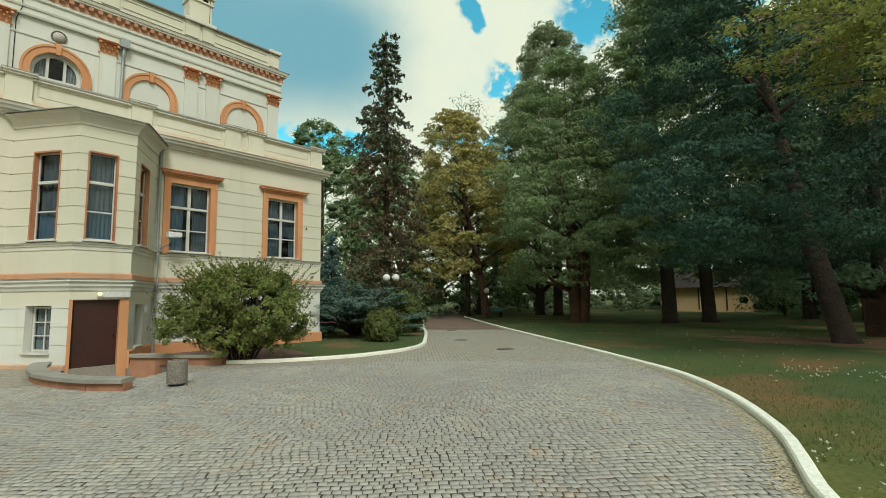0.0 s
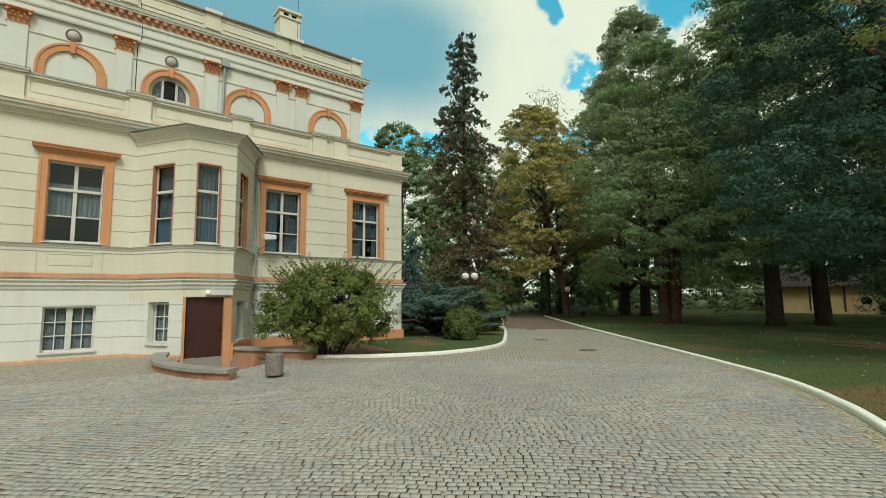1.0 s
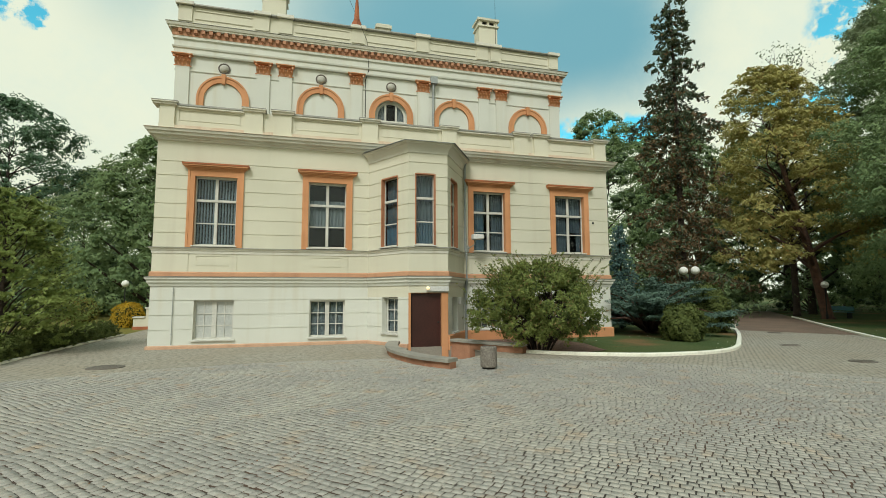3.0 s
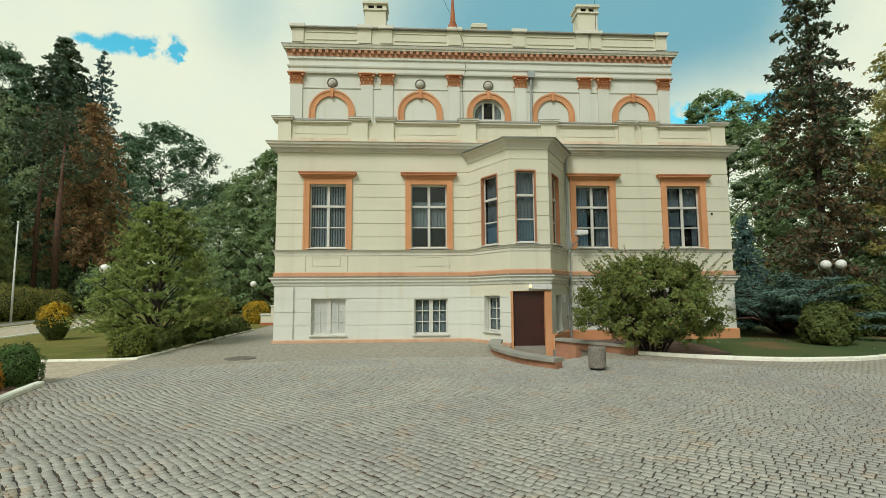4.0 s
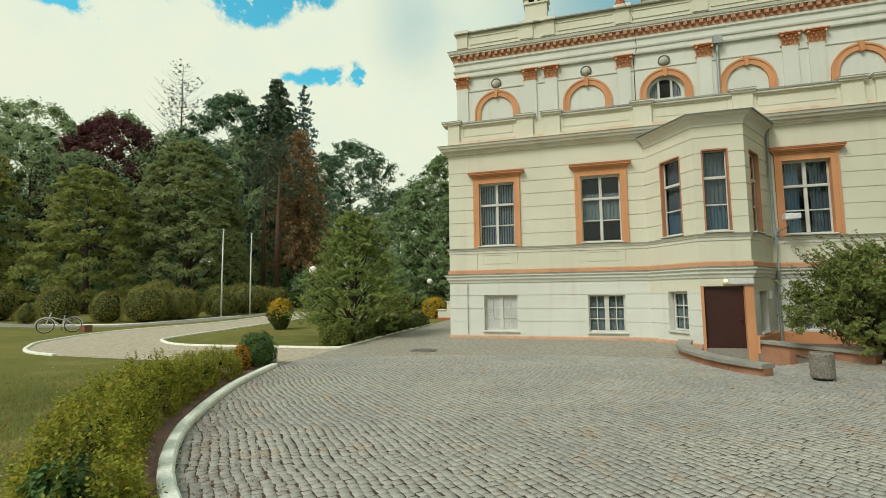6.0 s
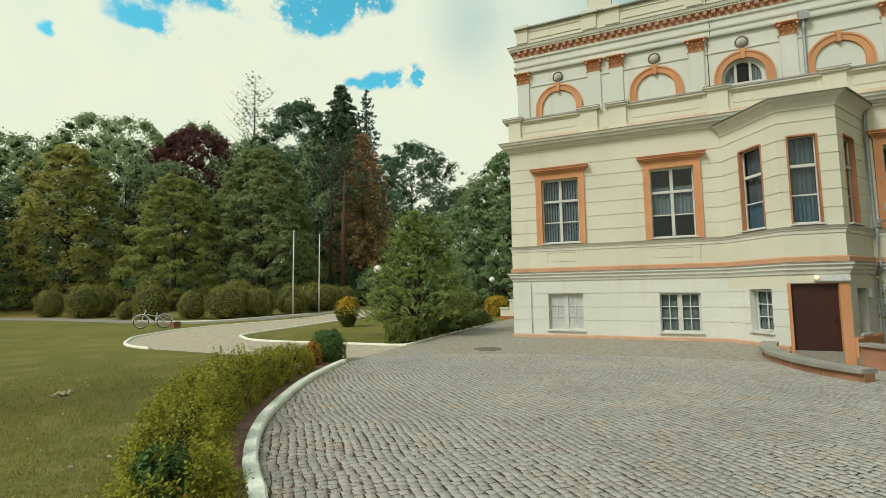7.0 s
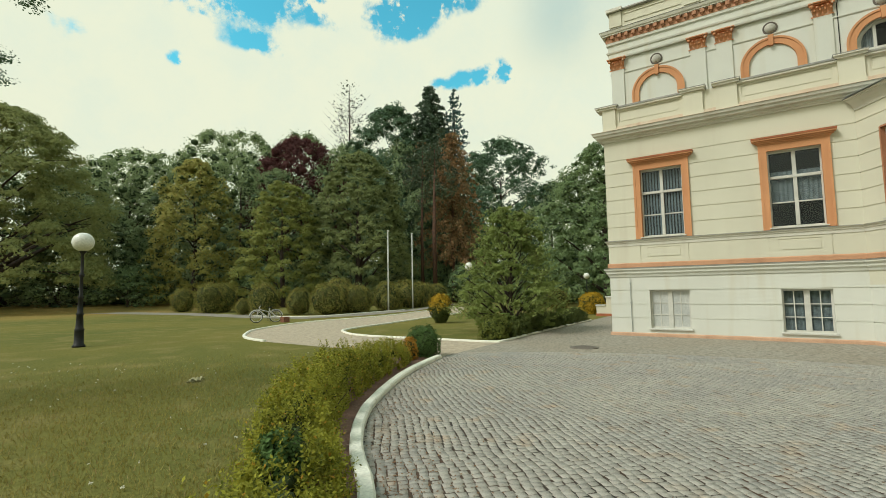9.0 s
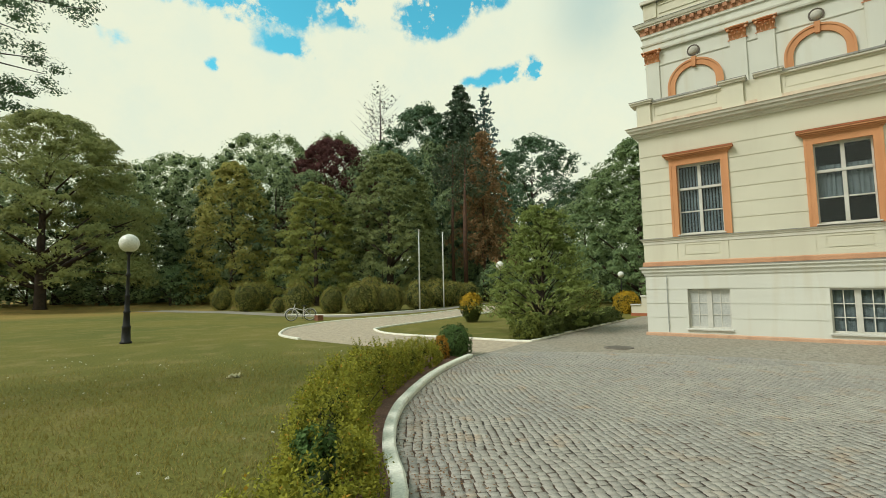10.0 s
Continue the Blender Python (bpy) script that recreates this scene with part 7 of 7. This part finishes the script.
def bicycle(x, y, turn):
    t = thing("bicycle", "silver city bicycle parked beside the path", "bicycle", (0, 0, 0))
    r = 0.34
    for cx in (-0.54, 0.54):
        w = bmesh.new()
        seg = 28
        ring = [[w.verts.new((cx + (r + 0.02 * math.cos(b)) * math.cos(a), 0.02 * math.sin(b), r + 0.02 + (r + 0.02 * math.cos(b)) * math.sin(a))) for b in (0, 1.57, 3.14, 4.71)] for a in [2 * math.pi * k / seg for k in range(seg)]]
        for k in range(seg):
            for j in range(4):
                w.faces.new((ring[k][j], ring[(k + 1) % seg][j], ring[(k + 1) % seg][(j + 1) % 4], ring[k][(j + 1) % 4]))
        wheel = part("wheel", w, IRON, t, "black tyre", True)
        rim = bmesh.new()
        tube(rim, [(cx + 0.305 * math.cos(a), 0, r + 0.02 + 0.305 * math.sin(a)) for a in [2 * math.pi * k / 28 for k in range(29)]], [0.014] * 29, 5)
        part("rim", rim, POLE, wheel, "pale metal rim")
        sp = bmesh.new()
        for k in range(10):
            a = math.pi * k / 10
            tube(sp, [(cx - r * math.cos(a), 0, r + 0.02 - r * math.sin(a)), (cx + r * math.cos(a), 0, r + 0.02 + r * math.sin(a))], [0.004, 0.004], 4)
        part("spokes", sp, ZINC, wheel, "thin steel spokes")
        fd = bmesh.new()
        pts = [(cx + 0.39 * math.cos(a), 0, r + 0.02 + 0.39 * math.sin(a)) for a in [radians(d) for d in range(10, 171, 20)]]
        tube(fd, pts, [0.03] * len(pts), 6)
        part("mudguard", fd, POLE, wheel, "white mudguard")
    fr = bmesh.new()
    z = r + 0.02
    for a, b in (((-0.54, 0, z), (-0.1, 0, 0.3)), ((-0.1, 0, 0.3), (0.36, 0, 0.72)), ((-0.1, 0, 0.3), (-0.2, 0, 0.85)), ((-0.54, 0, z), (-0.18, 0, 0.72)), ((-0.19, 0, 0.62), (0.36, 0, 0.78)), ((0.54, 0, z), (0.33, 0, 1.0))):
        tube(fr, [a, b], [0.024, 0.024], 6)
    part("frame", fr, POLE, t, "silver frame")
    hb = bmesh.new()
    tube(hb, [(0.16, 0.28, 1.03), (0.27, 0.2, 1.05), (0.33, 0.0, 1.03), (0.27, -0.2, 1.05), (0.16, -0.28, 1.03)], [0.014] * 5, 6)
    part("handlebar", hb, IRON, t)
    sd = boxes((-0.34, -0.08, -0.07, 0.07, 0.86, 0.93), bev=0.03)
    part("saddle", sd, IRON, t, "black saddle")
    rk = bmesh.new()
    box(rk, -0.78, -0.32, -0.06, 0.06, 0.74, 0.76)
    tube(rk, [(-0.54, 0.06, z), (-0.6, 0.06, 0.74)], [0.008, 0.008], 4)
    part("carrier", rk, ZINC, t)
    cr = bmesh.new()
    tube(cr, [(-0.1, -0.07, 0.3), (-0.1, -0.09, 0.14)], [0.012, 0.012], 5)
    box(cr, -0.15, -0.05, -0.16, -0.08, 0.12, 0.14)
    tube(cr, [(-0.1, 0.07, 0.3), (-0.1, 0.09, 0.46)], [0.012, 0.012], 5)
    tube(cr, [(-0.2, 0.05, 0.25), (-0.28, 0.2, 0.01)], [0.01, 0.01], 5)
    part("pedals", cr, IRON, t)
    t.matrix_basis = pose(x, y, 0.012, 0, 0, turn)


bicycle(0.72, -19.85, -35)
CRATE = surface("brown_crate_wood", (0.28, 0.12, 0.07), (0.20, 0.085, 0.05), big=3.0)
t = thing("crate", "small brown wooden crate beside the bicycle", "crate", (-0.1, -19.2, 0))
part("box", boxes((-0.3, 0.1, -19.35, -19.0, 0.0, 0.05), (-0.3, -0.27, -19.35, -19.0, 0.05, 0.32), (0.07, 0.1, -19.35, -19.0, 0.05, 0.32), (-0.27, 0.07, -19.35, -19.32, 0.05, 0.32), (-0.27, 0.07, -19.03, -19.0, 0.05, 0.32)), CRATE, t, "open wooden box")

# far things through the trees
t = thing("shed", "low pale-orange building with a dark roof behind the trees", "building", (6.0, 63.0, 0))
zs = 0.2
# pale orange render, raised in colour to stand for sun on the wall
part("wall", boxes((2.4, 9.4, 61.5, 66.0, zs - 0.3, 2.6)), surface("sun_brightened_ochre_render", (0.80, 0.56, 0.28), (0.72, 0.49, 0.24), big=0.6), t, "pale orange rendered wall")
rf = bmesh.new()
v = [rf.verts.new(p) for p in ((2.0, 61.0, 2.55), (9.8, 61.0, 2.55), (9.8, 66.4, 2.55), (2.0, 66.4, 2.55), (2.0, 63.7, 4.3), (9.8, 63.7, 4.3))]
for f in ((0, 1, 5, 4), (2, 3, 4, 5), (0, 4, 3), (1, 2, 5), (0, 3, 2, 1)):
    rf.faces.new([v[k] for k in f])
part("roof", rf, BARK, t, "dark pitched roof")
for x in (4.7, 7.3):
    part("batten", boxes((x - 0.06, x + 0.06, 61.46, 61.5, zs, 2.55)), BARK, t)

t = thing("fence_panel", "dark brown lattice fence panel beside the big tree", "fence", (18.9, 31.5, 0))
fp = bmesh.new()
for x in (18.05, 20.35):
    part("post", boxes((x - 0.05, x + 0.05, 31.45, 31.55, -0.1, 1.55), bev=0.01), WALNUT, t)
for k in range(-14, 26):
    for s in (-1, 1):
        a = Vector((18.1 + k * 0.10, 31.48 + s * 0.012, 0.05))
        b = a + Vector((s * 1.35, 0, 1.35))
        lo_, hi_ = 18.1, 20.3
        ta = max(0, min(1, (lo_ - a.x) / (b.x - a.x))) if s > 0 else max(0, min(1, (hi_ - a.x) / (b.x - a.x)))
        tb = max(0, min(1, (hi_ - a.x) / (b.x - a.x))) if s > 0 else max(0, min(1, (lo_ - a.x) / (b.x - a.x)))
        if tb - ta > 0.05:
            tube(fp, [a.lerp(b, ta), a.lerp(b, tb)], [0.030, 0.030], 4)
tagged(part("lattice", fp, WALNUT, t, "diagonal wooden lattice"), kind="stuff")
part("rail", boxes((18.1, 20.3, 31.46, 31.52, 1.38, 1.46), (18.1, 20.3, 31.46, 31.52, 0.0, 0.07)), WALNUT, t)

for x, y in ((-8.2, 42.5),):
    t = thing("bench", "small blue-green park bench beside the drive", "bench", (x, y, 0))
    BENCH = surface("blue_green_bench_paint", (0.06, 0.16, 0.18), (0.05, 0.12, 0.14), rough=0.5)
    part("seat", boxes((x - 0.9, x + 0.9, y - 0.2, y + 0.2, 0.42, 0.47), bev=0.01), BENCH, t)
    part("backrest", boxes((x - 0.9, x + 0.9, y + 0.2, y + 0.24, 0.55, 0.85), bev=0.01), BENCH, t)
    for s in (-0.7, 0.7):
        part("leg", boxes((x + s - 0.04, x + s + 0.04, y - 0.18, y + 0.22, -0.02, 0.42)), IRON, t)
# low rail at the end of the drive
t = thing("railing", "low blue-grey railing at the bend of the drive", "railing", (-17.5, 43.5, 0))
for k in range(6):
    x, y = -16.2 - 1.1 * k, 41.2 - 0.9 * k
    part("post", lathe([(0.05, -0.02), (0.05, 0.85)], 8, (x, y, 0)), ZINC, t)
rb = bmesh.new()
tube(rb, [(-16.2, 41.2, 0.8), (-21.7, 36.7, 0.8)], [0.03, 0.03], 6)
part("rail", rb, ZINC, t)


# ---------------------------------------------------------------- stuff on the ground
def scatter_grass():
    rng = np.random.default_rng(7)
    P = []
    for x0, x1, y0, y1, n in ((9.0, 18.5, -11.0, 1.5, 60000), (13.0, 21.0, 12.0, 24.0, 30000), (-1.0, 6.3, 13.0, 22.0, 16000)):
        p = np.stack([rng.uniform(x0, x1, n), rng.uniform(y0, y1, n)], 1)
        d = np.hypot(p[:, 0] - 18.2, p[:, 1] - 5.3)
        keep = ~inside(p[:, 0], p[:, 1], YARD) & (rng.random(n) < np.clip(1.25 - d / 13, 0.0, 1))
        P.append(p[keep])
    p = np.concatenate(P)
    p = p[~inside(p[:, 0], p[:, 1], [(q[0], q[1]) for q in spline(LEFT_KERB[1:], 0.5)] + [(7.2, -2.9), (7.3, -3.5), (9.5, -3.1), (11.6, -2.0), (13.2, -0.6), (14.6, 0.7), (16.0, 1.9), (18, 2.7)])]
    p = p[~inside(p[:, 0], p[:, 1], spline(PATH_KERB, 0.6) + [(-22, -20), (4.2, -9), (4.2, -3), (7.6, -3), (7.6, -6.9)])]
    n = len(p)
    a = rng.random(n) * 6.283
    h = 0.025 + 0.045 * rng.random(n)
    w = 0.006 + 0.004 * rng.random(n)
    base = np.stack([p[:, 0], p[:, 1], np.full(n, 0.0)], 1)
    s = np.stack([np.cos(a), np.sin(a), np.zeros(n)], 1) * w[:, None]
    tip = base + np.stack([rng.normal(size=n) * 0.02, rng.normal(size=n) * 0.02, h], 1)
    v = np.stack([base - s, base + s, tip], 1).reshape(-1, 3)
    # park-side blades: greener grass with the tree shade kept in the tone
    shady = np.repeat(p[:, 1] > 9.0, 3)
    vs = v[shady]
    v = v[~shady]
    gs = array_mesh("grass", vs, np.arange(len(vs)).reshape(-1, 3), leaf_material("shade_toned_grass_blades", (0.062, 0.090, 0.030), (0.165, 0.170, 0.055), (0.26, 0.20, 0.09), 0.06, 0.35))
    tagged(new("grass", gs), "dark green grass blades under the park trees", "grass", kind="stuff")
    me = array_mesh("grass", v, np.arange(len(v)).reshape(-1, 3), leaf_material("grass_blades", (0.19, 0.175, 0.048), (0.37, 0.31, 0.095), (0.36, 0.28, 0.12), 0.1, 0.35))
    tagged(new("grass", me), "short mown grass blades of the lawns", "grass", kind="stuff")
    # clover and daisy heads
    q = []
    for x0, x1, y0, y1, n in ((9.0, 18.0, -12.0, 0.5, 240), (-5.0, 22.0, 12.0, 34.0, 900), (16.5, 21.0, 10.0, 20.0, 1600)):
        q.append(np.stack([rng.uniform(x0, x1, n), rng.uniform(y0, y1, n), np.full(n, 0.05)], 1))
    q = np.concatenate(q)
    q = q[~inside(q[:, 0], q[:, 1], YARD)]
    keep = np.sin(q[:, 0] * 0.9 + 1) + np.sin(q[:, 1] * 0.7) + rng.random(len(q)) * 2 > 1.0
    q = q[keep & (q[:, 0] > 0.5)]
    v, f = leaves(rng, q, np.full_like(q, 0.015), 4, 0.030, 0.8, up=2.0)
    tagged(new("clover_flowers", array_mesh("clover_flowers", v, f, leaf_material("white_clover", (0.45, 0.43, 0.33), (0.68, 0.66, 0.54)))), "white clover heads scattered in the lawn", "flowers", kind="stuff")


scatter_grass()


def scatter_litter():
    """Dry leaves along the kerb and a small heap on the lawn."""
    rng = np.random.default_rng(8)
    c = []
    path = spline(LEFT_KERB[3:], 0.05)
    for k in range(2600):
        x, y = path[rng.integers(len(path))]
        d = np.abs(rng.normal()) * 0.45 + 0.1
        c.append((x - 0.55 * d + rng.normal() * 0.1, y + 0.83 * d + rng.normal() * 0.1, 0.024))
    for k in range(240):
        x, y = path[rng.integers(len(path))]
        c.append((x + rng.normal() * 0.12 + 0.3, y - 0.3 + rng.normal() * 0.12, 0.045))
    for k in range(600):
        c.append((rng.uniform(5, 15), rng.uniform(-1, 9), 0.024))
    c = np.array(c)
    v, f = leaves(rng, c, np.full_like(c, 0.006), 1, 0.027, 0.6, up=3.0, droop=0, spread=0.3)
    tagged(new("dry_leaves", array_mesh("dry_leaves", v, f, leaf_material("dry_brown_leaves", (0.12, 0.06, 0.03), (0.27, 0.15, 0.075), through=0.1))), "dry brown leaves strewn along the kerb", "leaves", kind="stuff")
    h = np.array([12.9, -4.95, 0.03]) + rng.normal(size=(40, 3)) * np.array([0.10, 0.06, 0.015])
    v, f = leaves(rng, h, np.full_like(h, 0.02), 2, 0.09, 0.6, up=2.0, droop=0)
    tagged(new("leaf_heap", array_mesh("leaf_heap", v, f, leaf_material("pale_withered_leaves", (0.32, 0.28, 0.14), (0.55, 0.50, 0.30), through=0.1))), "small heap of pale withered leaves on the lawn", "leaves", kind="stuff")


scatter_litter()


def kerb_sand():
    """Pale grit and dry bits washed against the park kerb."""
    rng = np.random.default_rng(12)
    path = np.array(spline(RIGHT_KERB[1:9], 0.04))
    n = 5200
    k = rng.integers(1, len(path) - 1, n)
    tan = unit(path[k + 1] - path[k - 1])
    nor = np.stack([-tan[:, 1], tan[:, 0]], 1)
    d = 0.09 + np.abs(rng.normal(size=n)) * 0.13
    p = path[k] + nor * d[:, None]
    c = np.concatenate([p, np.full((n, 1), 0.022)], 1)
    v, f = leaves(rng, c, np.full_like(c, 0.005), 1, 0.036, 0.9, up=4.0, droop=0, spread=0.25)
    tagged(new("kerb_grit", array_mesh("kerb_grit", v, f, leaf_material("pale_grit", (0.34, 0.27, 0.16), (0.62, 0.53, 0.36), through=0.05))), "pale grit and dry bits strewn along the kerb", "grit", kind="stuff")


kerb_sand()


# ---------------------------------------------------------------- setts, last
def sett_block(rng, n):
    """Corner offsets for n irregular stones: tops (n, 4, 2) in units of the stone's own size."""
    q = np.array([(-0.5, -0.5), (0.5, -0.5), (0.5, 0.5), (-0.5, 0.5)])
    return q[None] * (np.array([0.885, 0.895]) + 0.05 * rng.random((n, 1, 2))) + rng.normal(size=(n, 4, 2)) * 0.050


def lay_setts():
    rng = np.random.default_rng(9)
    pitch = 0.100
    R = 13.8
    cx, cy = 18.2, 5.3
    ex, ey = np.array([1, 1]) / math.sqrt(2), np.array([1, -1]) / math.sqrt(2)
    rows = np.arange(-int(R / pitch), int(R / pitch))
    S, T, A_ = [], [], []
    for r in rows:
        ln = 0.090 + 0.024 * rng.random(int(2 * R / 0.09))
        s = np.cumsum(ln) - R
        S.append((s - ln / 2)[s < R])
        A_.append(ln[s < R])
        T.append(np.full((s < R).sum(), r * pitch))
    S, T, Lg = np.concatenate(S), np.concatenate(T), np.concatenate(A_)
    T = T + 0.045 * np.sin(S * 1.1 + 0.35 * T) + 0.022 * np.sin(S * 2.9 + T * 0.8) + 0.012 * np.sin(S * 6.3 + T * 1.9) + rng.normal(size=len(T)) * 0.006
    x = cx + S * ex[0] + T * ey[0]
    y = cy + S * ex[1] + T * ey[1]
    keep = inside(x, y, YARD) & ~inside(x, y, PIT) & (np.hypot(x - cx, y - cy) < R) & (x < 23.5) & (x > 0.25)
    for mx, my, mr in ((4.15, 0.3, 0.48), (8.8, 19.25, 0.36)):
        keep &= np.hypot(x - mx, y - my) > mr
    x, y, Lg = x[keep], y[keep], Lg[keep]
    n = len(x)
    q = sett_block(rng, n)
    q = q * np.stack([Lg, np.full(n, pitch)], 1)[:, None]
    X = x[:, None] + q[..., 0] * ex[0] + q[..., 1] * ey[0]
    Y = y[:, None] + q[..., 0] * ex[1] + q[..., 1] * ey[1]
    top = 0.0155 + 0.003 * rng.random((n, 1)) + rng.normal(size=(n, 4)) * 0.0009
    mx, my = X.mean(1, keepdims=True), Y.mean(1, keepdims=True)
    Xi, Yi = mx + (X - mx) * 0.95, my + (Y - my) * 0.95
    lowv = np.stack([X, Y, np.full((n, 4), 0.008)], -1)
    topv = np.stack([Xi, Yi, top], -1)
    V = np.concatenate([lowv, topv], 1).reshape(-1, 3)
    faces = [(4, 5, 6, 7)]
    for k in range(4):
        j = (k + 1) % 4
        faces += [(k, j, 4 + j, 4 + k)]
    base = np.array(faces)
    F = (np.arange(n)[:, None, None] * 8 + base[None]).reshape(-1, 4)
    # orientation of the diagonal axes is mirrored, so turn the faces over
    F = F[:, ::-1]
    return x, y, V, F, n


pavement = tagged(thing("pavement", "forecourt of small grey granite setts laid on the diagonal", "pavement", (12.0, 3.5, 0)), kind="structure")
sx, sy, SV, SF, SN = lay_setts()
single = (np.abs(sx - 14.2) < 0.9) & (np.abs(sy - 2.9) < 1.0)
pick = np.flatnonzero(single)[:290]
rest = np.setdiff1d(np.arange(SN), pick)
SVr = SV.reshape(SN, 8, 3)
Fr = (np.arange(len(rest))[:, None, None] * 8 + SF[:5][None]).reshape(-1, 4)
tagged(attach(new("setts", array_mesh("setts", SVr[rest].reshape(-1, 3), Fr, SETT)), pavement), "grey granite setts", kind="stuff")
variants = []
for k in range(12):
    o = SVr[pick[k]].copy()
    o[:, :2] -= o[4:, :2].mean(0)
    variants.append(array_mesh("sett", o, SF[:5].copy(), SETT_SINGLE))
for k, i in enumerate(pick):
    c = SVr[i, 4:, :2].mean(0)
    ob = new("sett", variants[k % 12])
    ob.matrix_basis = Matrix.Translation((c[0], c[1], 0))
    attach(ob, pavement)
    ob.matrix_parent_inverse = W(pavement).inverted()
